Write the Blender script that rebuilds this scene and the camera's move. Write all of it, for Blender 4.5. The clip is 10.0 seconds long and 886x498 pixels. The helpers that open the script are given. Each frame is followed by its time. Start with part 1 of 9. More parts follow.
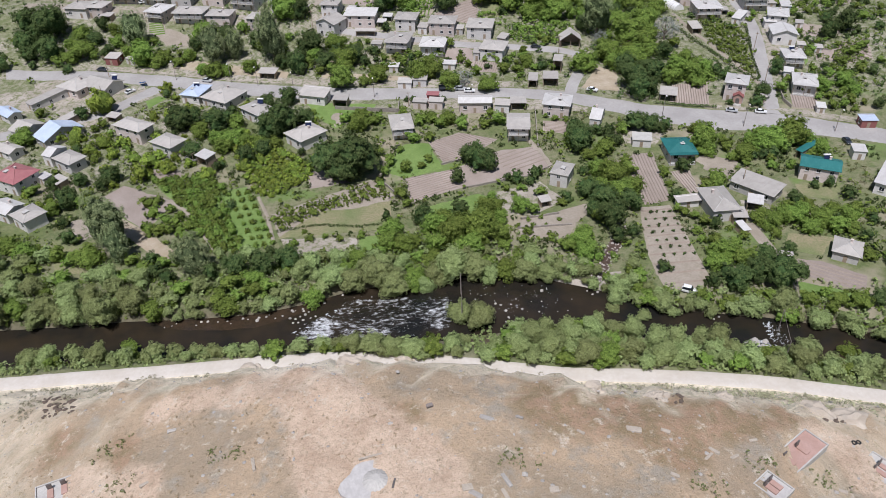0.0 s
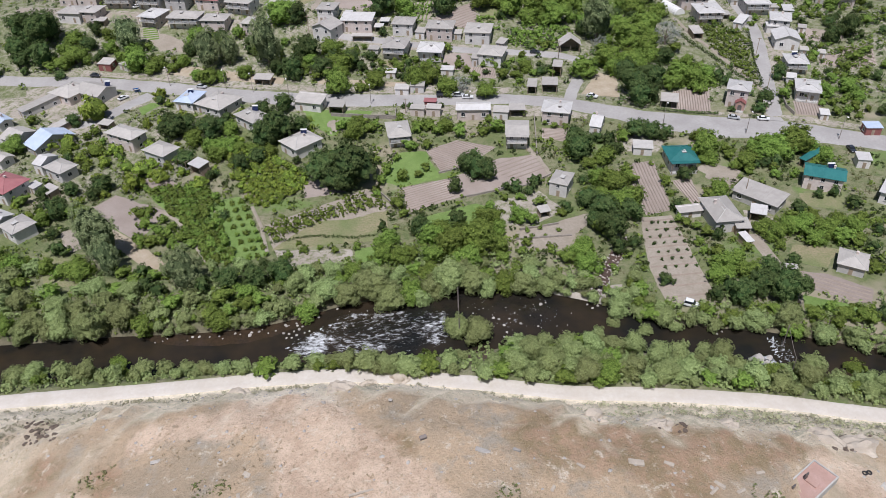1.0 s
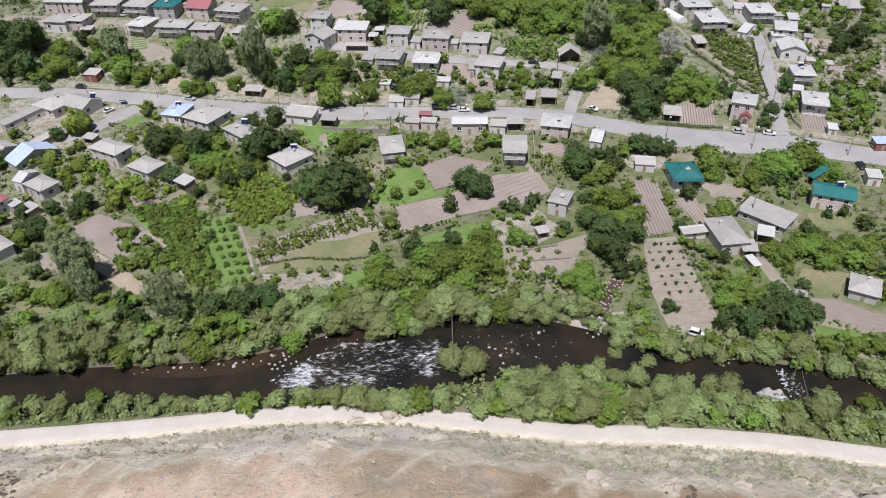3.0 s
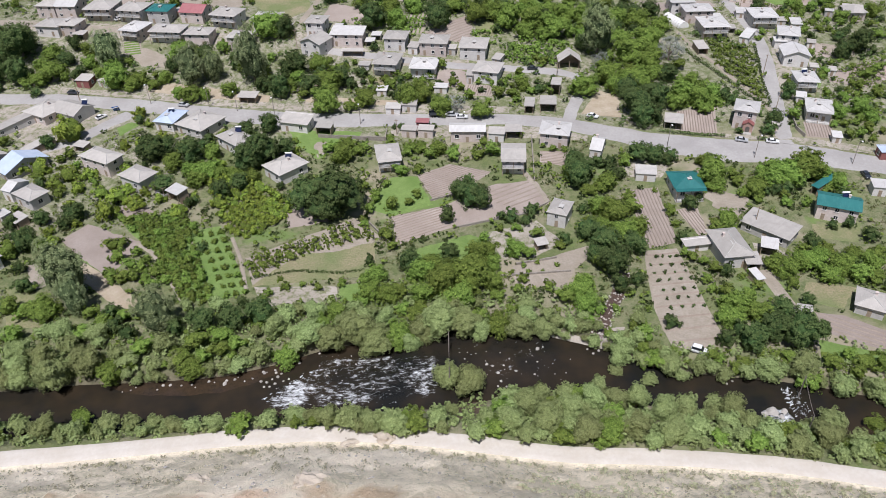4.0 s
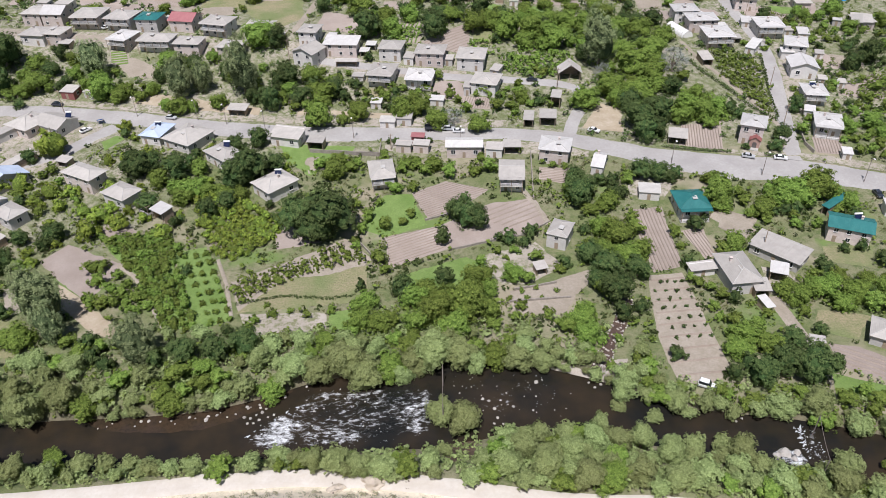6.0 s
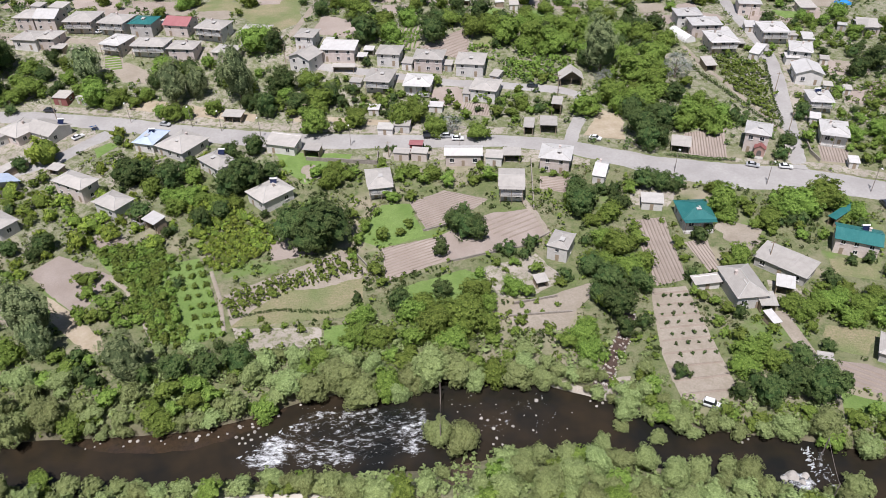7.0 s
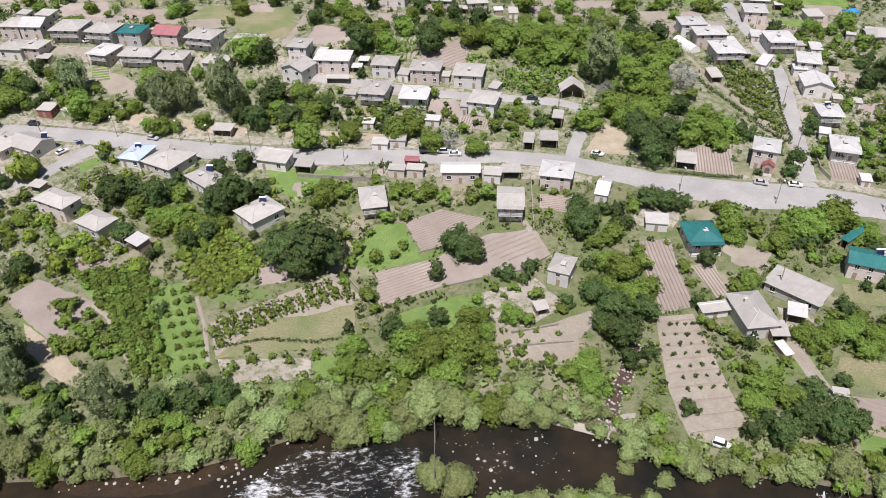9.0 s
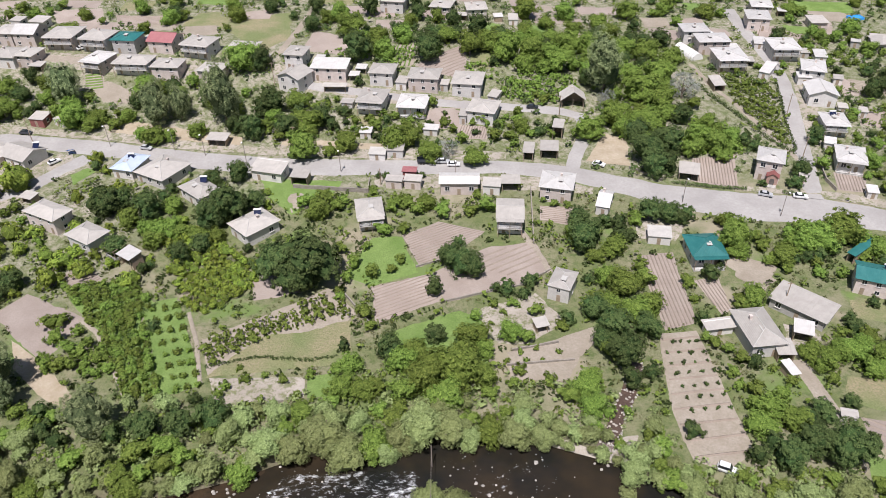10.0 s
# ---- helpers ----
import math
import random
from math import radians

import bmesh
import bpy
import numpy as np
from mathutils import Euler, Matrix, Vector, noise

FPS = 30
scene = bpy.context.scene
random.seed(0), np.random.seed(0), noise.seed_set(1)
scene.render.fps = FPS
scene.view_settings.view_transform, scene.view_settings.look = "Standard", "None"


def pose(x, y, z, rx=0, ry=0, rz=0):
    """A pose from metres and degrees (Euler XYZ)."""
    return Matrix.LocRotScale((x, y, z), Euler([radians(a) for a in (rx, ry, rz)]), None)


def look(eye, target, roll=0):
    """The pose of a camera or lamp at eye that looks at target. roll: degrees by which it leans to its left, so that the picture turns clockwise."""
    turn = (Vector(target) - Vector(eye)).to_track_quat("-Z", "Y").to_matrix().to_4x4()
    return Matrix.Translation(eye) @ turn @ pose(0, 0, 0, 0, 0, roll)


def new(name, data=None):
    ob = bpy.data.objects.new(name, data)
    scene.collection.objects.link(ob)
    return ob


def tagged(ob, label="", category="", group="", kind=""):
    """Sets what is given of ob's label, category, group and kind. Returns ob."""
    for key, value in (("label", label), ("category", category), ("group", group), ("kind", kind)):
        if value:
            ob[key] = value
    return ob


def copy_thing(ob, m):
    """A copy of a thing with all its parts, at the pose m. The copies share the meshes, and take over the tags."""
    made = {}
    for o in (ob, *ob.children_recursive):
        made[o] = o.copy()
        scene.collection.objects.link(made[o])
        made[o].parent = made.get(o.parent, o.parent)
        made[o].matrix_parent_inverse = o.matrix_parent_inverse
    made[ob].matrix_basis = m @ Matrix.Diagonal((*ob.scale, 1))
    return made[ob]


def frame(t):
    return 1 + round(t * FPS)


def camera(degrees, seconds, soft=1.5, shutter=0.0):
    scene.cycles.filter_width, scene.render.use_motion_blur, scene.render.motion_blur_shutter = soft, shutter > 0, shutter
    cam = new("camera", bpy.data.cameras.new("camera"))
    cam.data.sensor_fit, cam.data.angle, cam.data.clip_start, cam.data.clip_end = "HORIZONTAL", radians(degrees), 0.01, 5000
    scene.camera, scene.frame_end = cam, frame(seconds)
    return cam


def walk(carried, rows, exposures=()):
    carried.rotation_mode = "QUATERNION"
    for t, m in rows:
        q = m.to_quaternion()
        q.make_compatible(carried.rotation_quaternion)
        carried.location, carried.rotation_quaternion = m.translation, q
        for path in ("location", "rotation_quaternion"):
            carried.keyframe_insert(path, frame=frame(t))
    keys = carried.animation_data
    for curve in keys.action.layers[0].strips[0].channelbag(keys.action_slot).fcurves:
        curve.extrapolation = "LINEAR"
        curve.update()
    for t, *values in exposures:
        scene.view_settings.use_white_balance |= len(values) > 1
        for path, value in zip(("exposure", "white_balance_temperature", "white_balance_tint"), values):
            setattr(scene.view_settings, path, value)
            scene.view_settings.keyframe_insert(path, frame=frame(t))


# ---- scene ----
cam = camera(62.0, 10.0, soft=0.5)
ROWS = [
    (0.0, -0.06, 0.01, 119.89, 53.374, 1.320, -0.909),
    (0.5, 0.38, 2.50, 120.01, 53.373, 1.342, -0.922),
    (1.0, 0.78, 5.26, 120.06, 53.371, 1.335, -0.938),
    (1.5, 1.06, 7.77, 120.07, 53.378, 1.308, -0.956),
    (2.0, 1.52, 10.49, 120.07, 53.385, 1.311, -0.955),
    (3.5, 2.90, 18.43, 120.12, 53.369, 1.272, -0.929),
    (4.0, 3.34, 21.26, 120.20, 53.364, 1.260, -0.941),
    (4.5, 3.76, 23.96, 120.13, 53.364, 1.241, -0.924),
    (5.0, 4.16, 26.77, 120.09, 53.378, 1.238, -0.931),
    (5.5, 4.51, 29.35, 119.98, 53.403, 1.213, -0.928),
    (7.0, 5.47, 37.60, 119.86, 53.387, 1.143, -0.850),
    (7.5, 5.76, 40.24, 119.88, 53.366, 1.141, -0.851),
    (8.0, 6.07, 43.00, 119.92, 53.360, 1.124, -0.839),
    (8.5, 6.27, 45.58, 119.93, 53.352, 1.091, -0.838),
    (9.0, 6.63, 48.27, 119.92, 53.360, 1.066, -0.824),
    (9.5, 6.91, 50.83, 120.08, 53.336, 1.057, -0.845),
    (10.0, 7.41, 53.62, 119.97, 53.510, 1.089, -0.785),
]
walk(cam, [(t, pose(x, y, z, rx, ry, rz)) for t, x, y, z, rx, ry, rz in ROWS], exposures=[(0.0, -0.16, 6080, 15), (4.5, -0.01, 6150, 15), (10.0, 0.18, 6380, 16)])

# ---- daylight: a high sun from behind the camera, clear summer sky ----
SUN = Vector((-0.1, -0.41, 0.907)).normalized()
world = bpy.data.worlds.new("sky")
scene.world = world
world.use_nodes = True
wn = world.node_tree
sky = wn.nodes.new("ShaderNodeTexSky")
sky.sky_type, sky.sun_disc = "NISHITA", False
sky.sun_elevation = math.asin(SUN.z)
sky.sun_rotation = math.atan2(SUN.x, SUN.y)
background = wn.nodes["Background"]
background.inputs["Strength"].default_value = 0.060
wn.links.new(sky.outputs["Color"], background.inputs["Color"])
sun_data = bpy.data.lights.new("sun", "SUN")
sun_data.energy, sun_data.angle, sun_data.color = 5.0, radians(0.5), (1.0, 0.972, 0.945)
sun_lamp = new("sun", sun_data)
sun_lamp.matrix_world = look(SUN * 400, (0, 0, 0))

# ---- materials ----


def material(name, rough=0.85, metal=0.0):
    m = bpy.data.materials.new(name)
    m.use_nodes = True
    b = m.node_tree.nodes["Principled BSDF"]
    b.inputs["Roughness"].default_value, b.inputs["Metallic"].default_value = rough, metal
    return m, m.node_tree, b


def node(tree, kind, **values):
    n = tree.nodes.new(kind)
    for key, value in values.items():
        n.inputs[key.replace("_", " ")].default_value = value
    return n


def noise_fac(tree, scale, detail=4.0, rough=0.6, low=0.35, high=0.65, space="Object", stretch=None):
    co = tree.nodes.new("ShaderNodeTexCoord")
    n = node(tree, "ShaderNodeTexNoise", Scale=scale, Detail=detail, Roughness=rough)
    src = co.outputs[space]
    if stretch:
        mp = tree.nodes.new("ShaderNodeMapping")
        mp.inputs["Scale"].default_value = stretch
        tree.links.new(src, mp.inputs["Vector"])
        src = mp.outputs["Vector"]
    tree.links.new(src, n.inputs["Vector"])
    r = node(tree, "ShaderNodeMapRange", From_Min=low, From_Max=high)
    tree.links.new(n.outputs["Fac"], r.inputs["Value"])
    return r.outputs["Result"]


def mix(tree, fac, a, b, blend="MIX"):
    n = tree.nodes.new("ShaderNodeMix")
    n.data_type, n.blend_type = "RGBA", blend
    for value, socket in ((fac, n.inputs["Factor"]), (a, n.inputs[6]), (b, n.inputs[7])):
        if isinstance(value, bpy.types.NodeSocket):
            tree.links.new(value, socket)
        else:
            socket.default_value = value if isinstance(value, (int, float)) else (*value, 1.0)
    return n.outputs[2]


def bump(tree, shader, fac, strength=0.5, distance=0.1):
    b = node(tree, "ShaderNodeBump", Strength=strength, Distance=distance)
    tree.links.new(fac, b.inputs["Height"])
    tree.links.new(b.outputs["Normal"], shader.inputs["Normal"])


def object_random(tree, low, high):
    info = tree.nodes.new("ShaderNodeObjectInfo")
    r = node(tree, "ShaderNodeMapRange", To_Min=low, To_Max=high)
    tree.links.new(info.outputs["Random"], r.inputs["Value"])
    return r.outputs["Result"]


def tinted(tree, colour, value, hue=None, saturation=1.0):
    h = node(tree, "ShaderNodeHueSaturation", Saturation=saturation)
    for v, s in ((value, "Value"), (hue, "Hue")):
        if v is not None:
            tree.links.new(v, h.inputs[s])
    tree.links.new(colour, h.inputs["Color"])
    return h.outputs["Color"]


def mottled(name, a, b, scale, fine=None, fine_scale=8.0, rough=0.9, relief=0.4, depth=0.1, space="Object", vary=None, fine_amount=0.5):
    """A surface that wanders between two colours, with a finer grain of a third."""
    m, tree, shader = material(name, rough)
    colour = mix(tree, noise_fac(tree, scale, 5, space=space), a, b)
    grain = noise_fac(tree, fine_scale, 5, 0.7, space=space)
    if fine:
        amount = tree.nodes.new("ShaderNodeMath")
        amount.operation = "MULTIPLY"
        tree.links.new(grain, amount.inputs[0])
        amount.inputs[1].default_value = fine_amount
        colour = mix(tree, amount.outputs[0], colour, fine)
    if vary:
        colour = tinted(tree, colour, object_random(tree, *vary))
    tree.links.new(colour, shader.inputs["Base Color"])
    if relief:
        bump(tree, shader, grain, relief, depth)
    return m


def foliage(name, dark, light, spread=0.009):
    """Leaves: each clump has its own shade, each tree its own hue."""
    m, tree, shader = material(name, 0.8)
    geo = tree.nodes.new("ShaderNodeNewGeometry")
    colour = mix(tree, geo.outputs["Random Per Island"], dark, light)
    colour = tinted(tree, colour, object_random(tree, 0.7, 1.2), object_random(tree, 0.5 - spread, 0.5 + spread))
    tree.links.new(colour, shader.inputs["Base Color"])
    shader.inputs["Specular IOR Level"].default_value = 0.15
    back = tree.nodes.new("ShaderNodeBsdfTranslucent")
    tree.links.new(colour, back.inputs["Color"])
    add = node(tree, "ShaderNodeMixShader", Fac=0.3)
    tree.links.new(shader.outputs["BSDF"], add.inputs[1])
    tree.links.new(back.outputs["BSDF"], add.inputs[2])
    tree.links.new(add.outputs["Shader"], tree.nodes["Material Output"].inputs["Surface"])
    return m


def sheet(name, a, b, pitch=0.35, rough=0.7, vary=(0.85, 1.1), stain=(0.33, 0.31, 0.28), metal=0.0):
    """Corrugated roofing: ribs down the slope, dirt and rust stains in large patches."""
    m, tree, shader = material(name, rough, metal)
    colour = mix(tree, noise_fac(tree, 0.5, 5), a, b)
    spots = noise_fac(tree, 1.3, 6, 0.75, 0.52, 0.8, stretch=(1, 0.3, 1))
    colour = mix(tree, spots, colour, stain)
    colour = tinted(tree, colour, object_random(tree, *vary))
    tree.links.new(colour, shader.inputs["Base Color"])
    co = tree.nodes.new("ShaderNodeTexCoord")
    wave = node(tree, "ShaderNodeTexWave", Scale=0.31 / pitch, Distortion=0.0)
    wave.bands_direction = "X"
    tree.links.new(co.outputs["Object"], wave.inputs["Vector"])
    bump(tree, shader, wave.outputs["Fac"], 0.35, 0.05)
    return m


def hill_surface():
    """Valley soil and grass, the pale scarp and the dry grass on the hill, by slope and height."""
    m, tree, shader = material("ground_surface", 0.95)
    green = mix(tree, noise_fac(tree, 0.07, 5), (0.145, 0.175, 0.06), (0.265, 0.24, 0.155))
    green = mix(tree, noise_fac(tree, 0.5, 6, 0.75, 0.46, 0.64), green, (0.10, 0.135, 0.042))
    green = mix(tree, noise_fac(tree, 2.4, 5, 0.8, 0.50, 0.68), green, (0.085, 0.115, 0.035))
    green = mix(tree, noise_fac(tree, 0.032, 4, 0.6, 0.54, 0.62), green, (0.31, 0.275, 0.19))
    green = mix(tree, noise_fac(tree, 0.045, 5, 0.6, 0.56, 0.64), green, (0.15, 0.215, 0.06))
    yards = mix(tree, noise_fac(tree, 0.06, 5), (0.235, 0.235, 0.14), (0.40, 0.355, 0.30))
    yards = mix(tree, noise_fac(tree, 0.45, 6, 0.75, 0.42, 0.58), yards, (0.135, 0.16, 0.06))
    yards = mix(tree, noise_fac(tree, 1.8, 5, 0.8, 0.52, 0.70), yards, (0.10, 0.12, 0.045))
    use = []
    for key in ("hillside", "village", "bank", "trodden", "russet"):
        n = tree.nodes.new("ShaderNodeAttribute")
        n.attribute_name = key
        use.append(n.outputs["Fac"])

    def ragged(value, scale, low, high):
        """A stretch of the plan with a broken, patchy rim."""
        wide = tree.nodes.new("ShaderNodeMath")
        wide.operation = "ADD"
        tree.links.new(value, wide.inputs[0])
        tree.links.new(noise_fac(tree, scale, 7, 0.7, 0.0, 1.0), wide.inputs[1])
        edge = node(tree, "ShaderNodeMapRange", From_Min=low, From_Max=high)
        tree.links.new(wide.outputs[0], edge.inputs["Value"])
        return edge.outputs["Result"]

    dry = mix(tree, noise_fac(tree, 0.07, 6, 0.65, 0.42, 0.58), (0.345, 0.27, 0.185), (0.48, 0.355, 0.235))
    dry = mix(tree, noise_fac(tree, 0.16, 7, 0.7, 0.52, 0.62), dry, (0.345, 0.30, 0.235))
    dry = mix(tree, ragged(use[4], 0.3, 0.75, 1.1), dry, mix(tree, noise_fac(tree, 0.35, 6, 0.7, 0.42, 0.6), (0.27, 0.20, 0.11), (0.39, 0.255, 0.165)))
    dry = mix(tree, ragged(use[3], 0.22, 0.72, 0.98), dry, mix(tree, noise_fac(tree, 0.3, 7, 0.75, 0.40, 0.62), (0.63, 0.485, 0.36), (0.47, 0.34, 0.24)))
    dry = mix(tree, noise_fac(tree, 0.45, 8, 0.78, 0.56, 0.66), dry, (0.62, 0.54, 0.43))
    dry = mix(tree, noise_fac(tree, 1.3, 8, 0.8, 0.53, 0.70), dry, (0.25, 0.205, 0.13))
    dry = mix(tree, noise_fac(tree, 5.0, 6, 0.8, 0.52, 0.72), dry, (0.21, 0.175, 0.11))
    dry = mix(tree, noise_fac(tree, 7.5, 5, 0.8, 0.56, 0.74), dry, (0.66, 0.56, 0.42))
    scarp = mix(tree, noise_fac(tree, 0.12, 7, 0.7, 0.44, 0.58), (0.73, 0.64, 0.49), (0.90, 0.79, 0.61))
    scarp = mix(tree, noise_fac(tree, 0.5, 7, 0.75, 0.50, 0.60), scarp, (0.60, 0.54, 0.385))
    scarp = mix(tree, ragged(use[3], 0.25, 0.75, 1.0), scarp, mix(tree, noise_fac(tree, 0.4, 7, 0.75, 0.4, 0.62), (0.93, 0.83, 0.66), (0.82, 0.71, 0.56)))
    scarp = mix(tree, noise_fac(tree, 1.4, 7, 0.8, 0.56, 0.68), scarp, (0.46, 0.415, 0.29))
    scarp = mix(tree, noise_fac(tree, 4.0, 6, 0.8, 0.58, 0.72), scarp, (0.28, 0.25, 0.19))
    geo = tree.nodes.new("ShaderNodeNewGeometry")
    tilt = tree.nodes.new("ShaderNodeSeparateXYZ")
    tree.links.new(geo.outputs["Normal"], tilt.inputs[0])
    steep = node(tree, "ShaderNodeMapRange", From_Min=0.95, From_Max=0.82)
    tree.links.new(tilt.outputs["Z"], steep.inputs["Value"])
    spot = tree.nodes.new("ShaderNodeSeparateXYZ")
    tree.links.new(geo.outputs["Position"], spot.inputs[0])
    lower = node(tree, "ShaderNodeMapRange", From_Min=27.0, From_Max=16.0)
    tree.links.new(spot.outputs["Z"], lower.inputs["Value"])
    bare = tree.nodes.new("ShaderNodeMath")
    bare.operation = "MAXIMUM"
    tree.links.new(steep.outputs["Result"], bare.inputs[0])
    tree.links.new(lower.outputs["Result"], bare.inputs[1])
    side = mix(tree, bare.outputs[0], dry, scarp)
    mud = mix(tree, noise_fac(tree, 0.5, 6, 0.7), (0.09, 0.085, 0.045), (0.19, 0.165, 0.11))
    colour = mix(tree, use[2], mix(tree, use[1], green, yards), mud)
    colour = mix(tree, use[0], colour, side)
    tree.links.new(colour, shader.inputs["Base Color"])
    bump(tree, shader, noise_fac(tree, 1.6, 8, 0.7, 0.2, 0.8), 0.7, 0.35)
    return m


def water_surface():
    """Dark clear river water with a rippled face."""
    m, tree, shader = material("river_water", 0.12)
    colour = mix(tree, noise_fac(tree, 0.08, 3), (0.014, 0.014, 0.012), (0.035, 0.026, 0.016))
    tree.links.new(colour, shader.inputs["Base Color"])
    shader.inputs["Specular IOR Level"].default_value = 0.22
    bump(tree, shader, noise_fac(tree, 0.8, 5, 0.6, 0.2, 0.8, stretch=(1, 2, 1)), 0.25, 0.15)
    return m


GROUND = hill_surface()
WATER_FACE = water_surface()
FOAM = mottled("foam", (0.66, 0.68, 0.70), (0.45, 0.48, 0.5), 0.5, (0.25, 0.27, 0.28), 3.0, 0.5, 0.3)
ASPHALT = mottled("asphalt", (0.325, 0.308, 0.29), (0.405, 0.388, 0.365), 0.12, (0.28, 0.262, 0.245), 1.2, 0.9, 0.15, 0.02)
TRACK = mottled("track_dust", (0.52, 0.475, 0.415), (0.59, 0.55, 0.495), 0.2, (0.46, 0.40, 0.32), 1.2, 0.95, 0.3, 0.05, fine_amount=0.4)
DIRT = mottled("dirt", (0.295, 0.25, 0.20), (0.385, 0.335, 0.28), 0.15, (0.23, 0.20, 0.14), 1.9, 0.95, 0.3, 0.06, fine_amount=0.65)
SOIL = mottled("tilled_soil", (0.31, 0.255, 0.218), (0.39, 0.33, 0.288), 0.12, (0.25, 0.20, 0.16), 3.0, 0.95, 0.5, 0.08, vary=(0.9, 1.12))
GRASS = mottled("grass", (0.16, 0.26, 0.055), (0.24, 0.345, 0.095), 0.2, (0.11, 0.17, 0.042), 2.2, 0.9, 0.8, 0.2, fine_amount=0.55)
MEADOW = mottled("dry_grass", (0.38, 0.31, 0.20), (0.20, 0.235, 0.095), 0.11, (0.145, 0.175, 0.06), 1.8, 0.95, 0.8, 0.2, fine_amount=0.65)
ROCK = mottled("boulder", (0.42, 0.39, 0.35), (0.55, 0.51, 0.46), 0.8, (0.3, 0.28, 0.25), 4.0, 0.9, 0.5, 0.08, vary=(0.75, 1.15))
BARK = mottled("bark", (0.16, 0.13, 0.10), (0.24, 0.20, 0.16), 2.0, (0.1, 0.08, 0.06), 9.0, 0.95, 0.6, 0.04)


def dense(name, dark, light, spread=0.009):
    """The closed body of a crown in mottled leaf tones, darkened for the shade within."""
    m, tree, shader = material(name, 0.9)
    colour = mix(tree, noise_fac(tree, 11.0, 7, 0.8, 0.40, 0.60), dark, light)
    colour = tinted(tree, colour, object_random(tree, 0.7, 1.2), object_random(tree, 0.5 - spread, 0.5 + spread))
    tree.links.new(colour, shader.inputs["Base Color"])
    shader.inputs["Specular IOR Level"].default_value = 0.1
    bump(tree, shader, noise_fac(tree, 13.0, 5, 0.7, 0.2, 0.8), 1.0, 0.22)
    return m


LEAF_DARK = foliage("leaves_walnut", (0.065, 0.10, 0.032), (0.15, 0.205, 0.068))
LEAF_GREEN = foliage("leaves_green", (0.12, 0.19, 0.036), (0.285, 0.375, 0.082), 0.015)
LEAF_WILLOW = foliage("leaves_willow", (0.225, 0.275, 0.105), (0.37, 0.43, 0.18), 0.018)
LEAF_GREY = foliage("leaves_poplar", (0.14, 0.175, 0.075), (0.34, 0.385, 0.19), 0.015)
LEAF_LIME = foliage("leaves_bright", (0.19, 0.265, 0.038), (0.38, 0.465, 0.088), 0.012)
LEAF_SILVER = foliage("leaves_silver", (0.28, 0.30, 0.26), (0.48, 0.50, 0.45), 0.01)
LEAF_SCRUB = foliage("leaves_scrub", (0.36, 0.355, 0.225), (0.52, 0.50, 0.34), 0.02)
ASBESTOS = sheet("grey_roof_sheets", (0.38, 0.355, 0.32), (0.45, 0.42, 0.38))
WHITE_TIN = sheet("white_roof_sheets", (0.49, 0.475, 0.45), (0.56, 0.545, 0.52), 0.4, 0.6, stain=(0.42, 0.39, 0.35))
TEAL_TIN = sheet("teal_roof_sheets", (0.02, 0.13, 0.125), (0.03, 0.16, 0.152), 0.4, 0.45, (0.9, 1.1), (0.06, 0.19, 0.175))
RED_TIN = sheet("red_roof_sheets", (0.31, 0.115, 0.12), (0.36, 0.15, 0.15), 0.4, 0.5, (0.9, 1.1), (0.33, 0.18, 0.16))
BLUE_TIN = sheet("pale_blue_roof_sheets", (0.42, 0.50, 0.62), (0.50, 0.57, 0.68), 0.4, 0.5, (0.95, 1.05), (0.45, 0.48, 0.52))
TUFF = mottled("pink_tuff", (0.55, 0.465, 0.42), (0.63, 0.555, 0.515), 0.7, (0.44, 0.37, 0.33), 3.0, 0.9, 0.3, 0.03, vary=(0.85, 1.15))
PLASTER = mottled("pale_plaster", (0.60, 0.57, 0.54), (0.69, 0.665, 0.635), 0.6, (0.47, 0.44, 0.41), 3.0, 0.9, 0.2, 0.02, vary=(0.85, 1.12))
BLOCK = mottled("grey_block", (0.42, 0.40, 0.38), (0.51, 0.49, 0.465), 0.8, (0.34, 0.32, 0.30), 4.0, 0.9, 0.4, 0.03, vary=(0.85, 1.15))
SAND = mottled("orange_sand", (0.36, 0.29, 0.21), (0.46, 0.385, 0.30), 0.25, (0.30, 0.26, 0.15), 1.2, 0.95, 0.5, 0.12)
# Brown rock colour that also paints the shade of hollows in the scarp.
ROCK_HOLLOW_SHADE = mottled("rock_hollow_shade", (0.13, 0.095, 0.07), (0.21, 0.16, 0.125), 0.7, (0.07, 0.055, 0.045), 3.0, 0.9, 0.6, 0.12)
GRAVEL = mottled("gravel", (0.36, 0.32, 0.27), (0.47, 0.43, 0.37), 0.5, (0.26, 0.22, 0.17), 3.0, 0.95, 0.6, 0.1)
PINK = mottled("pale_pink_stone", (0.55, 0.475, 0.435), (0.63, 0.56, 0.52), 0.7, (0.42, 0.36, 0.32), 3.0, 0.9, 0.3, 0.03)
TIMBER = mottled("weathered_timber", (0.30, 0.23, 0.16), (0.40, 0.32, 0.24), 1.5, (0.2, 0.15, 0.1), 8.0, 0.85, 0.3, 0.02)
WHITE_PAINT = mottled("white_paint", (0.74, 0.73, 0.70), (0.80, 0.79, 0.77), 1.0, None, 6.0, 0.6, 0.1, 0.01)
IRON = mottled("dull_iron", (0.20, 0.19, 0.18), (0.27, 0.25, 0.23), 2.0, (0.25, 0.15, 0.1), 6.0, 0.6, 0.1, 0.01)
CONCRETE = mottled("concrete", (0.44, 0.42, 0.39), (0.54, 0.52, 0.48), 0.4, (0.34, 0.32, 0.29), 3.0, 0.9, 0.3, 0.03)
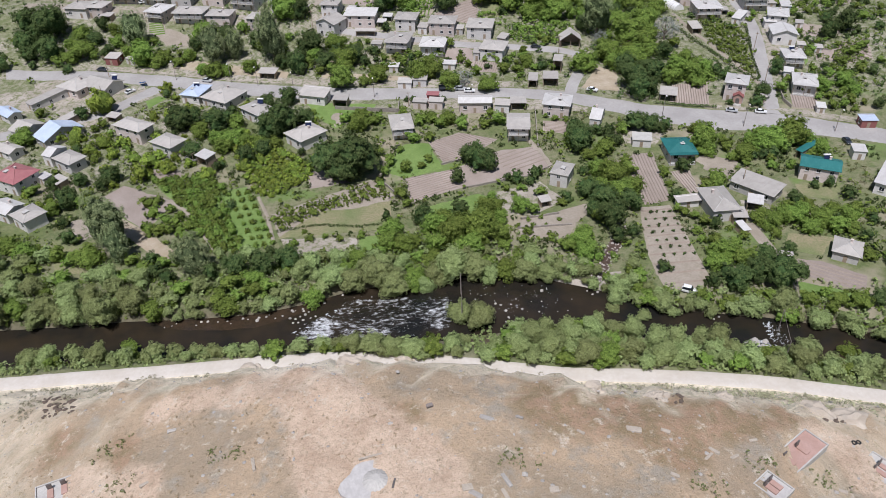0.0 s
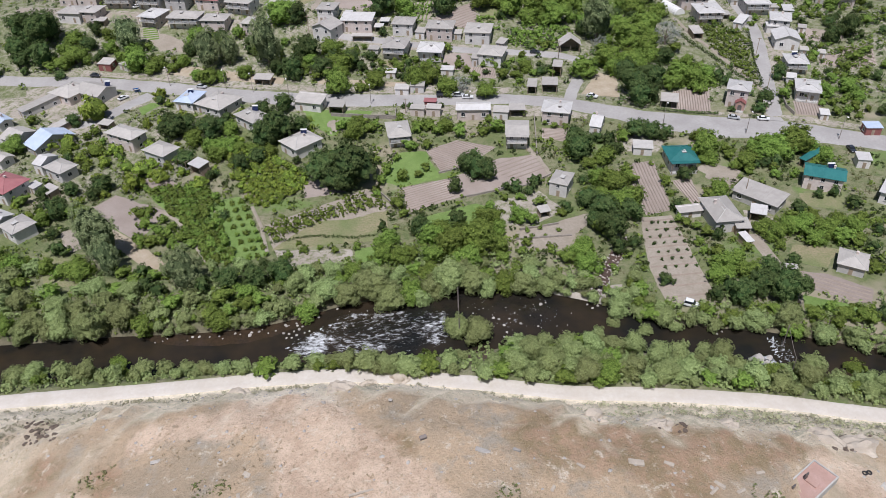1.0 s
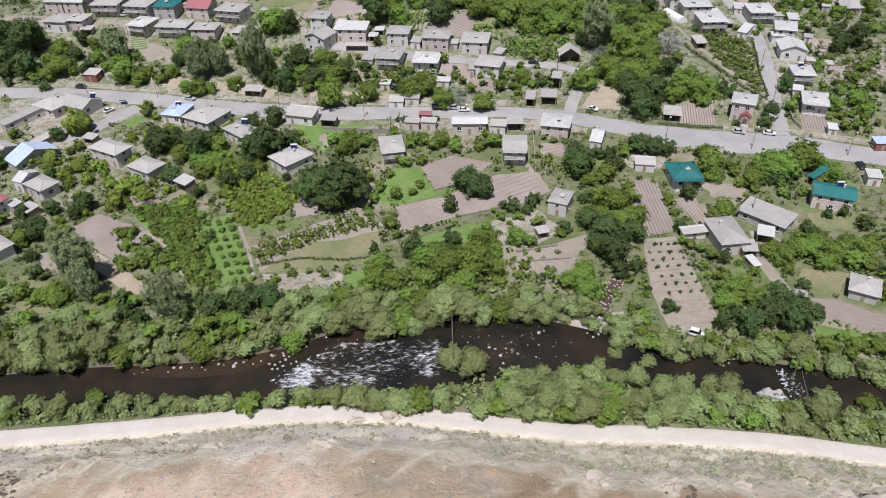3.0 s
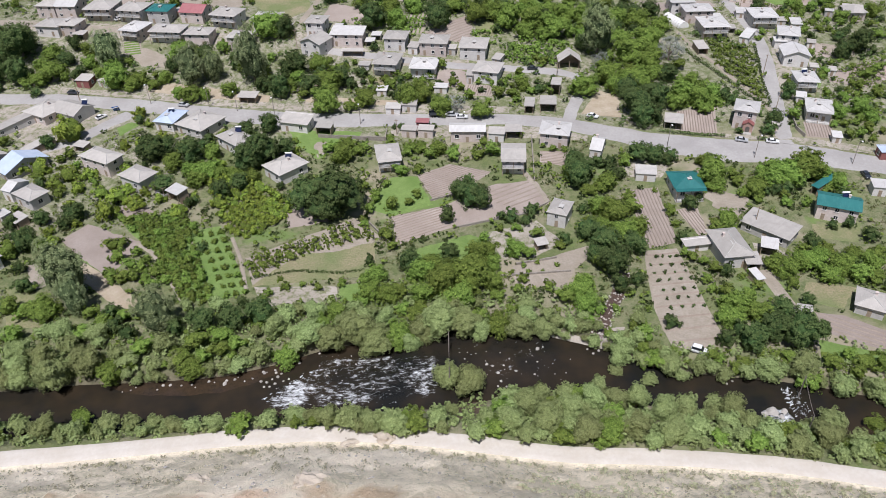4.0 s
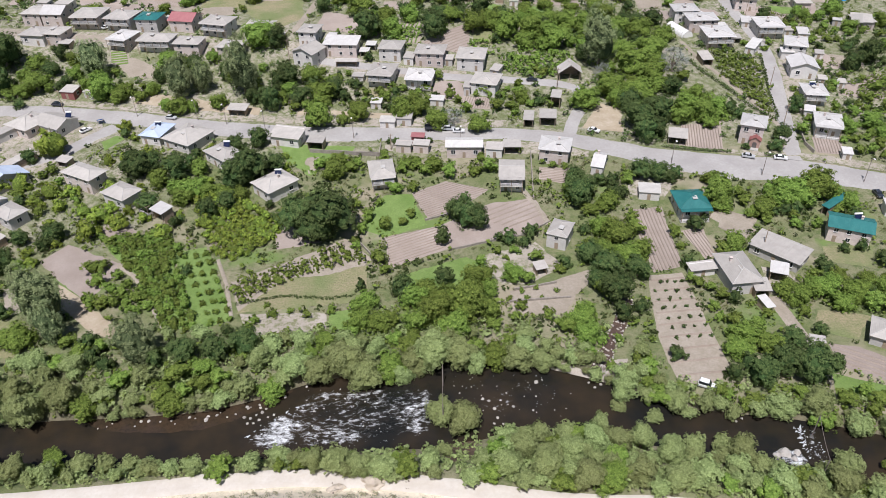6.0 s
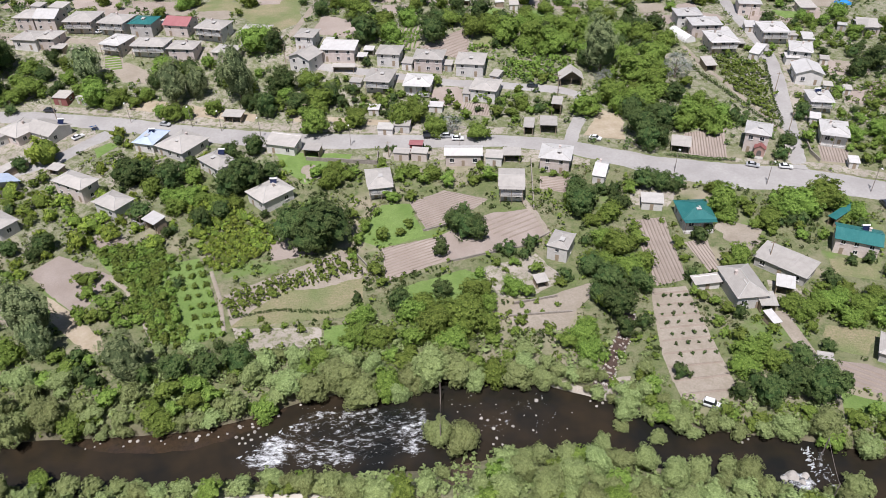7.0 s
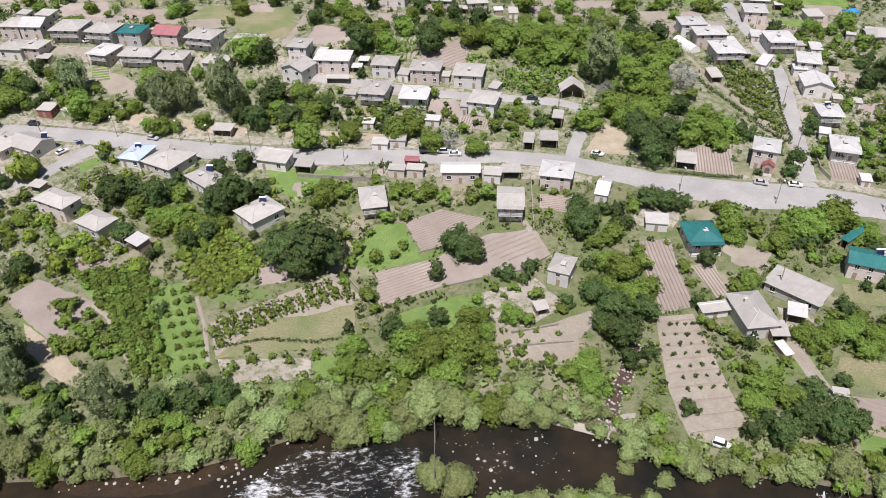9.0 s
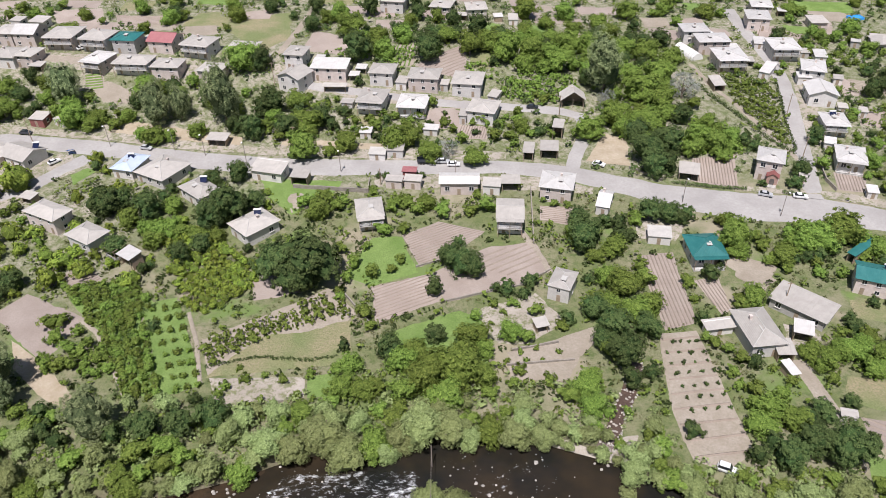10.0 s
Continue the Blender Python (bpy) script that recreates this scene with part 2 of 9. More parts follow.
RED_STONE = mottled("red_paving", (0.40, 0.25, 0.20), (0.47, 0.31, 0.26), 0.6, (0.33, 0.22, 0.18), 3.0, 0.85, 0.2, 0.02)
DARK_RED = mottled("dark_red_paint", (0.22, 0.06, 0.06), (0.28, 0.09, 0.08), 0.8, (0.2, 0.12, 0.1), 4.0, 0.7, 0.1, 0.01)
GLASS, _tree, _shader = material("window_glass", 0.06)
_shader.inputs["Base Color"].default_value = (0.02, 0.024, 0.03, 1)
PANEL, _tree, _shader = material("solar_collector", 0.12)
_shader.inputs["Base Color"].default_value = (0.012, 0.018, 0.05, 1)
RUBBER, _tree, _shader = material("rubber", 0.8)
_shader.inputs["Base Color"].default_value = (0.02, 0.02, 0.02, 1)
POOL, _tree, _shader = material("pool_blue", 0.2)
_shader.inputs["Base Color"].default_value = (0.05, 0.33, 0.75, 1)
TARP = mottled("blue_tarpaulin", (0.05, 0.27, 0.62), (0.08, 0.33, 0.70), 1.0, None, 5.0, 0.6, 0.3, 0.05)


def car_paint(name, colour):
    m, tree, shader = material(name, 0.3)
    shader.inputs["Base Color"].default_value = (*colour, 1)
    shader.inputs["Coat Weight"].default_value = 0.6
    return m


CAR_WHITE, CAR_DARK, CAR_SILVER = car_paint("white_car_paint", (0.75, 0.75, 0.74)), car_paint("dark_car_paint", (0.03, 0.035, 0.045)), car_paint("silver_car_paint", (0.45, 0.46, 0.47))
BROOK = mottled("brook_bed", (0.05, 0.031, 0.022), (0.085, 0.053, 0.038), 0.6, (0.20, 0.15, 0.125), 3.0, 0.3, 0.5, 0.08, fine_amount=0.35)
BASALT = mottled("dark_stone", (0.10, 0.09, 0.085), (0.15, 0.13, 0.12), 1.5, None, 6.0, 0.4, 0.1, 0.01)
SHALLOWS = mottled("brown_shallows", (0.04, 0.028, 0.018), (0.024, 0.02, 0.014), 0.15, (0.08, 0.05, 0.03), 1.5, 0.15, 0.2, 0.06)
# Darker copies of the leaf colours: the shade inside a crown, painted in.
CROWN_SHADE = {
    LEAF_DARK: dense("walnut_inner_shade", (0.025, 0.05, 0.016), (0.08, 0.13, 0.042)),
    LEAF_GREEN: dense("green_inner_shade", (0.06, 0.10, 0.017), (0.19, 0.265, 0.053), 0.015),
    LEAF_LIME: dense("bright_inner_shade", (0.07, 0.11, 0.018), (0.21, 0.28, 0.055), 0.012),
    LEAF_WILLOW: dense("willow_inner_shade", (0.13, 0.165, 0.058), (0.29, 0.345, 0.135), 0.018),
    LEAF_GREY: dense("poplar_inner_shade", (0.035, 0.055, 0.022), (0.13, 0.16, 0.075), 0.015),
    LEAF_SILVER: dense("silver_inner_shade", (0.16, 0.17, 0.14), (0.40, 0.42, 0.37)),
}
LEAF_WEED = foliage("leaves_weeds", (0.15, 0.175, 0.06), (0.24, 0.255, 0.105), 0.02)
LEAF_STRAW = foliage("dry_straw", (0.34, 0.27, 0.165), (0.56, 0.45, 0.30), 0.012)
# Soil darkened for the rows: furrow shading put into the colour.
SOIL_FURROW_SHADE = mottled("furrow_shade_soil", (0.265, 0.212, 0.175), (0.33, 0.272, 0.23), 0.3, (0.20, 0.17, 0.115), 2.5, 0.95, 0.4, 0.05)


def rapids_surface(name, low, high):
    """Water torn into white streaks along the flow."""
    m, tree, shader = material(name, 0.14)
    co = tree.nodes.new("ShaderNodeTexCoord")
    mp = tree.nodes.new("ShaderNodeMapping")
    mp.inputs["Scale"].default_value = (0.62, 1.25, 1)
    mp.inputs["Rotation"].default_value = (0, 0, -0.42)
    tree.links.new(co.outputs["Object"], mp.inputs["Vector"])
    n = node(tree, "ShaderNodeTexNoise", Scale=0.85, Detail=9.0, Roughness=0.82, Distortion=0.3)
    tree.links.new(mp.outputs["Vector"], n.inputs["Vector"])
    reach = tree.nodes.new("ShaderNodeAttribute")
    reach.attribute_name = "reach"
    less = node(tree, "ShaderNodeMapRange", From_Min=0.0, From_Max=1.0, To_Min=-0.3, To_Max=0.0)
    tree.links.new(reach.outputs["Fac"], less.inputs["Value"])
    total = tree.nodes.new("ShaderNodeMath")
    total.operation = "ADD"
    tree.links.new(n.outputs["Fac"], total.inputs[0])
    tree.links.new(less.outputs["Result"], total.inputs[1])
    wide = node(tree, "ShaderNodeTexNoise", Scale=0.16, Detail=3.0, Roughness=0.6)
    tree.links.new(co.outputs["Object"], wide.inputs["Vector"])
    gather = node(tree, "ShaderNodeMapRange", From_Min=0.36, From_Max=0.64, To_Min=-0.10, To_Max=0.015)
    tree.links.new(wide.outputs["Fac"], gather.inputs["Value"])
    drawn = tree.nodes.new("ShaderNodeMath")
    drawn.operation = "ADD"
    tree.links.new(total.outputs[0], drawn.inputs[0])
    tree.links.new(gather.outputs["Result"], drawn.inputs[1])
    total = drawn
    torn = node(tree, "ShaderNodeMapRange", From_Min=low, From_Max=high)
    tree.links.new(total.outputs[0], torn.inputs["Value"])
    deep = mix(tree, noise_fac(tree, 0.08, 3), (0.014, 0.014, 0.012), (0.035, 0.026, 0.016))
    colour = mix(tree, torn.outputs["Result"], deep, (0.74, 0.76, 0.77))
    tree.links.new(colour, shader.inputs["Base Color"])
    shader.inputs["Specular IOR Level"].default_value = 0.4
    bump(tree, shader, n.outputs["Fac"], 0.3, 0.2)
    return m


RAPIDS, CHUTE, RIFFLE = rapids_surface("rapids_water", 0.475, 0.64), rapids_surface("chute_water", 0.40, 0.58), rapids_surface("riffle_water", 0.585, 0.75)
CLAY = mottled("pale_clay", (0.43, 0.37, 0.30), (0.56, 0.49, 0.40), 0.8, (0.34, 0.29, 0.23), 3.0, 0.95, 0.6, 0.1)


def yard_surface():
    """Trodden yard earth with weeds growing through it."""
    m, tree, shader = material("yard_earth", 0.95)
    colour = mix(tree, noise_fac(tree, 0.12, 5), (0.305, 0.268, 0.22), (0.42, 0.375, 0.32))
    colour = mix(tree, noise_fac(tree, 0.55, 7, 0.78, 0.48, 0.58), colour, (0.17, 0.18, 0.085))
    colour = mix(tree, noise_fac(tree, 1.9, 6, 0.8, 0.54, 0.68), colour, (0.25, 0.22, 0.17))
    tree.links.new(colour, shader.inputs["Base Color"])
    bump(tree, shader, noise_fac(tree, 2.0, 6, 0.7, 0.2, 0.8), 0.6, 0.15)
    return m


YARD = yard_surface()
CAP = mottled("roof_capping", (0.46, 0.45, 0.42), (0.54, 0.52, 0.49), 0.8, (0.38, 0.36, 0.33), 4.0, 0.7, 0.1, 0.01)
FIELDSTONE = mottled("fieldstone", (0.26, 0.23, 0.195), (0.37, 0.335, 0.29), 1.2, (0.19, 0.165, 0.14), 4.0, 0.95, 0.6, 0.08)


# ---- the lie of the land ----
TRACK_LINE = [(-200, 108), (-140, 112), (-85, 116), (-63, 117.5), (-41, 119.5), (-25, 120.4), (-7, 119.1), (4.5, 117.3), (26, 113.3), (48, 111.9), (69, 109.3), (85, 105.7), (140, 95), (200, 84)]
NORTH_BANK = [(-220, 132), (-97, 138.8), (-82, 140), (-65, 140.2), (-48, 141.5), (-36, 145), (-27, 149), (-15, 152), (-1, 155), (19, 154.5), (32, 151), (43, 146.5), (54, 139.5), (68, 137), (80, 135), (91, 132), (98, 129.5), (220, 105)]
SOUTH_BANK = [(-220, 120), (-92, 127), (-68, 127.6), (-44, 129), (-27, 128.4), (-8, 131.5), (5, 132), (18, 137), (30, 136.5), (43, 134), (60, 128), (69, 124.4), (81, 122.5), (94, 119), (220, 92)]
VALLEY = [(-400, -3), (205, -3), (250, 0), (272, 1.5), (292, 4.5), (330, 6), (400, 9), (520, 22), (3000, 300)]
WATER = -5.0


def along(line, x):
    return float(np.interp(x, [p[0] for p in line], [p[1] for p in line]))


def ramp(a, b, x):
    u = min(1.0, max(0.0, (x - a) / (b - a)))
    return u * u * (3 - 2 * u)


def hill_top(x):
    return max(9.0, 42 - 0.0034 * x * x)


def land(x, y):
    """The smooth height of the ground."""
    north, south, track = along(NORTH_BANK, x), along(SOUTH_BANK, x), along(TRACK_LINE, x)
    if y >= north:
        g = along(VALLEY, y) + 8 * ramp(285, 335, y) * (1 - ramp(-10, 90, x))
        return WATER - 0.5 + (g - WATER + 0.5) * ramp(-1, 5, y - north)
    if y > south:
        mid = min(y - south, north - y)
        return WATER - 0.5 - 1.0 * ramp(0, 4, mid)
    if y > track + 3:
        return WATER - 0.5 + (0.5 - WATER + 0.5) * ramp(-1, south - track - 2, south - y)
    if y > track - 3:
        return 0.5
    d, top = track - 3 - y, hill_top(x)
    a, k = 1.07 * d - 2.5 * math.sin(math.pi * min(1.0, d / 38)) + 1.7 * math.exp(-((x + 3) / 20) ** 2) * ramp(0, 10, d), 9.0
    h = max(0.0, 1 - abs(a - top) / k)
    return 0.5 + min(a, top) - h * h * k / 4 * ramp(0, 8, d)


OCCUPIED = []


def occupy(corners):
    OCCUPIED.append((min(p[0] for p in corners), max(p[0] for p in corners), min(p[1] for p in corners), max(p[1] for p in corners), corners))


def inside(x, y, corners):
    hit = False
    for (ax, ay), (bx, by) in zip(corners, corners[1:] + corners[:1]):
        if (ay > y) != (by > y) and x < (bx - ax) * (y - ay) / (by - ay) + ax:
            hit = not hit
    return hit


def taken(x, y):
    return any(a < x < b and c < y < d and inside(x, y, p) for a, b, c, d, p in OCCUPIED)


# ---- mesh helpers ----


def mesh_from(name, verts, faces, *mats, slots=None, smooth=False):
    me = bpy.data.meshes.new(name)
    me.from_pydata([tuple(v) for v in verts], [], [tuple(f) for f in faces])
    for m in mats:
        me.materials.append(m)
    if slots is not None:
        me.polygons.foreach_set("material_index", slots)
    if smooth:
        me.polygons.foreach_set("use_smooth", [True] * len(me.polygons))
    me.update()
    return me


def mesh_of(name, bm, *mats, smooth=False):
    me = bpy.data.meshes.new(name)
    bmesh.ops.recalc_face_normals(bm, faces=bm.faces)
    bm.to_mesh(me)
    bm.free()
    for m in mats:
        me.materials.append(m)
    if smooth:
        me.polygons.foreach_set("use_smooth", [True] * len(me.polygons))
    return me


def part(name, me, parent, m=None, label=""):
    """One mesh object under a thing or under a part."""
    ob = new(name, me)
    ob.parent = parent
    if m is not None:
        ob.matrix_basis = m
    return tagged(ob, label=label)


def thing(name, m, label, category, group="", me=None):
    ob = new(name, me)
    ob.matrix_basis = m
    return tagged(ob, label, category, group)


def box(bm, x0, x1, y0, y1, z0, z1, slot=0):
    v = [bm.verts.new((x, y, z)) for z in (z0, z1) for x, y in ((x0, y0), (x1, y0), (x1, y1), (x0, y1))]
    for a in ((0, 3, 2, 1), (4, 5, 6, 7), (0, 1, 5, 4), (1, 2, 6, 5), (2, 3, 7, 6), (3, 0, 4, 7)):
        bm.faces.new([v[i] for i in a]).material_index = slot


def boxes(name, mat, *dims):
    bm = bmesh.new()
    for d in dims:
        box(bm, *d)
    return mesh_of(name, bm, mat)


def tube(bm, a, b, r0, r1, sides=6):
    a, b = Vector(a), Vector(b)
    turn = (b - a).to_track_quat("Z", "Y")
    rings = []
    for c, r in ((a, r0), (b, r1)):
        rings.append([bm.verts.new(c + turn @ Vector((r * math.cos(2 * math.pi * i / sides), r * math.sin(2 * math.pi * i / sides), 0))) for i in range(sides)])
    for i in range(sides):
        bm.faces.new((rings[0][i], rings[0][(i + 1) % sides], rings[1][(i + 1) % sides], rings[1][i]))
    bm.faces.new(rings[1])


def rough_land(x, y):
    """The ground with gullies on the scarp and small unevenness."""
    z = land(x, y)
    d = along(TRACK_LINE, x) - 3 - y
    if d > 0:
        slope = ramp(0, 6, d) * (1 - ramp(hill_top(x) * 0.9, hill_top(x) * 1.25, d))
        z += slope * (1.3 * noise.noise((x * 0.5, y * 0.22, 11)) + 0.6 * noise.noise((x * 1.0, y * 0.7, 13)))
        z += slope * (1.5 * noise.noise((x * 0.09, y * 0.08, 3)) + 1.1 * noise.noise((x * 0.26, y * 0.2, 7)))
        z += ramp(0, 10, d) * (0.5 * noise.noise((x * 0.12, y * 0.12, 1)) + 0.2 * noise.noise((x * 0.5, y * 0.5, 5)))
    elif y > along(NORTH_BANK, x) + 3:
        z += 0.12 * noise.noise((x * 0.15, y * 0.15, 2))
    return z


# ---- ground, river, roads ----
def steps(*spans):
    out = [spans[0][0]]
    for a, b, s in spans:
        n = max(1, round((b - a) / s))
        out += [a + (b - a) * i / n for i in range(1, n + 1)]
    return out


gx = steps((-1500, -420, 180), (-420, -220, 20), (-220, -110, 4), (-110, 110, 1.5), (110, 220, 4), (220, 420, 20), (420, 1500, 180))
gy = steps((-600, 20, 100), (20, 50, 5), (50, 160, 1.25), (160, 420, 4), (420, 600, 20), (600, 3000, 240))
ground = tagged(new("ground", mesh_from("ground", [(x, y, rough_land(x, y)) for y in gy for x in gx],
    [(j * len(gx) + i, j * len(gx) + i + 1, (j + 1) * len(gx) + i + 1, (j + 1) * len(gx) + i) for j in range(len(gy) - 1) for i in range(len(gx) - 1)], GROUND, smooth=True)),
    "valley floor and dry grassy hill with a pale eroded scarp", "ground", kind="structure")


def blot(places, x, y):
    """How strongly a place lies in a run of soft round stretches (x, y, radius)."""
    return 0.0 if y > 130 else min(1.0, sum(math.exp(-((x - a) ** 2 + (y - b) ** 2) / (r * r)) for a, b, r in places))


TRODDEN = [(-25, 78, 4), (-20, 74, 5), (-16, 69, 5), (-17, 63, 4), (-11, 65, 4), (-7, 60, 5), (-14, 57, 5), (-2, 56, 4), (-43, 74.5, 2.5), (-37, 74.7, 2.5), (-31, 74.5, 3), (58, 68, 3), (53, 69.5, 2), (-52, 62, 5), (61, 63, 5), (-42, 60, 4), (-24, 92, 9), (-14, 98, 9), (-6, 108, 8), (-24, 108, 8), (-76, 104, 9), (30, 84, 4)]
RUSSET = [(14, 69, 6), (24, 69, 6), (33, 70, 6), (42, 70.5, 5), (-6, 66.5, 3), (50, 72, 3), (30, 62, 4), (-60, 72, 5), (-48, 67, 4)]
for key, value in (("hillside", lambda x, y: 1 - ramp(-1.2, 0.8, y - along(TRACK_LINE, x))), ("village", lambda x, y: max(ramp(236, 252, y - 0.06 * abs(x)), ramp(70, 95, -x) * ramp(195, 215, y))),
                   ("bank", lambda x, y: 1 - ramp(1.0, 5.0, max(y - along(NORTH_BANK, x), along(SOUTH_BANK, x) - y))),
                   ("trodden", lambda x, y: blot(TRODDEN, x, y)), ("russet", lambda x, y: blot(RUSSET, x, y))):
    layer = ground.data.attributes.new(key, "FLOAT", "POINT")
    layer.data.foreach_set("value", [value(x, y) for y in gy for x in gx])


def strip(name, left, right, mat, label, category, lift=0.1, step=3.0, kind="structure"):
    """A road between two edge lines, draped on the ground."""
    verts, faces = [], []
    n = 60
    def at(line, u):
        d = [0.0]
        for p, q in zip(line, line[1:]):
            d.append(d[-1] + math.dist(p, q))
        return (float(np.interp(u * d[-1], d, [p[0] for p in line])), float(np.interp(u * d[-1], d, [p[1] for p in line])))
    across = 6
    for i in range(n + 1):
        a, b = at(left, i / n), at(right, i / n)
        for k in range(across + 1):
            w = k / across
            wob = 0.35 * noise.noise((i * 0.9, w * 3, len(left))) if k in (0, across) else 0
            x, y = a[0] + (b[0] - a[0]) * w + wob, a[1] + (b[1] - a[1]) * w + wob
            edge = 0.25 if k in (0, across) else 0.0
            verts.append((x, y, rough_land(x, y) + lift - edge))
    c = across + 1
    for i in range(0, n, 4):
        j = min(n, i + 4)
        occupy([verts[i * c][:2], verts[j * c][:2], verts[j * c + across][:2], verts[i * c + across][:2]])
    for i in range(n):
        for k in range(across):
            faces.append((i * c + k, (i + 1) * c + k, (i + 1) * c + k + 1, i * c + k + 1))
    me = mesh_from(name, verts, faces, mat, smooth=True)
    bm = bmesh.new()
    bm.from_mesh(me)
    bmesh.ops.recalc_face_normals(bm, faces=bm.faces)
    if sum(f.normal.z for f in bm.faces) < 0:
        bmesh.ops.reverse_faces(bm, faces=bm.faces)
    bm.to_mesh(me)
    bm.free()
    return tagged(new(name, me), label, category, kind=kind)


def ribbon(name, line, width, mat, label, category, lift=0.1):
    """A lane of even width along a line."""
    left, right = [], []
    for i, p in enumerate(line):
        a, b = line[max(0, i - 1)], line[min(len(line) - 1, i + 1)]
        d = Vector((b[0] - a[0], b[1] - a[1])).normalized()
        left.append((p[0] - d.y * width / 2, p[1] + d.x * width / 2))
        right.append((p[0] + d.y * width / 2, p[1] - d.x * width / 2))
    return strip(name, left, right, mat, label, category, lift)


river_x = steps((-260, 260, 3))
river = tagged(new("river", mesh_from("river", [(x, along(line, x) + off, WATER) for x in river_x for line, off in ((SOUTH_BANK, -2.5), (NORTH_BANK, 2.5))],
    [(2 * i, 2 * i + 2, 2 * i + 3, 2 * i + 1) for i in range(len(river_x) - 1)], WATER_FACE)), "dark shallow river water flowing over rapids", "river", kind="structure")
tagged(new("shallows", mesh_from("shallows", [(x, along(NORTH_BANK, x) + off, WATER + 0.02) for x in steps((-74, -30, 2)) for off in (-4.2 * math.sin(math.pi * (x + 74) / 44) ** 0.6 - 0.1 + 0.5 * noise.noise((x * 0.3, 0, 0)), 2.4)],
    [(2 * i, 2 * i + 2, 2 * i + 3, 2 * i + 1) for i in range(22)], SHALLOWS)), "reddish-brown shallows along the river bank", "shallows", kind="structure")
ribbon("dirt_track", [(x, along(TRACK_LINE, x)) for x in steps((-195, 195, 6))], 4.6, TRACK, "pale dusty gravel track below the scarp", "track", 0.15)


def patch(name, corners, mat, label, category, lift=0.12, rows=0.0, turn=0.0, ridge=0.18, row_mat=None):
    """A plot of land with its own surface, draped on the ground; rows: ridges at that spacing, in the direction turn."""
    if category in ("field", "clearing", "yard", "garden", "bank", "verge", "lawn", "meadow"):
        occupy(corners)
    bm = bmesh.new()
    vs = [bm.verts.new((x, y, 0)) for x, y in corners]
    bm.faces.new(vs)
    xs, ys = [c[0] for c in corners], [c[1] for c in corners]
    for axis, low, high in ((0, min(xs), max(xs)), (1, min(ys), max(ys))):
        k = math.floor(low / 3) * 3 + 3
        while k < high - 0.05:
            co, no = [0, 0, 0], [0, 0, 0]
            co[axis], no[axis] = k, 1
            bmesh.ops.bisect_plane(bm, geom=bm.verts[:] + bm.edges[:] + bm.faces[:], plane_co=co, plane_no=no)
            k += 3
    for v in bm.verts:
        if v.is_boundary:
            amount = 0.35 if rows else 0.8
            v.co.x += amount * noise.noise((v.co.x * 0.5, v.co.y * 0.5, 21))
            v.co.y += amount * noise.noise((v.co.x * 0.5, v.co.y * 0.5, 25))
        v.co.z = rough_land(v.co.x, v.co.y) + lift - (0.1 if v.is_boundary else 0)
    if sum(f.normal.z * f.calc_area() for f in bm.faces) < 0:
        bmesh.ops.reverse_faces(bm, faces=bm.faces)
    me = bpy.data.meshes.new(name)
    bm.to_mesh(me)
    bm.free()
    me.materials.append(mat)
    ob = tagged(new(name, me), label, category, kind="structure")
    if rows:
        c, s = math.cos(radians(turn)), math.sin(radians(turn))
        local = [(x * c + y * s, -x * s + y * c) for x, y in corners]
        verts, faces = [], []
        k = min(p[1] for p in local) + rows
        while k < max(p[1] for p in local) - rows * 0.5:
            cuts = []
            for (ax, ay), (bx, by) in zip(local, local[1:] + local[:1]):
                if (ay - k) * (by - k) < 0:
                    cuts.append(ax + (bx - ax) * (k - ay) / (by - ay))
            if len(cuts) >= 2:
                a, b = min(cuts) + 0.4, max(cuts) - 0.4
                n = max(1, int((b - a) / 2.5))
                for i in range(n + 1):
                    u = a + (b - a) * i / n
                    for off, up_by in ((-min(0.35, rows * 0.2), -0.02), (0, ridge), (min(0.35, rows * 0.2), -0.02)):
                        v = k + off + 0.08 * noise.noise((u * 0.3, k, 0))
                        x, y = u * c - v * s, u * s + v * c
                        verts.append((x, y, rough_land(x, y) + lift + up_by + 0.05 * noise.noise((u, k, 4))))
                    if i:
                        t = len(verts) - 6
                        faces += [(t, t + 3, t + 4, t + 1), (t + 1, t + 4, t + 5, t + 2)]
            k += rows
        if faces:
            part("furrows", mesh_from("furrows", verts, faces, row_mat or (SOIL_FURROW_SHADE if mat == SOIL else mat)), ob)["kind"] = "stuff"
    return ob


# ---- trees ----


def ball(fine):
    bm = bmesh.new()
    bmesh.ops.create_icosphere(bm, subdivisions=fine, radius=1.0)
    out = [tuple(v.co) for v in bm.verts], [tuple(v.index for v in f.verts) for f in bm.faces]
    bm.free()
    return out


BALL_COARSE, BALL = ball(2), ball(3)


def unit(v):
    return v / np.maximum(np.linalg.norm(v, axis=1), 1e-6)[:, None]


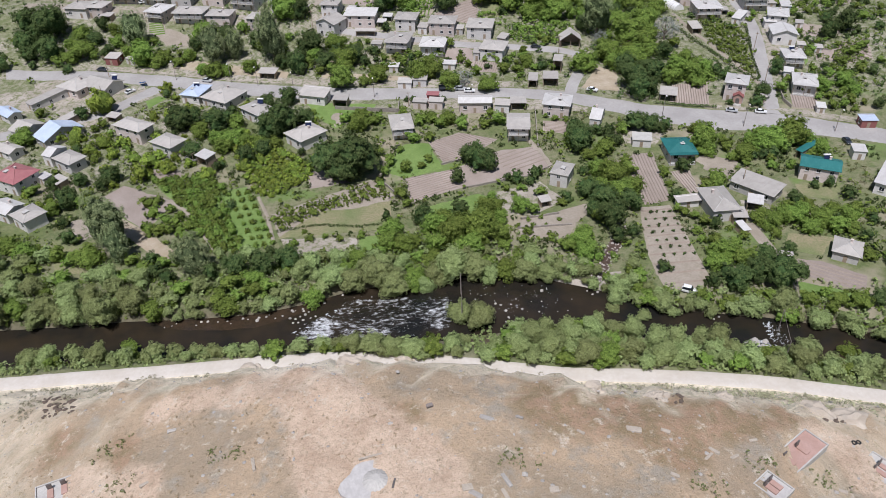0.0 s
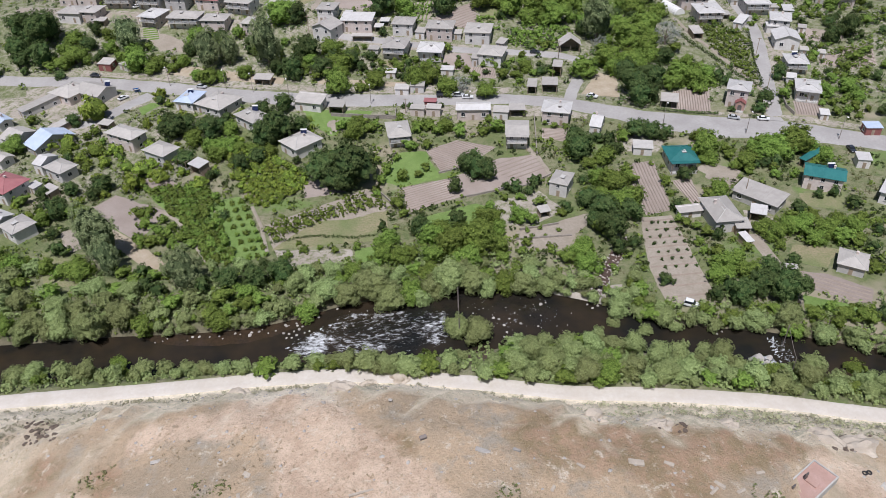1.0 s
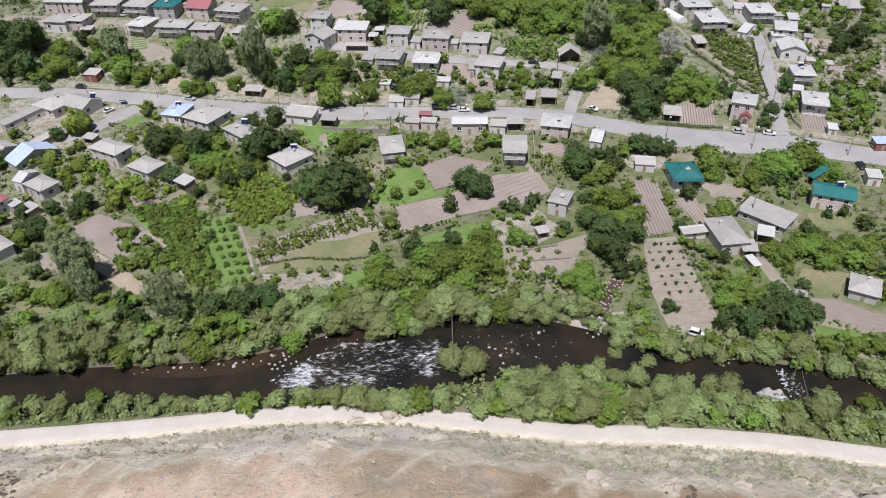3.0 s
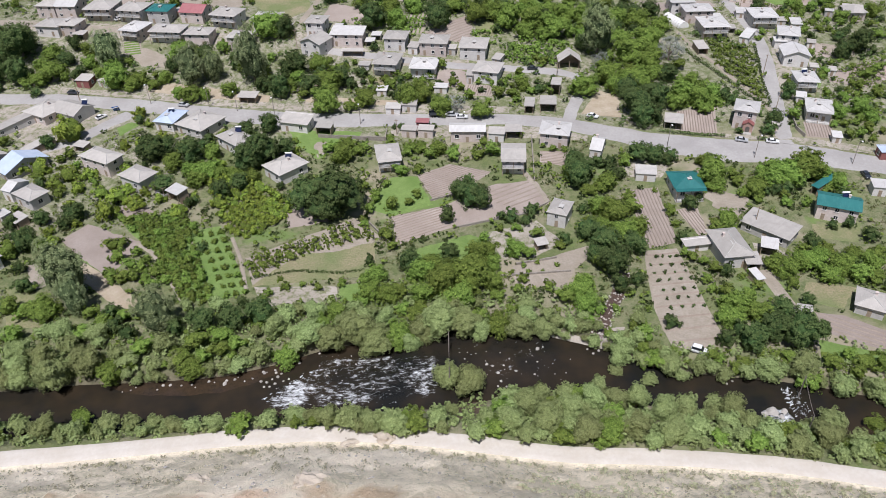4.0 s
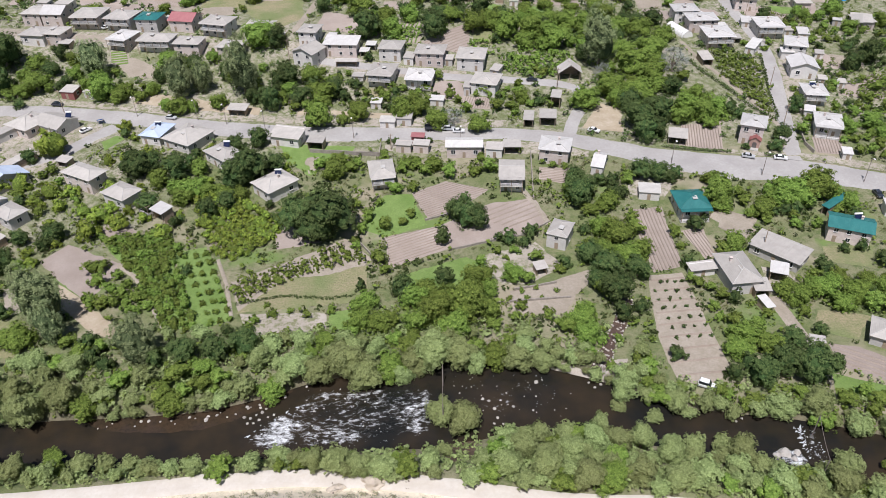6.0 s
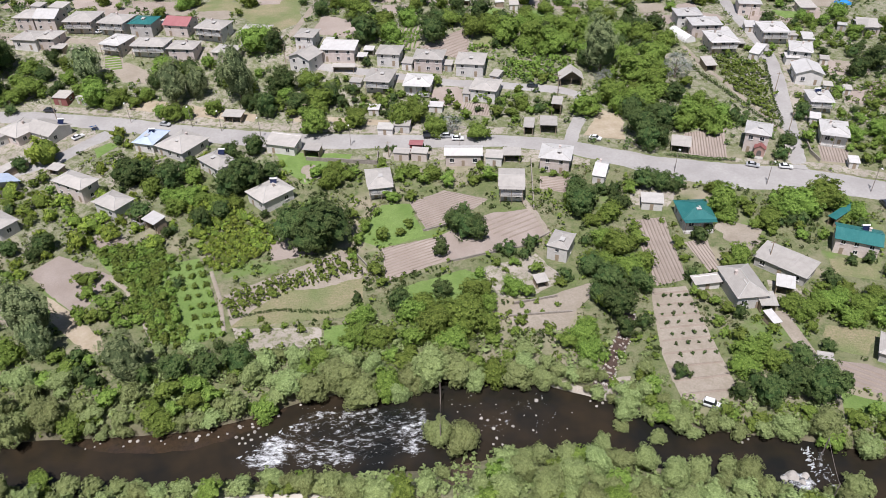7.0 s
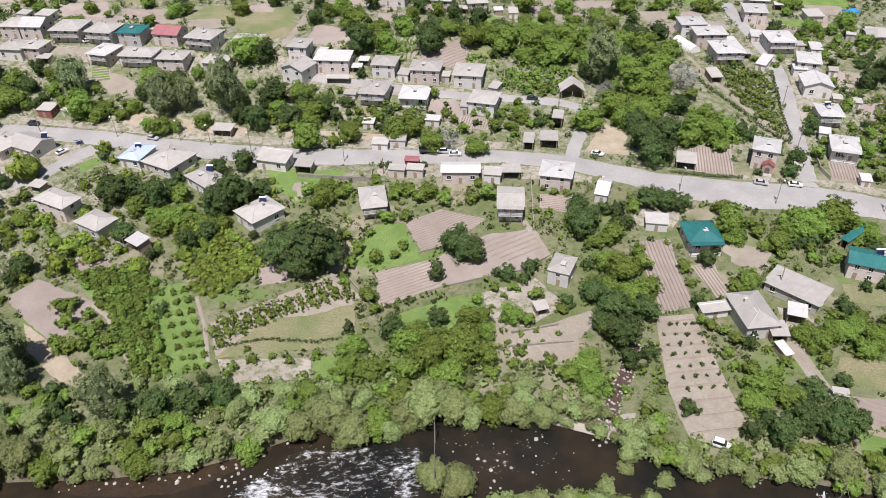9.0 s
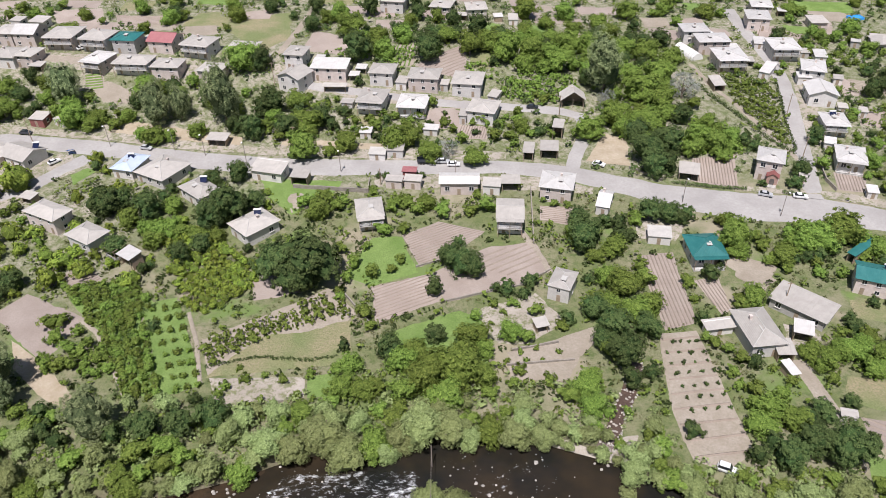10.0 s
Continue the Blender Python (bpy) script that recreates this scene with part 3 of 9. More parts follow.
def crown_mesh(name, mat, seed, leaves, lobes, size, tall=1.0, low=-0.55, core=True, fine=34, full=0.77):
    """A crown of radius 1 about the origin: boughs, each of several sprays, each of many small leaf clumps, round a
    heart with inner shade in its colour.
    """
    r = np.random.RandomState(seed)
    h = r.uniform(low, 0.82, lobes)
    a = np.arange(lobes) * 2.4 + r.uniform(-0.5, 0.5, lobes)
    d = r.uniform(0.35, 0.66, lobes) * np.sqrt(np.maximum(0.1, 1 - h * h))
    bough = np.stack([d * np.cos(a), d * np.sin(a), h * 0.66], 1)
    girth = r.uniform(0.30, 0.46, lobes) * min(1.0, (16 / lobes) ** 0.3)
    bough = np.concatenate([bough, ((0, 0, 0.08),)])
    girth = np.append(girth, 0.6)
    sprays = max(10, leaves // fine)
    pick = r.choice(len(girth), sprays, p=girth ** 2 / (girth ** 2).sum())
    n = unit(r.normal(size=(sprays, 3)) + unit(bough)[pick] * 0.9 + np.array((0, 0, 0.35)))
    spray = bough[pick] + n * (girth[pick] * r.uniform(0.72, 1.02, sprays))[:, None]
    reach = r.uniform(0.10, 0.20, sprays) * min(1.6, (110 / sprays) ** 0.35)
    pick = r.randint(sprays, size=leaves)
    m = unit(r.normal(size=(leaves, 3)) + n[pick] * 1.1)
    p = spray[pick] + m * (reach[pick] * r.uniform(0.45, 1.1, leaves))[:, None]
    norm = np.percentile(np.linalg.norm(p[:, :2], axis=1), 95)
    p /= norm
    p[:, 2] *= tall
    face = unit(m * 0.55 + unit(p) * 0.7 + np.array((0, 0, 0.25)) + r.normal(size=(leaves, 3)) * 0.27)
    side = unit(np.cross(face, r.normal(size=(leaves, 3))))
    other = np.cross(face, side)
    s = (size * r.uniform(0.6, 1.4, leaves))[:, None]
    v = np.stack([p - side * s - other * s * 0.5, p + side * s - other * s * 0.6, p + other * s * 1.1], 1).reshape(-1, 3)
    faces = (np.arange(leaves)[:, None] * 3 + np.arange(3)).tolist()
    if not core:
        return mesh_from(name, v.tolist(), faces, mat)
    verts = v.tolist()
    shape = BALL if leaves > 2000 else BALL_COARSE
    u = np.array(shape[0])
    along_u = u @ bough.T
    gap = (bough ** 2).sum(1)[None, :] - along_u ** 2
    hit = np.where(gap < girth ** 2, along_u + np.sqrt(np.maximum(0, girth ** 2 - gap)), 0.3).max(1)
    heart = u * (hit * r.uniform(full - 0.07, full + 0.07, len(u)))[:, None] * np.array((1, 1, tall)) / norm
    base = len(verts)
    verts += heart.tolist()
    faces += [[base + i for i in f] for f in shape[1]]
    return mesh_from(name, verts, faces, mat, CROWN_SHADE[mat], slots=[0] * leaves + [1] * (len(faces) - leaves))


def trunk_mesh(seed, height=1.0):
    """A tapered trunk with limbs up into the crown; crown radius 1, its middle at height 1.15."""
    r = random.Random(seed)
    bm = bmesh.new()
    bend = (r.uniform(-0.08, 0.08), r.uniform(-0.08, 0.08))
    tube(bm, (0, 0, -0.15), (bend[0], bend[1], 0.55 * height), 0.085, 0.06, 7)
    for i in range(5):
        a = i * 1.257 + r.uniform(-0.4, 0.4)
        e = (bend[0] + 0.5 * math.cos(a), bend[1] + 0.5 * math.sin(a), (1.1 + r.uniform(-0.2, 0.25)) * height)
        tube(bm, (bend[0], bend[1], 0.5 * height), e, 0.045, 0.014, 5)
    tube(bm, (bend[0], bend[1], 0.5 * height), (bend[0] * 2, bend[1] * 2, 1.5 * height), 0.05, 0.012, 5)
    return mesh_of("trunk", bm, BARK)


def tree_kind(name, mat, seeds, leaves, lobes, size, label, tall=0.95, low=-0.55, lift=1.12, high=1.0, core=True, fine=34, full=0.77):
    """Prototype trees of one kind, crown radius 1 m; kept far below the ground's sheet edge until copied."""
    out = []
    for s in seeds:
        root = new(name)
        tagged(root, label, "shrub" if name in ("garden_shrub", "bush", "dark_bush", "bright_shrub") else "tree", "shrubs of the gardens" if name in ("garden_shrub", "bush", "dark_bush", "bright_shrub") else "trees of the valley")
        part("trunk", trunk_mesh(s, high), root)
        part("crown", crown_mesh("crown", mat, s, leaves, lobes, size, tall=tall, low=low, core=core, fine=fine, full=full), root, pose(0, 0, lift * high))
        out.append([root, False])
    return out


WALNUT, FRUIT, WILLOW = "broad dark green walnut tree with a dense crown", "leafy bright green garden tree with a rounded crown", "grey-green riverside willow with a bushy crown"
KINDS = {
    "d": tree_kind("walnut_tree", LEAF_DARK, (11, 12, 13, 14), 4500, 16, 0.038, WALNUT, low=-0.85, lift=0.98, fine=20, full=0.8),
    "f": tree_kind("fruit_tree", LEAF_GREEN, (21, 22, 23, 24, 25), 4200, 13, 0.037, FRUIT, low=-0.9, lift=0.92, fine=20, full=0.81),
    "w": tree_kind("willow_tree", LEAF_WILLOW, (31, 32, 33, 34, 35, 36), 4800, 15, 0.033, WILLOW, low=-0.8, lift=0.95, fine=13, full=0.86),
    "p": tree_kind("poplar_tree", LEAF_GREY, (41, 42), 9000, 30, 0.030, "tall grey-green poplar with a feathery crown", tall=1.7, low=-0.9, lift=1.7),
    "s": tree_kind("silver_tree", LEAF_SILVER, (51,), 4200, 20, 0.026, "pale silvery tree with sparse foliage", tall=1.0, low=-0.7, core=False),
    "b": tree_kind("bush", LEAF_GREEN, (61, 62, 63), 620, 6, 0.085, "small round green garden bush", tall=0.9, low=-0.8, lift=0.72),
    "y": tree_kind("bright_shrub", LEAF_LIME, (64, 65, 66), 800, 7, 0.08, "bright yellow-green leafy garden shrub", tall=0.85, low=-0.8, lift=0.72),
    "k": tree_kind("dark_bush", LEAF_DARK, (71, 72), 700, 6, 0.08, "small dark green bush in bare soil", tall=0.85, low=-0.8, lift=0.72),
}
SMALL_KINDS = {  # young trees of the same kinds
    "d": tree_kind("walnut_tree", LEAF_DARK, (15, 16, 17), 1500, 10, 0.070, WALNUT, low=-0.85, lift=0.98),
    "f": tree_kind("garden_shrub", LEAF_GREEN, (26, 27, 28, 29), 1150, 9, 0.078, "tall leafy bright green garden shrub", low=-0.9, lift=0.92),
    "w": tree_kind("willow_tree", LEAF_WILLOW, (37, 38, 39), 1800, 10, 0.054, WILLOW, low=-0.8, lift=0.95, fine=12, full=0.86),
}
PLANTED = []
planted = random.Random(5)


def grove(kind, places, spread=1.0):
    """Trees of one kind at (x, y, crown radius) in metres, standing on the ground."""
    for x, y, r in places:
        proto = planted.choice(SMALL_KINDS[kind] if r < 2.7 and kind in SMALL_KINDS else KINDS[kind])
        PLANTED.append((x, y, r))
        grow = (1.3 if kind in "by" and r > 1.12 else 1.1) * r * spread * planted.uniform(0.95, 1.08)
        m = Matrix.Translation((x, y, rough_land(x, y) - 0.05)) @ Matrix.Rotation(planted.uniform(0, 6.28), 4, "Z") @ Matrix.Diagonal((grow * planted.uniform(0.86, 1.16), grow * planted.uniform(0.86, 1.16), grow * planted.uniform(0.85, 1.1) * (0.86 if kind == "f" else 1.0), 1))
        if proto[1]:
            copy_thing(proto[0], m @ Matrix.Diagonal((*proto[0].scale, 1)).inverted())
        else:
            proto[0].matrix_basis, proto[1] = m, True


def fill(corners, count, low, high, kinds, seed):
    """More trees of a stretch, where roads, plots and the trees already there leave room."""
    r = random.Random(seed)
    xs, ys = [c[0] for c in corners], [c[1] for c in corners]
    made = 0
    for _ in range(count * 30):
        x, y, g = r.uniform(min(xs), max(xs)), r.uniform(min(ys), max(ys)), r.uniform(low, high)
        if inside(x, y, corners) and not taken(x, y) and all(math.hypot(x - a, y - b) > 0.62 * (g + c) for a, b, c in PLANTED):
            grove(r.choice(kinds), [(x, y, g)])
            made += 1
            if made >= count:
                break


def thicket(name, mat, places, label, category, leaves=110, size=0.2, seed=1):
    """Low plants too many to count, joined into one mesh."""
    base = [crown_mesh("clump", mat, seed + i, int(leaves * 1.4), 6, size * 0.8, tall=0.85, low=-0.8, core=False) for i in range(3)]
    clumps = []
    for me in base:
        v = np.empty(len(me.vertices) * 3)
        me.vertices.foreach_get("co", v)
        clumps.append(v.reshape(-1, 3))
        bpy.data.meshes.remove(me)
    r = np.random.RandomState(seed)
    verts = []
    for x, y, s in places:
        s *= {"vegetable_rows": 1.5}.get(name, 1.22 if category == "plants" else 1.0)
        a = r.uniform(0, 6.28)
        v = clumps[r.randint(3)] @ np.array(((np.cos(a), -np.sin(a), 0), (np.sin(a), np.cos(a), 0), (0, 0, 1)))
        verts.append(v * s * r.uniform(0.85, 1.15) + np.array((x, y, rough_land(x, y) + s * 0.55)))
    verts = np.concatenate(verts)
    k = np.arange(len(verts) // 3)[:, None] * 3
    return tagged(new(name, mesh_from(name, verts.tolist(), (k + np.arange(3)).tolist(), mat)), label, category, kind="stuff")


# ---- houses ----


def roof_mesh(w, d, kind, rise, mat, over=0.55, thick=0.14):
    """A roof over w by d with its eaves at z = 0."""
    bm = bmesh.new()
    x, y = w / 2 + over, d / 2 + over
    low = [(-x, -y, 0), (x, -y, 0), (x, y, 0), (-x, y, 0)]
    if kind == "hip":
        if x >= y:
            ridge = [(-(x - y) - 0.3, 0, rise), (x - y + 0.3, 0, rise)]
            faces = [(0, 1, 5, 4), (1, 2, 5), (2, 3, 4, 5), (3, 0, 4)]
        else:
            ridge = [(0, -(y - x) - 0.3, rise), (0, y - x + 0.3, rise)]
            faces = [(0, 1, 4), (1, 2, 5, 4), (2, 3, 5), (3, 0, 4, 5)]
        verts = low + ridge
    elif kind == "gable":
        verts = low + [(-x, 0, rise), (x, 0, rise)]
        faces = [(0, 1, 5, 4), (2, 3, 4, 5)]
    elif kind == "front":
        verts = low + [(0, -y, rise), (0, y, rise)]
        faces = [(1, 2, 5, 4), (3, 0, 4, 5)]
    else:
        verts = [(-x, -y, 0), (x, -y, 0), (x, y, rise), (-x, y, rise)]
        faces = [(0, 1, 2, 3)]
    top = [bm.verts.new(v) for v in verts]
    fs = [bm.faces.new([top[i] for i in f]) for f in faces]
    bmesh.ops.recalc_face_normals(bm, faces=fs)
    if sum(f.normal.z for f in fs) < 0:
        bmesh.ops.reverse_faces(bm, faces=fs)
    bmesh.ops.solidify(bm, geom=fs, thickness=thick)
    me = bpy.data.meshes.new("roof")
    bm.to_mesh(me)
    bm.free()
    me.materials.append(mat)
    return me


def ridge_mesh(w, d, kind, rise, over, mat):
    """Folded caps along the ridge and hips."""
    x, y = w / 2 + over, d / 2 + over
    if kind == "hip":
        a, b = ((-(x - y) - 0.3, 0, rise), (x - y + 0.3, 0, rise)) if x >= y else ((0, -(y - x) - 0.3, rise), (0, y - x + 0.3, rise))
        ends = [(-x, -y, 0), (-x, y, 0), (x, -y, 0), (x, y, 0)] if x >= y else [(-x, -y, 0), (x, -y, 0), (-x, y, 0), (x, y, 0)]
        lines = [(a, b), (ends[0], a), (ends[1], a), (ends[2], b), (ends[3], b)]
    elif kind == "gable":
        lines = [((-x, 0, rise), (x, 0, rise))]
    else:
        lines = [((0, -y, rise), (0, y, rise))]
    bm = bmesh.new()
    for p, q in lines:
        tube(bm, p, q, 0.1, 0.1, 5)
    return mesh_of("ridge_cap", bm, mat)


def wall_mesh(w, d, h, kind, rise, mat):
    """Walls 0.3 m thick down into the footing, with gable ends where the roof has them."""
    bm = bmesh.new()
    x, y, t = w / 2, d / 2, 0.3
    for b in ((-x, x, -y, -y + t, -1.5, h), (-x, x, y - t, y, -1.5, h), (-x, -x + t, -y + t, y - t, -1.5, h), (x - t, x, -y + t, y - t, -1.5, h)):
        box(bm, *b)
    def prism(points, shift):
        a = [bm.verts.new(p) for p in points]
        b = [bm.verts.new(Vector(p) + Vector(shift)) for p in points]
        bm.faces.new(a)
        bm.faces.new(b[::-1])
        for i in range(len(a)):
            bm.faces.new((a[i], a[i - 1], b[i - 1], b[i]))
    f = 0.93
    if kind == "gable":
        prism([(-x, -y, h), (-x, y, h), (-x, 0, h + rise * f)], (t, 0, 0))
        prism([(x - t, -y, h), (x - t, y, h), (x - t, 0, h + rise * f)], (t, 0, 0))
    elif kind == "front":
        prism([(-x, -y, h), (x, -y, h), (0, -y, h + rise * f)], (0, t, 0))
        prism([(-x, y - t, h), (x, y - t, h), (0, y - t, h + rise * f)], (0, t, 0))
    elif kind == "shed":
        prism([(-x, y - t, h), (x, y - t, h), (x, y - t, h + rise * f), (-x, y - t, h + rise * f)], (0, t, 0))
        prism([(-x, -y, h), (-x, y, h), (-x, y, h + rise * f)], (t, 0, 0))
        prism([(x - t, -y, h), (x - t, y, h), (x - t, y, h + rise * f)], (t, 0, 0))
    return mesh_of("wall", bm, mat)


def window_meshes(w, h):
    bm = bmesh.new()
    for b in ((-w / 2, w / 2, -0.06, 0.05, -0.08, 0.0), (-w / 2, w / 2, -0.06, 0.05, h, h + 0.08), (-w / 2 - 0.08, -w / 2, -0.06, 0.05, -0.08, h + 0.08),
              (w / 2, w / 2 + 0.08, -0.06, 0.05, -0.08, h + 0.08), (-0.035, 0.035, -0.05, 0.04, 0.0, h)):
        box(bm, *b)
    return mesh_of("window", bm, WHITE_PAINT), boxes("pane", GLASS, (-w / 2, w / 2, -0.02, 0.02, 0.0, h)), boxes("sill", CONCRETE, (-w / 2 - 0.15, w / 2 + 0.15, -0.2, 0.0, -0.16, -0.08))


WINDOW, PANE, SILL = window_meshes(1.3, 1.35)
DOOR = boxes("door", TIMBER, (-0.5, 0.5, -0.06, 0.03, 0.0, 2.05), (-0.4, 0.4, -0.08, -0.06, 0.15, 0.9), (-0.4, 0.4, -0.08, -0.06, 1.05, 1.9))
HANDLE = boxes("handle", IRON, (0.34, 0.4, -0.13, -0.08, 0.98, 1.02))
CHIMNEY = boxes("chimney", TUFF, (-0.3, 0.3, -0.3, 0.3, -0.6, 0.9), (-0.38, 0.38, -0.38, 0.38, 0.9, 1.02))
POST = boxes("post", TIMBER, (-0.08, 0.08, -0.08, 0.08, 0.0, 1.0))


def window_at(house, x, y, z, turn, scale=1.0):
    w = part("window", WINDOW, house, pose(x, y, z, 0, 0, turn) @ Matrix.Scale(scale, 4))
    part("pane", PANE, w)
    part("sill", SILL, w)


house_luck = random.Random(9)


def house(x, y, w, d, h, turn, roof="hip", top=None, walls=None, label="", rise=None, veranda=False, storeys=None, name="house", chimney=True, solar=False, open_front=False):
    """A house about (x, y), w along its front and d deep, with eaves h above the ground."""
    z = min(rough_land(x + a, y + b) for a in (-w / 3, 0, w / 3) for b in (-d / 3, 0, d / 3))
    root = thing(name, pose(x, y, z, 0, 0, turn), label, "shed" if name != "house" else "house", "houses of the village" if name == "house" else "")
    top, walls = top or ASBESTOS, walls or PLASTER
    c, s = math.cos(radians(turn)), math.sin(radians(turn))
    occupy([(x + a * c - b * s, y + a * s + b * c) for a, b in ((-w / 2 - 1, -d / 2 - 2), (w / 2 + 1, -d / 2 - 2), (w / 2 + 1, d / 2 + 1), (-w / 2 - 1, d / 2 + 1))])
    if rise is None:
        rise = {"hip": (0.13 if y > 284 else 0.2) * min(w, d), "gable": 0.22 * d, "front": 0.22 * w, "shed": 0.10 * d}[roof]
    storeys = storeys or max(1, round(h / 3.0))
    if open_front:
        bm = bmesh.new()
        a, b, t = w / 2, d / 2, 0.2
        for q in ((-a, a, b - t, b, -1.2, h), (-a, -a + t, -b + 0.6, b - t, -1.2, h), (a - t, a, -b + 0.6, b - t, -1.2, h)):
            box(bm, *q)
        part("wall", mesh_of("wall", bm, walls), root)
        n = max(2, int(w / 3.0) + 1)
        for i in range(n):
            part("post", POST, root, Matrix.Translation((-a + 0.1 + (w - 0.2) * i / (n - 1), -b + 0.15, -0.6)) @ Matrix.Diagonal((1, 1, h + 0.6, 1)))
    else:
        part("wall", wall_mesh(w, d, h, roof, rise, walls), root)
    part("roof", roof_mesh(w, d, roof, rise, top, 0.6 if w > 6 else 0.3), root, pose(0, 0, h + 0.02))
    if roof != "shed" and name == "house":
        part("ridge_cap", ridge_mesh(w, d, roof, rise, 0.6 if w > 6 else 0.3, CAP if top in (ASBESTOS, WHITE_TIN) else top), root, pose(0, 0, h + 0.05), "pale sheet-metal ridge capping")
    if not open_front:
        per = h / storeys
        n = max(1, int(w / 3.4))
        door_at = house_luck.randrange(n) if n > 1 else 0
        for s in range(storeys):
            for i in range(n):
                u = -w / 2 + w * (i + 0.5) / n + house_luck.uniform(-0.25, 0.25)
                if s == 0 and i == door_at:
                    leaf = part("door", DOOR, root, pose(u, -d / 2, 0.05))
                    part("handle", HANDLE, leaf)
                elif per > 2.2:
                    window_at(root, u, -d / 2, s * per + per * 0.36, 0, min(1.0, per / 3.1))
            m = max(1, int(d / 4.5))
            for side in (-1, 1):
                for i in range(m):
                    v = -d / 2 + d * (i + 0.5) / m
                    if per > 2.2 and house_luck.random() < 0.8:
                        window_at(root, side * w / 2, v, s * per + per * 0.36, 90 * side, min(1.0, per / 3.1))
    if veranda:
        depth, level = 1.8, (storeys - 1) * h / storeys + 0.1
        part("balcony", boxes("balcony", CONCRETE, (-w / 2, w / 2, -d / 2 - depth, -d / 2, level - 0.2, level)), root)
        n = max(3, int(w / 2.4))
        for i in range(n):
            u = -w / 2 + 0.15 + (w - 0.3) * i / (n - 1)
            part("post", POST, root, Matrix.Translation((u, -d / 2 - depth + 0.15, -0.8)) @ Matrix.Diagonal((1, 1, h + 0.75, 1)))
        rails = [(-w / 2, w / 2, -d / 2 - depth + 0.1, -d / 2 - depth + 0.18, level + k, level + k + 0.07) for k in (0.35, 0.65, 0.95)]
        part("railing", boxes("railing", WHITE_PAINT, *rails), root)
        part("veranda_roof", boxes("veranda_roof", top, (-w / 2 - 0.4, w / 2 + 0.4, -d / 2 - depth - 0.3, -d / 2 - 0.57, h - 0.12, h - 0.02)), root)
    if roof == "hip" and name == "house" and house_luck.random() < 0.75:
        slope = part("dormer", boxes("dormer", CAP, (-0.55, 0.55, -0.1, 1.5, 0.0, 0.75), (-0.7, 0.7, -0.25, 1.6, 0.75, 0.83)), root, pose(house_luck.uniform(-0.12, 0.12) * w, -d * 0.23, h + rise * 0.42), "small roof dormer")
        part("vent", boxes("vent", BASALT, (-0.38, 0.38, -0.14, -0.1, 0.1, 0.62)), slope)
    if chimney and roof != "shed" and house_luck.random() < 0.5:
        part("chimney", CHIMNEY, root, pose(house_luck.uniform(-0.25, 0.25) * w, house_luck.uniform(0.05, 0.2) * d, h + rise * 0.7))
    if solar:
        rack = part("solar_heater", boxes("solar_heater", PANEL, (-1.0, 1.0, -0.9, 0.9, 0.0, 0.08)), root, pose(solar[0] * w, solar[1] * d, h + rise * 0.75 + 0.25, 35, 0, -turn), "dark solar water heater panel")
        bm = bmesh.new()
        tube(bm, (-1.1, 1.05, 0.2), (1.1, 1.05, 0.2), 0.28, 0.28, 10)
        part("tank", mesh_of("tank", bm, WHITE_PAINT, smooth=False), rack)
    return root


def porch(root, u, front, w=3.2, d=2.2, h=3.0):
    """A gabled stone entrance porch with an arched dark opening before a house's front."""
    base = part("porch", wall_mesh(w, d, h, "front", 1.2, RED_STONE), root, pose(u, front - d / 2, 0), "dark red stone porch with a gable")
    part("porch_roof", roof_mesh(w, d, "front", 1.2, DARK_RED, 0.3), base, pose(0, 0, h + 0.02))
    n = 10
    arch = [(-0.7, 0), (0.7, 0)] + [(0.7 * math.cos(math.pi * i / n), 1.7 + 0.7 * math.sin(math.pi * i / n)) for i in range(n + 1)]
    verts = [(x, y, z) for y in (-d / 2 - 0.05, -d / 2 + 0.05) for x, z in arch]
    k = len(arch)
    part("archway", mesh_from("archway", verts, [tuple(range(k)), tuple(range(2 * k - 1, k - 1, -1))] + [(i, i + k, (i + 1) % k + k, (i + 1) % k) for i in range(k)], BASALT), base, None, "dark arched doorway")
    for i in range(3):
        part("step", boxes("step", CONCRETE, (-1.5, 1.5, -d / 2 - 0.35 * (i + 1), -d / 2 - 0.35 * i, -0.4, 0.32 - 0.16 * i)), base)


def timber_frame(x, y, w, d, h, turn):
    """An unfinished shed: posts and bare rafters over a low block wall."""
    root = thing("unfinished_shed", pose(x, y, rough_land(x, y), 0, 0, turn), "unfinished timber shed frame with bare rafters", "shed")
    part("wall", boxes("wall", BLOCK, (-w / 2, w / 2, -d / 2, -d / 2 + 0.2, -1.0, 1.1), (-w / 2, -w / 2 + 0.2, -d / 2 + 0.2, d / 2, -1.0, 1.1), (w / 2 - 0.2, w / 2, -d / 2 + 0.2, d / 2, -1.0, 1.1)), root)
    for a in (-w / 2 + 0.1, w / 2 - 0.1):
        for b in (-d / 2 + 0.1, d / 2 - 0.1):
            part("post", POST, root, Matrix.Translation((a, b, 0)) @ Matrix.Diagonal((1, 1, h, 1)))
    for b in (-d / 2 + 0.1, d / 2 - 0.1):
        part("beam", boxes("beam", TIMBER, (-w / 2, w / 2, b - 0.08, b + 0.08, h, h + 0.18)), root)
    n = 6
    for i in range(n):
        u = -w / 2 + 0.1 + (w - 0.2) * i / (n - 1)
        part("rafter", boxes("rafter", TIMBER, (u - 0.07, u + 0.07, -d / 2 - 0.3, d / 2 + 0.3, h + 0.18, h + 0.34)), root)
    return root


# ---- river and small things ----


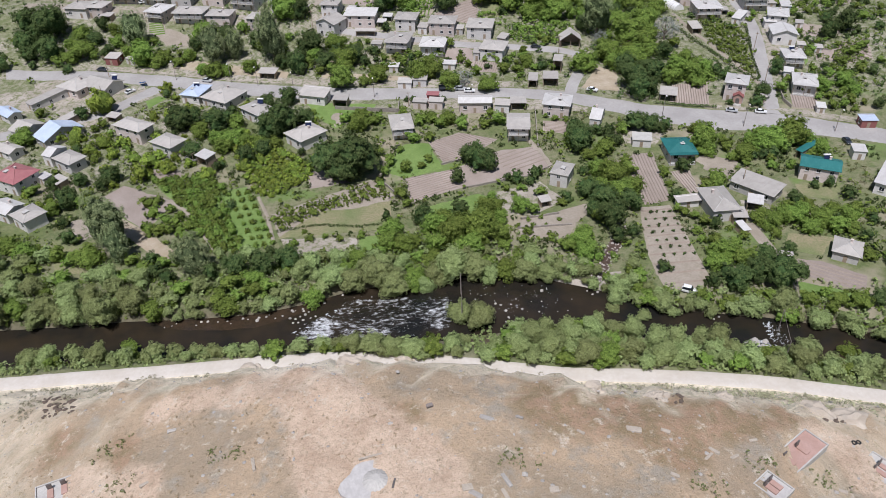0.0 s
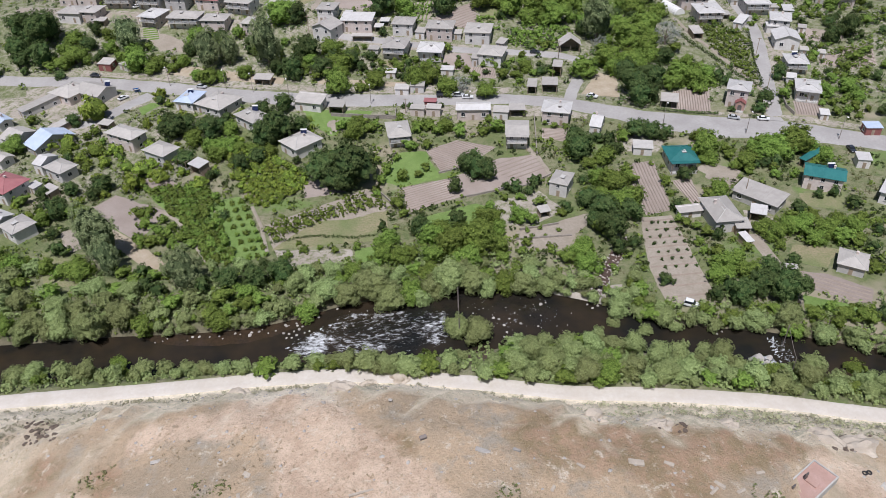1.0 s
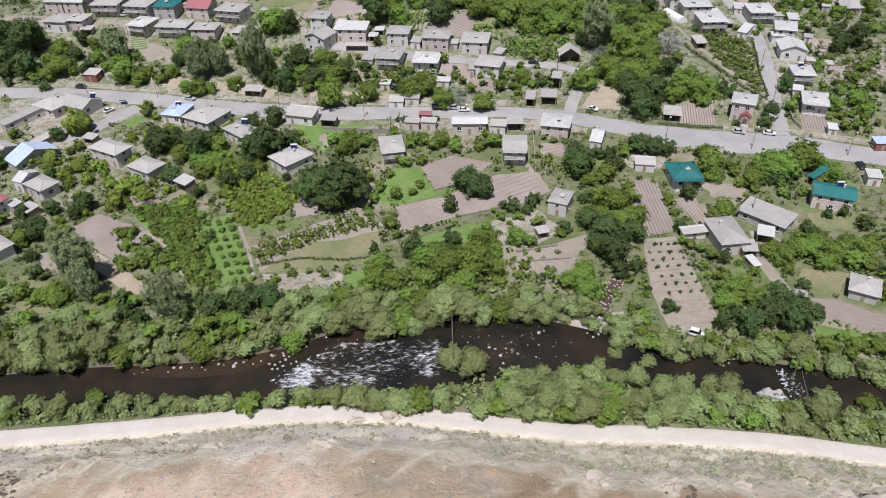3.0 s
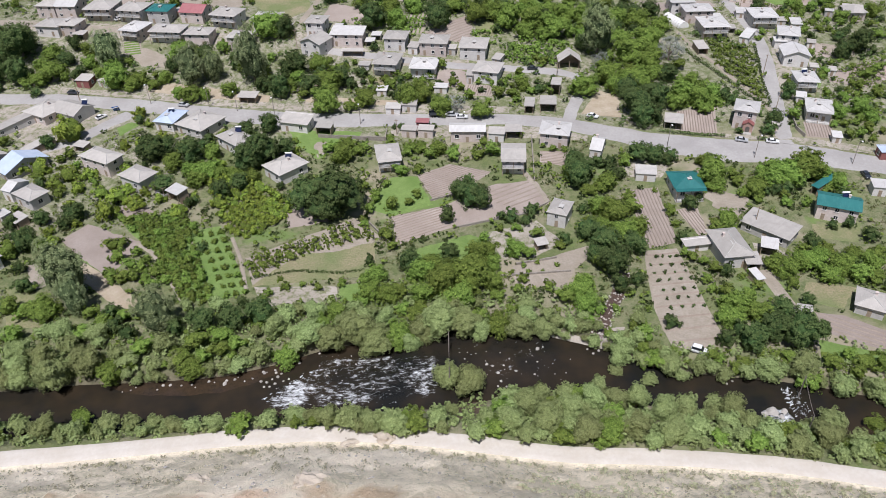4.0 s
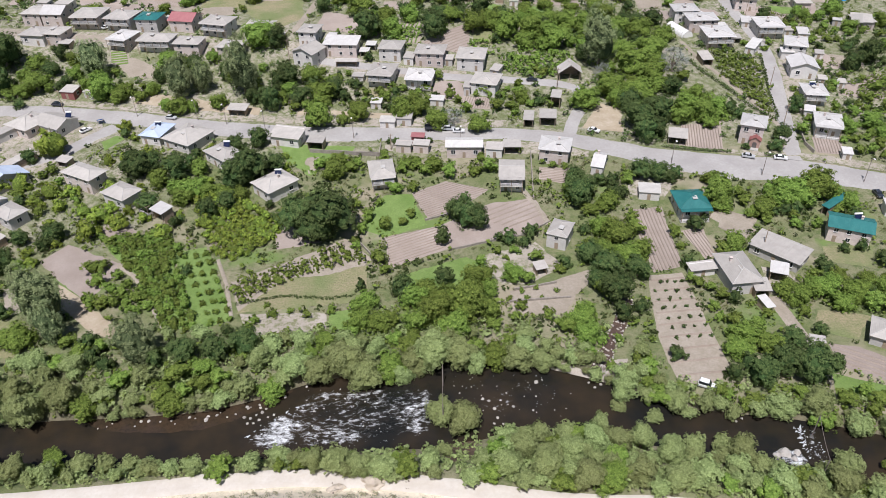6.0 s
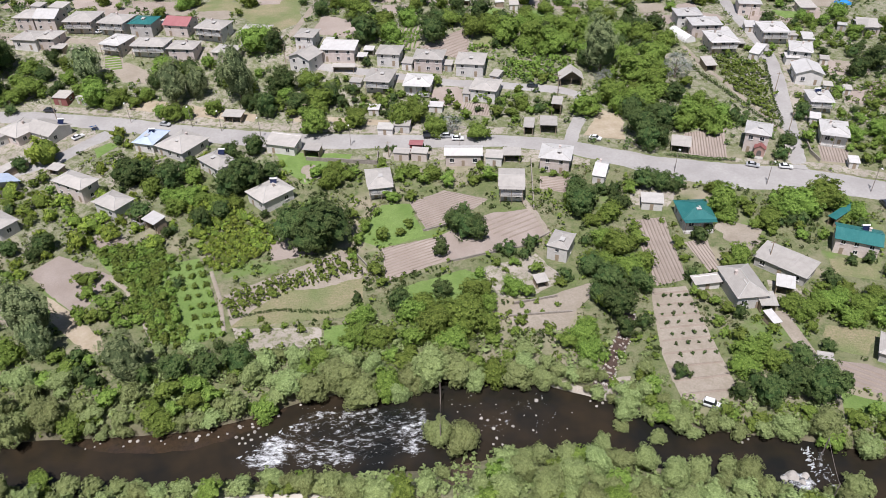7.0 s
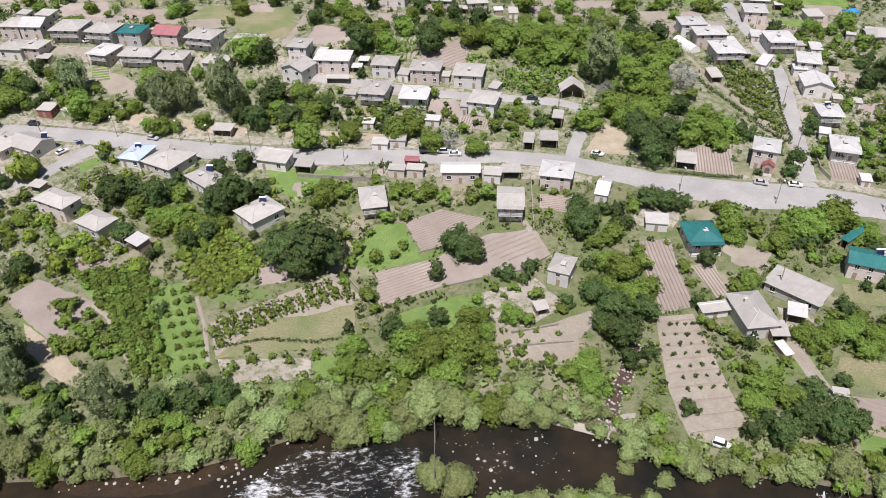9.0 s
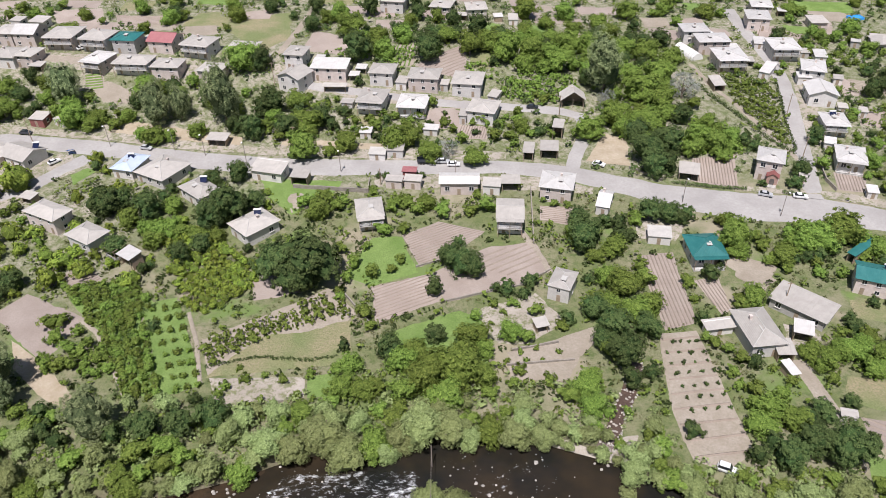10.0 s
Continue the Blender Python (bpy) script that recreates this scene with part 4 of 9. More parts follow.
def rock_mesh(seed, mat, flat=0.7):
    bm = bmesh.new()
    bmesh.ops.create_icosphere(bm, subdivisions=2, radius=1.0)
    for v in bm.verts:
        k = 1 + 0.38 * noise.noise(v.co * 1.3 + Vector((seed * 3.1, 0, 0))) + 0.15 * noise.noise(v.co * 3.0 + Vector((0, seed, 0)))
        v.co *= k
        v.co.z *= flat
    return mesh_of("boulder", bm, mat)


ROCKS = [rock_mesh(i, ROCK) for i in range(5)]
stone_luck = random.Random(21)


def boulders(places):
    for x, y, r in places:
        z, r = max(WATER, rough_land(x, y)), r * 0.8
        thing("boulder", pose(x, y, z + 0.12 * r, 0, 0, stone_luck.uniform(0, 360)) @ Matrix.Diagonal((r, r * stone_luck.uniform(0.7, 1.1), r, 1)),
              "pale weathered boulder in the river rapids", "boulder", "boulders in the river", stone_luck.choice(ROCKS))


def pebbles(corners, count, seed):
    """Loose small stones, too many to count."""
    r = random.Random(seed)
    xs, ys = [c[0] for c in corners], [c[1] for c in corners]
    verts, faces = [], []
    for _ in range(count):
        x, y, s = r.uniform(min(xs), max(xs)), r.uniform(min(ys), max(ys)), 0.08 + 0.3 * r.random() ** 3
        if noise.noise((x * 0.09, y * 0.09, seed)) < r.uniform(-0.4, 0.3):
            continue
        z, k = rough_land(x, y), len(verts)
        verts += [(x + s * r.uniform(0.6, 1.3) * math.cos(t), y + s * r.uniform(0.5, 1.1) * math.sin(t), z - 0.03) for t in (0.3, 1.5, 2.8, 4.0, 5.2)]
        verts.append((x, y, z + s * 0.6))
        faces += [(k + i, k + (i + 1) % 5, k + 5) for i in range(5)]
    return tagged(new("loose_stones", mesh_from("loose_stones", verts, faces, ROCK)), "small pale stones strewn over dry ground", "stones", kind="stuff")


def hill_stones(places):
    for x, y, r in places:
        thing("stone", pose(x, y, rough_land(x, y) + 0.1 * r, 0, 0, stone_luck.uniform(0, 360)) @ Matrix.Diagonal((r, r * stone_luck.uniform(0.6, 1.1), r * 0.8, 1)),
              "pale stone lying in dry grass", "stone", "stones on the hill", stone_luck.choice(ROCKS))


SHADE_ROCKS = [rock_mesh(90 + i, ROCK_HOLLOW_SHADE, 0.6) for i in range(3)]


def rocks_and_shade(places):
    """Dark broken rock on the pale scarp; some stones stand in for shaded hollows."""
    r = random.Random(77)
    for x, y, s in places:
        thing("rock", pose(x, y, rough_land(x, y) + 0.1 * s, r.uniform(-20, 20), r.uniform(-20, 20), r.uniform(0, 360)) @ Matrix.Diagonal((s, s * r.uniform(0.6, 1.0), s * r.uniform(0.7, 1.1), 1)), "dark brown broken rock, some painting shaded hollows in a pale scarp", "rock", "rocks on the scarp", r.choice(SHADE_ROCKS))


def edge_gap(x, y, corners):
    """How far a place lies from the outline of a stretch."""
    best = 1e9
    for (ax, ay), (bx, by) in zip(corners, corners[1:] + corners[:1]):
        t = max(0.0, min(1.0, ((x - ax) * (bx - ax) + (y - ay) * (by - ay)) / ((bx - ax) ** 2 + (by - ay) ** 2)))
        best = min(best, math.hypot(x - ax - t * (bx - ax), y - ay - t * (by - ay)))
    return best


def rapids(corners, mat, height, fade=3.0):
    """A stretch of broken water, uneven over the river's face."""
    xs, ys = [c[0] for c in corners], [c[1] for c in corners]
    bm = bmesh.new()
    bm.faces.new([bm.verts.new((x, y, 0)) for x, y in corners])
    for axis, low, high in ((0, min(xs), max(xs)), (1, min(ys), max(ys))):
        k = low + 0.5
        while k < high:
            co, no = [0, 0, 0], [0, 0, 0]
            co[axis], no[axis] = k, 1
            bmesh.ops.bisect_plane(bm, geom=bm.verts[:] + bm.edges[:] + bm.faces[:], plane_co=co, plane_no=no)
            k += 0.6
    for v in bm.verts:
        v.co.z = WATER + 0.03 + height * ramp(0, fade, edge_gap(v.co.x, v.co.y, corners)) * max(0.0, 0.4 + noise.noise((v.co.x * 0.7, v.co.y * 1.1, 6)) + 0.5 * noise.noise((v.co.x * 1.7, v.co.y * 2.1, 2)))
    if sum(f.normal.z for f in bm.faces) < 0:
        bmesh.ops.reverse_faces(bm, faces=bm.faces)
    me = bpy.data.meshes.new("rapids")
    bm.to_mesh(me)
    reach = me.attributes.new("reach", "FLOAT", "POINT")
    reach.data.foreach_set("value", [ramp(0, fade, edge_gap(v.co.x, v.co.y, corners)) for v in bm.verts])
    bm.free()
    me.materials.append(mat)
    me.polygons.foreach_set("use_smooth", [True] * len(me.polygons))
    return tagged(new("rapids", me), "white broken water over shallow river rapids", "rapids", kind="structure")


def white_water(corners, count, low, high):
    """Broken white crests on the rapids, drawn out along the flow."""
    r = random.Random(len(corners) * 100 + count)
    xs, ys = [c[0] for c in corners], [c[1] for c in corners]
    verts, faces, made = [], [], 0
    for _ in range(count * 12):
        x, y = r.uniform(min(xs), max(xs)), r.uniform(min(ys), max(ys))
        if not inside(x, y, corners) or noise.noise((x * 0.22, y * 0.3, 8)) < r.uniform(-0.5, 0.2):
            continue
        s, a, n = low + (high - low) * r.random() ** 2, r.gauss(0.35, 0.4), 8
        k = len(verts)
        verts.append((x, y, WATER + 0.05 + 0.2 * s))
        for i in range(n):
            t = 2 * math.pi * i / n
            u, v = s * r.uniform(0.35, 1.5) * math.cos(t), s * 0.34 * r.uniform(0.3, 1.5) * math.sin(t)
            verts.append((x + u * math.cos(a) - v * math.sin(a), y + u * math.sin(a) + v * math.cos(a), WATER + 0.015))
        faces += [(k, k + 1 + i, k + 1 + (i + 1) % n) for i in range(n)]
        made += 1
        if made >= count:
            break
    return tagged(new("white_water", mesh_from("white_water", verts, faces, FOAM)), "broken white water over river rapids", "white water", kind="stuff")


def brook(line):
    ribbon("brook", line, 3.6, BROOK, "narrow reddish brook running down to the river", "brook", 0.16)
    r = random.Random(4)
    for p, q in zip(line, line[1:]):
        for _ in range(24):
            u, side = r.random(), r.choice((-1, 1)) * r.uniform(0.1, 2.2)
            x, y, s = p[0] + (q[0] - p[0]) * u + side, p[1] + (q[1] - p[1]) * u, r.uniform(0.11, 0.30)
            thing("boulder", pose(x, y, rough_land(x, y) + 0.2, 0, 0, r.uniform(0, 360)) @ Matrix.Diagonal((s, s, s, 1)), "pale stone beside a narrow brook", "boulder", "stones along the brook", r.choice(ROCKS))


def cable(a, b):
    """A sagging cable over the river between two short posts."""
    a, b = Vector(a), Vector(b)
    root = thing("river_cable", Matrix.Translation(a), "thin cable slung across the river between posts", "cable")
    bm = bmesh.new()
    last = Vector((0, 0, 0))
    for i in range(1, 13):
        u = i / 12
        p = (b - a) * u + Vector((0, 0, -0.4 * 4 * u * (1 - u)))
        tube(bm, last, p, 0.045, 0.045, 5)
        last = p
    part("wire", mesh_of("wire", bm, IRON), root)
    for p in (a, b):
        bm = bmesh.new()
        tube(bm, (0, 0, 0.2), (0, 0, rough_land(p.x, p.y) - p.z - 0.3), 0.12, 0.12, 6)
        part("anchor_post", mesh_of("anchor_post", bm, IRON), root, Matrix.Translation(p - a))
    return root


def car_meshes():
    def shell(name, profile, half, inset, mat):
        bm = bmesh.new()
        rings = []
        for y, k in ((-half, inset), (-half * 0.82, 1.0), (half * 0.82, 1.0), (half, inset)):
            rings.append([bm.verts.new((x, y, z0 + (z - z0) * (1 if k == 1.0 else 0.92))) for x, z in profile for z0 in (0.5,)])
        n = len(profile)
        for a, b in zip(rings, rings[1:]):
            for i in range(n):
                bm.faces.new((a[i], a[(i + 1) % n], b[(i + 1) % n], b[i]))
        bm.faces.new(rings[0])
        bm.faces.new(rings[-1][::-1])
        return mesh_of(name, bm, mat)
    body = [(-2.05, 0.35), (-2.1, 0.75), (-1.95, 0.9), (-1.1, 0.95), (1.0, 0.95), (1.9, 0.82), (2.05, 0.6), (2.0, 0.35)]
    cabin = {"car": [(-1.7, 0.93), (-1.15, 1.42), (0.25, 1.44), (0.95, 0.93)], "jeep": [(-1.95, 0.93), (-1.85, 1.75), (0.25, 1.78), (0.75, 0.93)]}
    roof = {"car": [(-1.12, 1.42), (-1.05, 1.47), (0.15, 1.49), (0.22, 1.43)], "jeep": [(-1.8, 1.75), (-1.75, 1.83), (0.15, 1.85), (0.22, 1.78)]}
    bm = bmesh.new()
    tube(bm, (0, -0.1, 0), (0, 0.1, 0), 0.32, 0.32, 12)
    tyre = mesh_of("wheel", bm, RUBBER)
    bm = bmesh.new()
    tube(bm, (0, -0.115, 0), (0, 0.115, 0), 0.18, 0.18, 10)
    return shell, body, cabin, roof, tyre, mesh_of("rim", bm, IRON)


CAR_SHELL, CAR_BODY, CAR_CABIN, CAR_ROOF, TYRE, RIM = car_meshes()


def wheels(root, spots):
    for x, y in spots:
        w = part("wheel", TYRE, root, pose(x, y, 0.32))
        part("rim", RIM, w)


def car(x, y, turn, paint, kind, label):
    root = thing("car", pose(x, y, rough_land(x, y) + 0.15, 0, 0, turn), label, "car")
    part("body", CAR_SHELL("body", CAR_BODY, 0.85, 0.97, paint), root)
    part("glazing", CAR_SHELL("glazing", CAR_CABIN[kind], 0.74, 0.9, GLASS), root)
    part("roof", CAR_SHELL("roof", CAR_ROOF[kind], 0.68, 0.9, paint), root)
    wheels(root, [(a, b) for a in (-1.3, 1.3) for b in (-0.78, 0.78)])
    for b in (-0.55, 0.55):
        part("headlight", boxes("headlight", WHITE_PAINT, (1.98, 2.08, b - 0.15, b + 0.15, 0.6, 0.74)), root)
    return root


def truck(x, y, turn):
    root = thing("truck", pose(x, y, rough_land(x, y) + 0.15, 0, 0, turn), "dark flatbed truck with a white cab beside the road", "truck")
    part("chassis", boxes("chassis", IRON, (-3.4, 3.2, -0.45, 0.45, 0.6, 0.85)), root)
    part("cargo_bed", boxes("cargo_bed", CAR_DARK, (-3.5, 1.1, -1.1, 1.1, 0.9, 1.05), (-3.5, 1.1, -1.1, -1.02, 1.05, 1.7), (-3.5, 1.1, 1.02, 1.1, 1.05, 1.7), (-3.5, -3.42, -1.02, 1.02, 1.05, 1.7), (1.02, 1.1, -1.02, 1.02, 1.05, 1.8)), root)
    cab = part("cab", boxes("cab", CAR_WHITE, (1.3, 3.2, -1.05, 1.05, 0.7, 1.5), (1.35, 2.9, -1.0, 1.0, 2.1, 2.3)), root)
    part("window", boxes("window", GLASS, (1.4, 2.95, -0.98, 0.98, 1.5, 2.1)), cab)
    wheels(root, [(a, b) for a in (-2.4, -1.5, 2.3) for b in (-0.95, 0.95)])
    return root


def street_lamp(x, y, h):
    root = thing("street_lamp", pose(x, y, rough_land(x, y)), "slender grey street lamp with a white head", "street lamp", "lamps along the road")
    bm = bmesh.new()
    tube(bm, (0, 0, -0.3), (0, 0, h), 0.11, 0.07, 7)
    part("post", mesh_of("post", bm, IRON), root)
    bm = bmesh.new()
    tube(bm, (0, 0, h - 0.1), (0, -0.9, h + 0.25), 0.05, 0.04, 5)
    part("arm", mesh_of("arm", bm, IRON), root)
    part("lamp_head", boxes("lamp_head", WHITE_PAINT, (-0.2, 0.2, -1.6, -0.8, h + 0.2, h + 0.38)), root)
    return root


def pole(x, y, h):
    root = thing("utility_pole", pose(x, y, rough_land(x, y)), "weathered timber utility pole with a crossarm", "utility pole", "utility poles")
    bm = bmesh.new()
    tube(bm, (0, 0, -0.3), (0, 0, h), 0.15, 0.10, 7)
    part("post", mesh_of("post", bm, TIMBER), root)
    part("crossarm", boxes("crossarm", TIMBER, (-0.8, 0.8, -0.06, 0.06, h - 0.6, h - 0.48)), root)
    return root


def hedge(line, width):
    places = []
    r = random.Random(len(line))
    for p, q in zip(line, line[1:]):
        n = max(1, int(math.dist(p, q) / 0.5))
        places += [(p[0] + (q[0] - p[0]) * i / n + r.uniform(-0.15, 0.15), p[1] + (q[1] - p[1]) * i / n + r.uniform(-0.15, 0.15), width * r.uniform(0.55, 0.68)) for i in range(n)]
    return thicket("hedge", LEAF_DARK, places, "clipped dark green hedge along a plot", "hedge", 70, 0.17, 90 + len(line))


def garden_wall(line, h):
    bm = bmesh.new()
    for p, q in zip(line, line[1:]):
        n = max(1, int(math.dist(p, q) / 3))
        d = Vector((q[0] - p[0], q[1] - p[1])).normalized() * 0.15
        for i in range(n):
            a = [p[k] + (q[k] - p[k]) * i / n for k in (0, 1)]
            b = [p[k] + (q[k] - p[k]) * (i + 1) / n for k in (0, 1)]
            za, zb = rough_land(*a), rough_land(*b)
            top = h + stone_luck.uniform(-0.12, 0.12)
            v = [bm.verts.new((x - s * d.y, y + s * d.x, z + t)) for x, y, z in ((*a, za), (*b, zb)) for s in (-1, 1) for t in (-0.4, top)]
            for f in ((0, 1, 3, 2), (4, 6, 7, 5), (0, 4, 5, 1), (2, 3, 7, 6), (1, 5, 7, 3), (0, 2, 6, 4)):
                bm.faces.new([v[j] for j in f])
    return tagged(new("garden_wall", mesh_of("garden_wall", bm, FIELDSTONE)), "low grey fieldstone garden wall", "wall", kind="structure")


def tunnel_greenhouse(a, b):
    x, y = (a[0] + b[0]) / 2, (a[1] + b[1]) / 2
    length = math.dist(a, b)
    root = thing("greenhouse", pose(x, y, rough_land(x, y), 0, 0, math.degrees(math.atan2(b[1] - a[1], b[0] - a[0]))), "white plastic tunnel greenhouse", "greenhouse")
    bm = bmesh.new()
    rows = [[bm.verts.new((length * (i / 8 - 0.5), 2.4 * math.cos(math.pi * k / 10), -0.2 + 2.6 * math.sin(math.pi * k / 10))) for k in range(11)] for i in range(9)]
    for p, q in zip(rows, rows[1:]):
        for k in range(10):
            bm.faces.new((p[k], p[k + 1], q[k + 1], q[k]))
    bm.faces.new(rows[0])
    bm.faces.new(rows[-1][::-1])
    part("cover", mesh_of("cover", bm, WHITE_PAINT), root)
    for i in range(9):
        bm = bmesh.new()
        for k in range(10):
            e = [Vector((length * (i / 8 - 0.5), 2.45 * math.cos(math.pi * j / 10), -0.2 + 2.65 * math.sin(math.pi * j / 10))) for j in (k, k + 1)]
            tube(bm, e[0], e[1], 0.04, 0.04, 4)
        part("hoop", mesh_of("hoop", bm, IRON), root)
    return root


def pool(x, y):
    root = thing("paddling_pool", pose(x, y, rough_land(x, y), 0, 0, 8), "bright blue garden pool full of water", "pool")
    part("rim", boxes("rim", POOL, (-3, 3, -2, -1.8, 0, 1.0), (-3, 3, 1.8, 2, 0, 1.0), (-3, -2.8, -1.8, 1.8, 0, 1.0), (2.8, 3, -1.8, 1.8, 0, 1.0)), root)
    part("water", boxes("water", POOL, (-2.8, 2.8, -1.8, 1.8, 0.1, 0.8)), root)
    return root


def tarpaulin(x, y):
    bm = bmesh.new()
    vs = [[bm.verts.new((i * 0.45 - 1.2, j * 0.45 - 1.2, 1.6 - 0.25 * j + 0.2 * noise.noise((i * 0.7, j * 0.7, 1)))) for i in range(6)] for j in range(7)]
    fs = [bm.faces.new((vs[j][i], vs[j][i + 1], vs[j + 1][i + 1], vs[j + 1][i])) for j in range(6) for i in range(5)]
    bmesh.ops.solidify(bm, geom=fs, thickness=0.03)
    root = thing("canopy", pose(x, y, rough_land(x, y) + 0.6, 0, 0, 20), "small bright blue tarpaulin canopy on poles", "canopy")
    part("sheet", mesh_of("sheet", bm, TARP), root)
    for a in (-1.1, 0.9):
        for b in (-1.1, 1.2):
            part("pole", POST, root, Matrix.Translation((a, b, -0.7)) @ Matrix.Diagonal((0.5, 0.5, 2.2 - (b + 1.1) * 0.5, 1)))
    return root


def grave(x, y, w, d, turn, mat):
    """A family grave plot: a paved slab with a kerb and upright stones."""
    z = rough_land(x, y)
    root = thing("grave_plot", pose(x, y, z, 0, 0, turn), "paved grave plot with a low kerb and upright stones", "grave")
    part("slab", boxes("slab", mat, (-w / 2, w / 2, -d / 2, d / 2, -1.0, 0.28)), root)
    k = 0.18
    part("kerb", boxes("kerb", CONCRETE, (-w / 2 - k, w / 2 + k, -d / 2 - k, -d / 2, -1.0, 0.5), (-w / 2 - k, w / 2 + k, d / 2, d / 2 + k, -1.0, 0.5), (-w / 2 - k, -w / 2, -d / 2, d / 2, -1.0, 0.5), (w / 2, w / 2 + k, -d / 2, d / 2, -1.0, 0.5)), root)
    for u in (-0.18, 0.14):
        part("bed", boxes("bed", RED_STONE, (u * w - 0.4, u * w + 0.4, -0.9, 0.7, 0.28, 0.5)), root)
        bm = bmesh.new()
        box(bm, u * w - 0.35, u * w + 0.35, 0.75, 0.95, 0.28, 1.35)
        bmesh.ops.bevel(bm, geom=bm.edges[:], offset=0.05, segments=1, affect="EDGES")
        part("headstone", mesh_of("headstone", bm, BASALT), root)
    return root


def fallen_slabs(places):
    """Old gravestones lying in the grass: (x, y, length, width, turn)."""
    r = random.Random(53)
    for x, y, a, b, turn in places:
        bm = bmesh.new()
        box(bm, -a / 2, a / 2, -b / 2, b / 2, -0.3, 0.22)
        bmesh.ops.bevel(bm, geom=bm.edges[:], offset=0.06, segments=1, affect="EDGES")
        for v in bm.verts:
            v.co += Vector((r.uniform(-0.05, 0.05), r.uniform(-0.05, 0.05), r.uniform(-0.03, 0.03)))
        thing("fallen_gravestone", pose(x, y, rough_land(x, y), r.uniform(-6, 6), r.uniform(-6, 6), turn), "weathered pale stone slab lying in dry grass", "gravestone", "fallen stones on the hill", mesh_of("fallen_gravestone", bm, r.choice((ROCK, CLAY, CLAY))))


def old_tyre(x, y):
    bm = bmesh.new()
    n, k = 16, 6
    rings = [[bm.verts.new(((0.3 + 0.11 * math.cos(2 * math.pi * j / k)) * math.cos(2 * math.pi * i / n), (0.3 + 0.11 * math.cos(2 * math.pi * j / k)) * math.sin(2 * math.pi * i / n), 0.12 + 0.11 * math.sin(2 * math.pi * j / k))) for j in range(k)] for i in range(n)]
    for i in range(n):
        for j in range(k):
            bm.faces.new((rings[i][j], rings[i][(j + 1) % k], rings[(i + 1) % n][(j + 1) % k], rings[(i + 1) % n][j]))
    thing("tyre", pose(x, y, rough_land(x, y), 4, 6, 0), "old black tyre lying on bare ground", "tyre", "old tyres", mesh_of("tyre", bm, RUBBER, smooth=True))


def crate(x, y):
    root = thing("crate", pose(x, y, rough_land(x, y), 0, 0, 20) @ Matrix.Scale(0.75, 4), "small dark crate lying on the hillside", "crate")
    part("body", boxes("body", BASALT, (-0.6, 0.6, -0.35, 0.35, -0.05, 0.5)), root)
    part("lid", boxes("lid", IRON, (-0.63, 0.63, -0.38, 0.38, 0.5, 0.56)), root)
    return root


def outcrop(x, y, r, turn):
    """An overhanging fin of pale earth on the scarp."""
    bm = bmesh.new()
    bmesh.ops.create_icosphere(bm, subdivisions=3, radius=1.0)
    for v in bm.verts:
        v.co *= 1 + 0.5 * noise.noise(v.co * 1.1 + Vector((x, y, 0))) + 0.35 * noise.noise(v.co * 2.7 + Vector((y, x, 0)))
        if v.co.z < 0.1 and v.co.y > 0:
            v.co.y *= 0.45
    ob = thing("outcrop", pose(x, y, rough_land(x, y) - 0.25 * r, 0, 0, turn) @ Matrix.Diagonal((r * 1.5, r, r * 0.9, 1)), "pale eroded earth outcrop on the scarp", "rock outcrop", "outcrops of the scarp", mesh_of("outcrop", bm, CLAY, smooth=False))
    return ob


def old_footing(x, y):
    """A low ribbed concrete dome broken open on one side, on a grey pad with remains of walls."""
    root = thing("concrete_dome", pose(x, y, rough_land(x, y)), "low grey ribbed concrete dome on a cracked pad", "dome")
    bm = bmesh.new()
    n, rings = 36, 5
    rows = [[bm.verts.new(((2.5 - 0.5 * k) * (1 + (0.03 if i % 2 else -0.03)) * math.cos(2 * math.pi * i / n), (2.5 - 0.5 * k) * (1 + (0.03 if i % 2 else -0.03)) * math.sin(2 * math.pi * i / n), -0.6 + 1.5 * math.sin(math.pi / 2 * k / rings) + 0.08 * noise.noise((i * 0.4, k, 3)))) for i in range(n)] for k in range(rings)]
    for a, b in zip(rows, rows[1:]):
        for i in range(n):
            bm.faces.new((a[i], a[(i + 1) % n], b[(i + 1) % n], b[i]))
    bm.faces.new(rows[-1])
    part("mound", mesh_of("mound", bm, CONCRETE), root)
    part("hatch", boxes("hatch", BASALT, (2.25, 2.5, -0.9, 0.5, -0.5, 0.55)), root, pose(0, 0, 0, 0, 0, -12), "dark opening in the side")
    bm = bmesh.new()
    rim = [bm.verts.new((4.3 * math.cos(t) * (1 + 0.2 * noise.noise((t * 1.3, 1, 2))), 3.4 * math.sin(t) * (1 + 0.25 * noise.noise((t * 1.3, 4, 2))) - 0.3, 0.1)) for t in [2 * math.pi * i / 28 for i in range(28)]]
    hub, foot = bm.verts.new((0, -0.3, 0.14)), [bm.verts.new(v.co - Vector((0, 0, 0.9))) for v in rim]
    for i in range(28):
        bm.faces.new((hub, rim[i], rim[(i + 1) % 28]))
        bm.faces.new((rim[i], foot[i], foot[(i + 1) % 28], rim[(i + 1) % 28]))
    part("pad", mesh_of("pad", bm, BLOCK), root)
    for a, b in (((2.0, 4.4), (3.9, -0.3)), ((-2.4, 3.2), (2.0, 4.4))):
        length, turn = math.dist(a, b), math.degrees(math.atan2(b[1] - a[1], b[0] - a[0]))
        part("low_wall", boxes("low_wall", CLAY, (-length / 2, length / 2, -0.13, 0.13, -0.8, 0.28)), root, pose((a[0] + b[0]) / 2, (a[1] + b[1]) / 2, 0, 0, 0, turn))
    return root


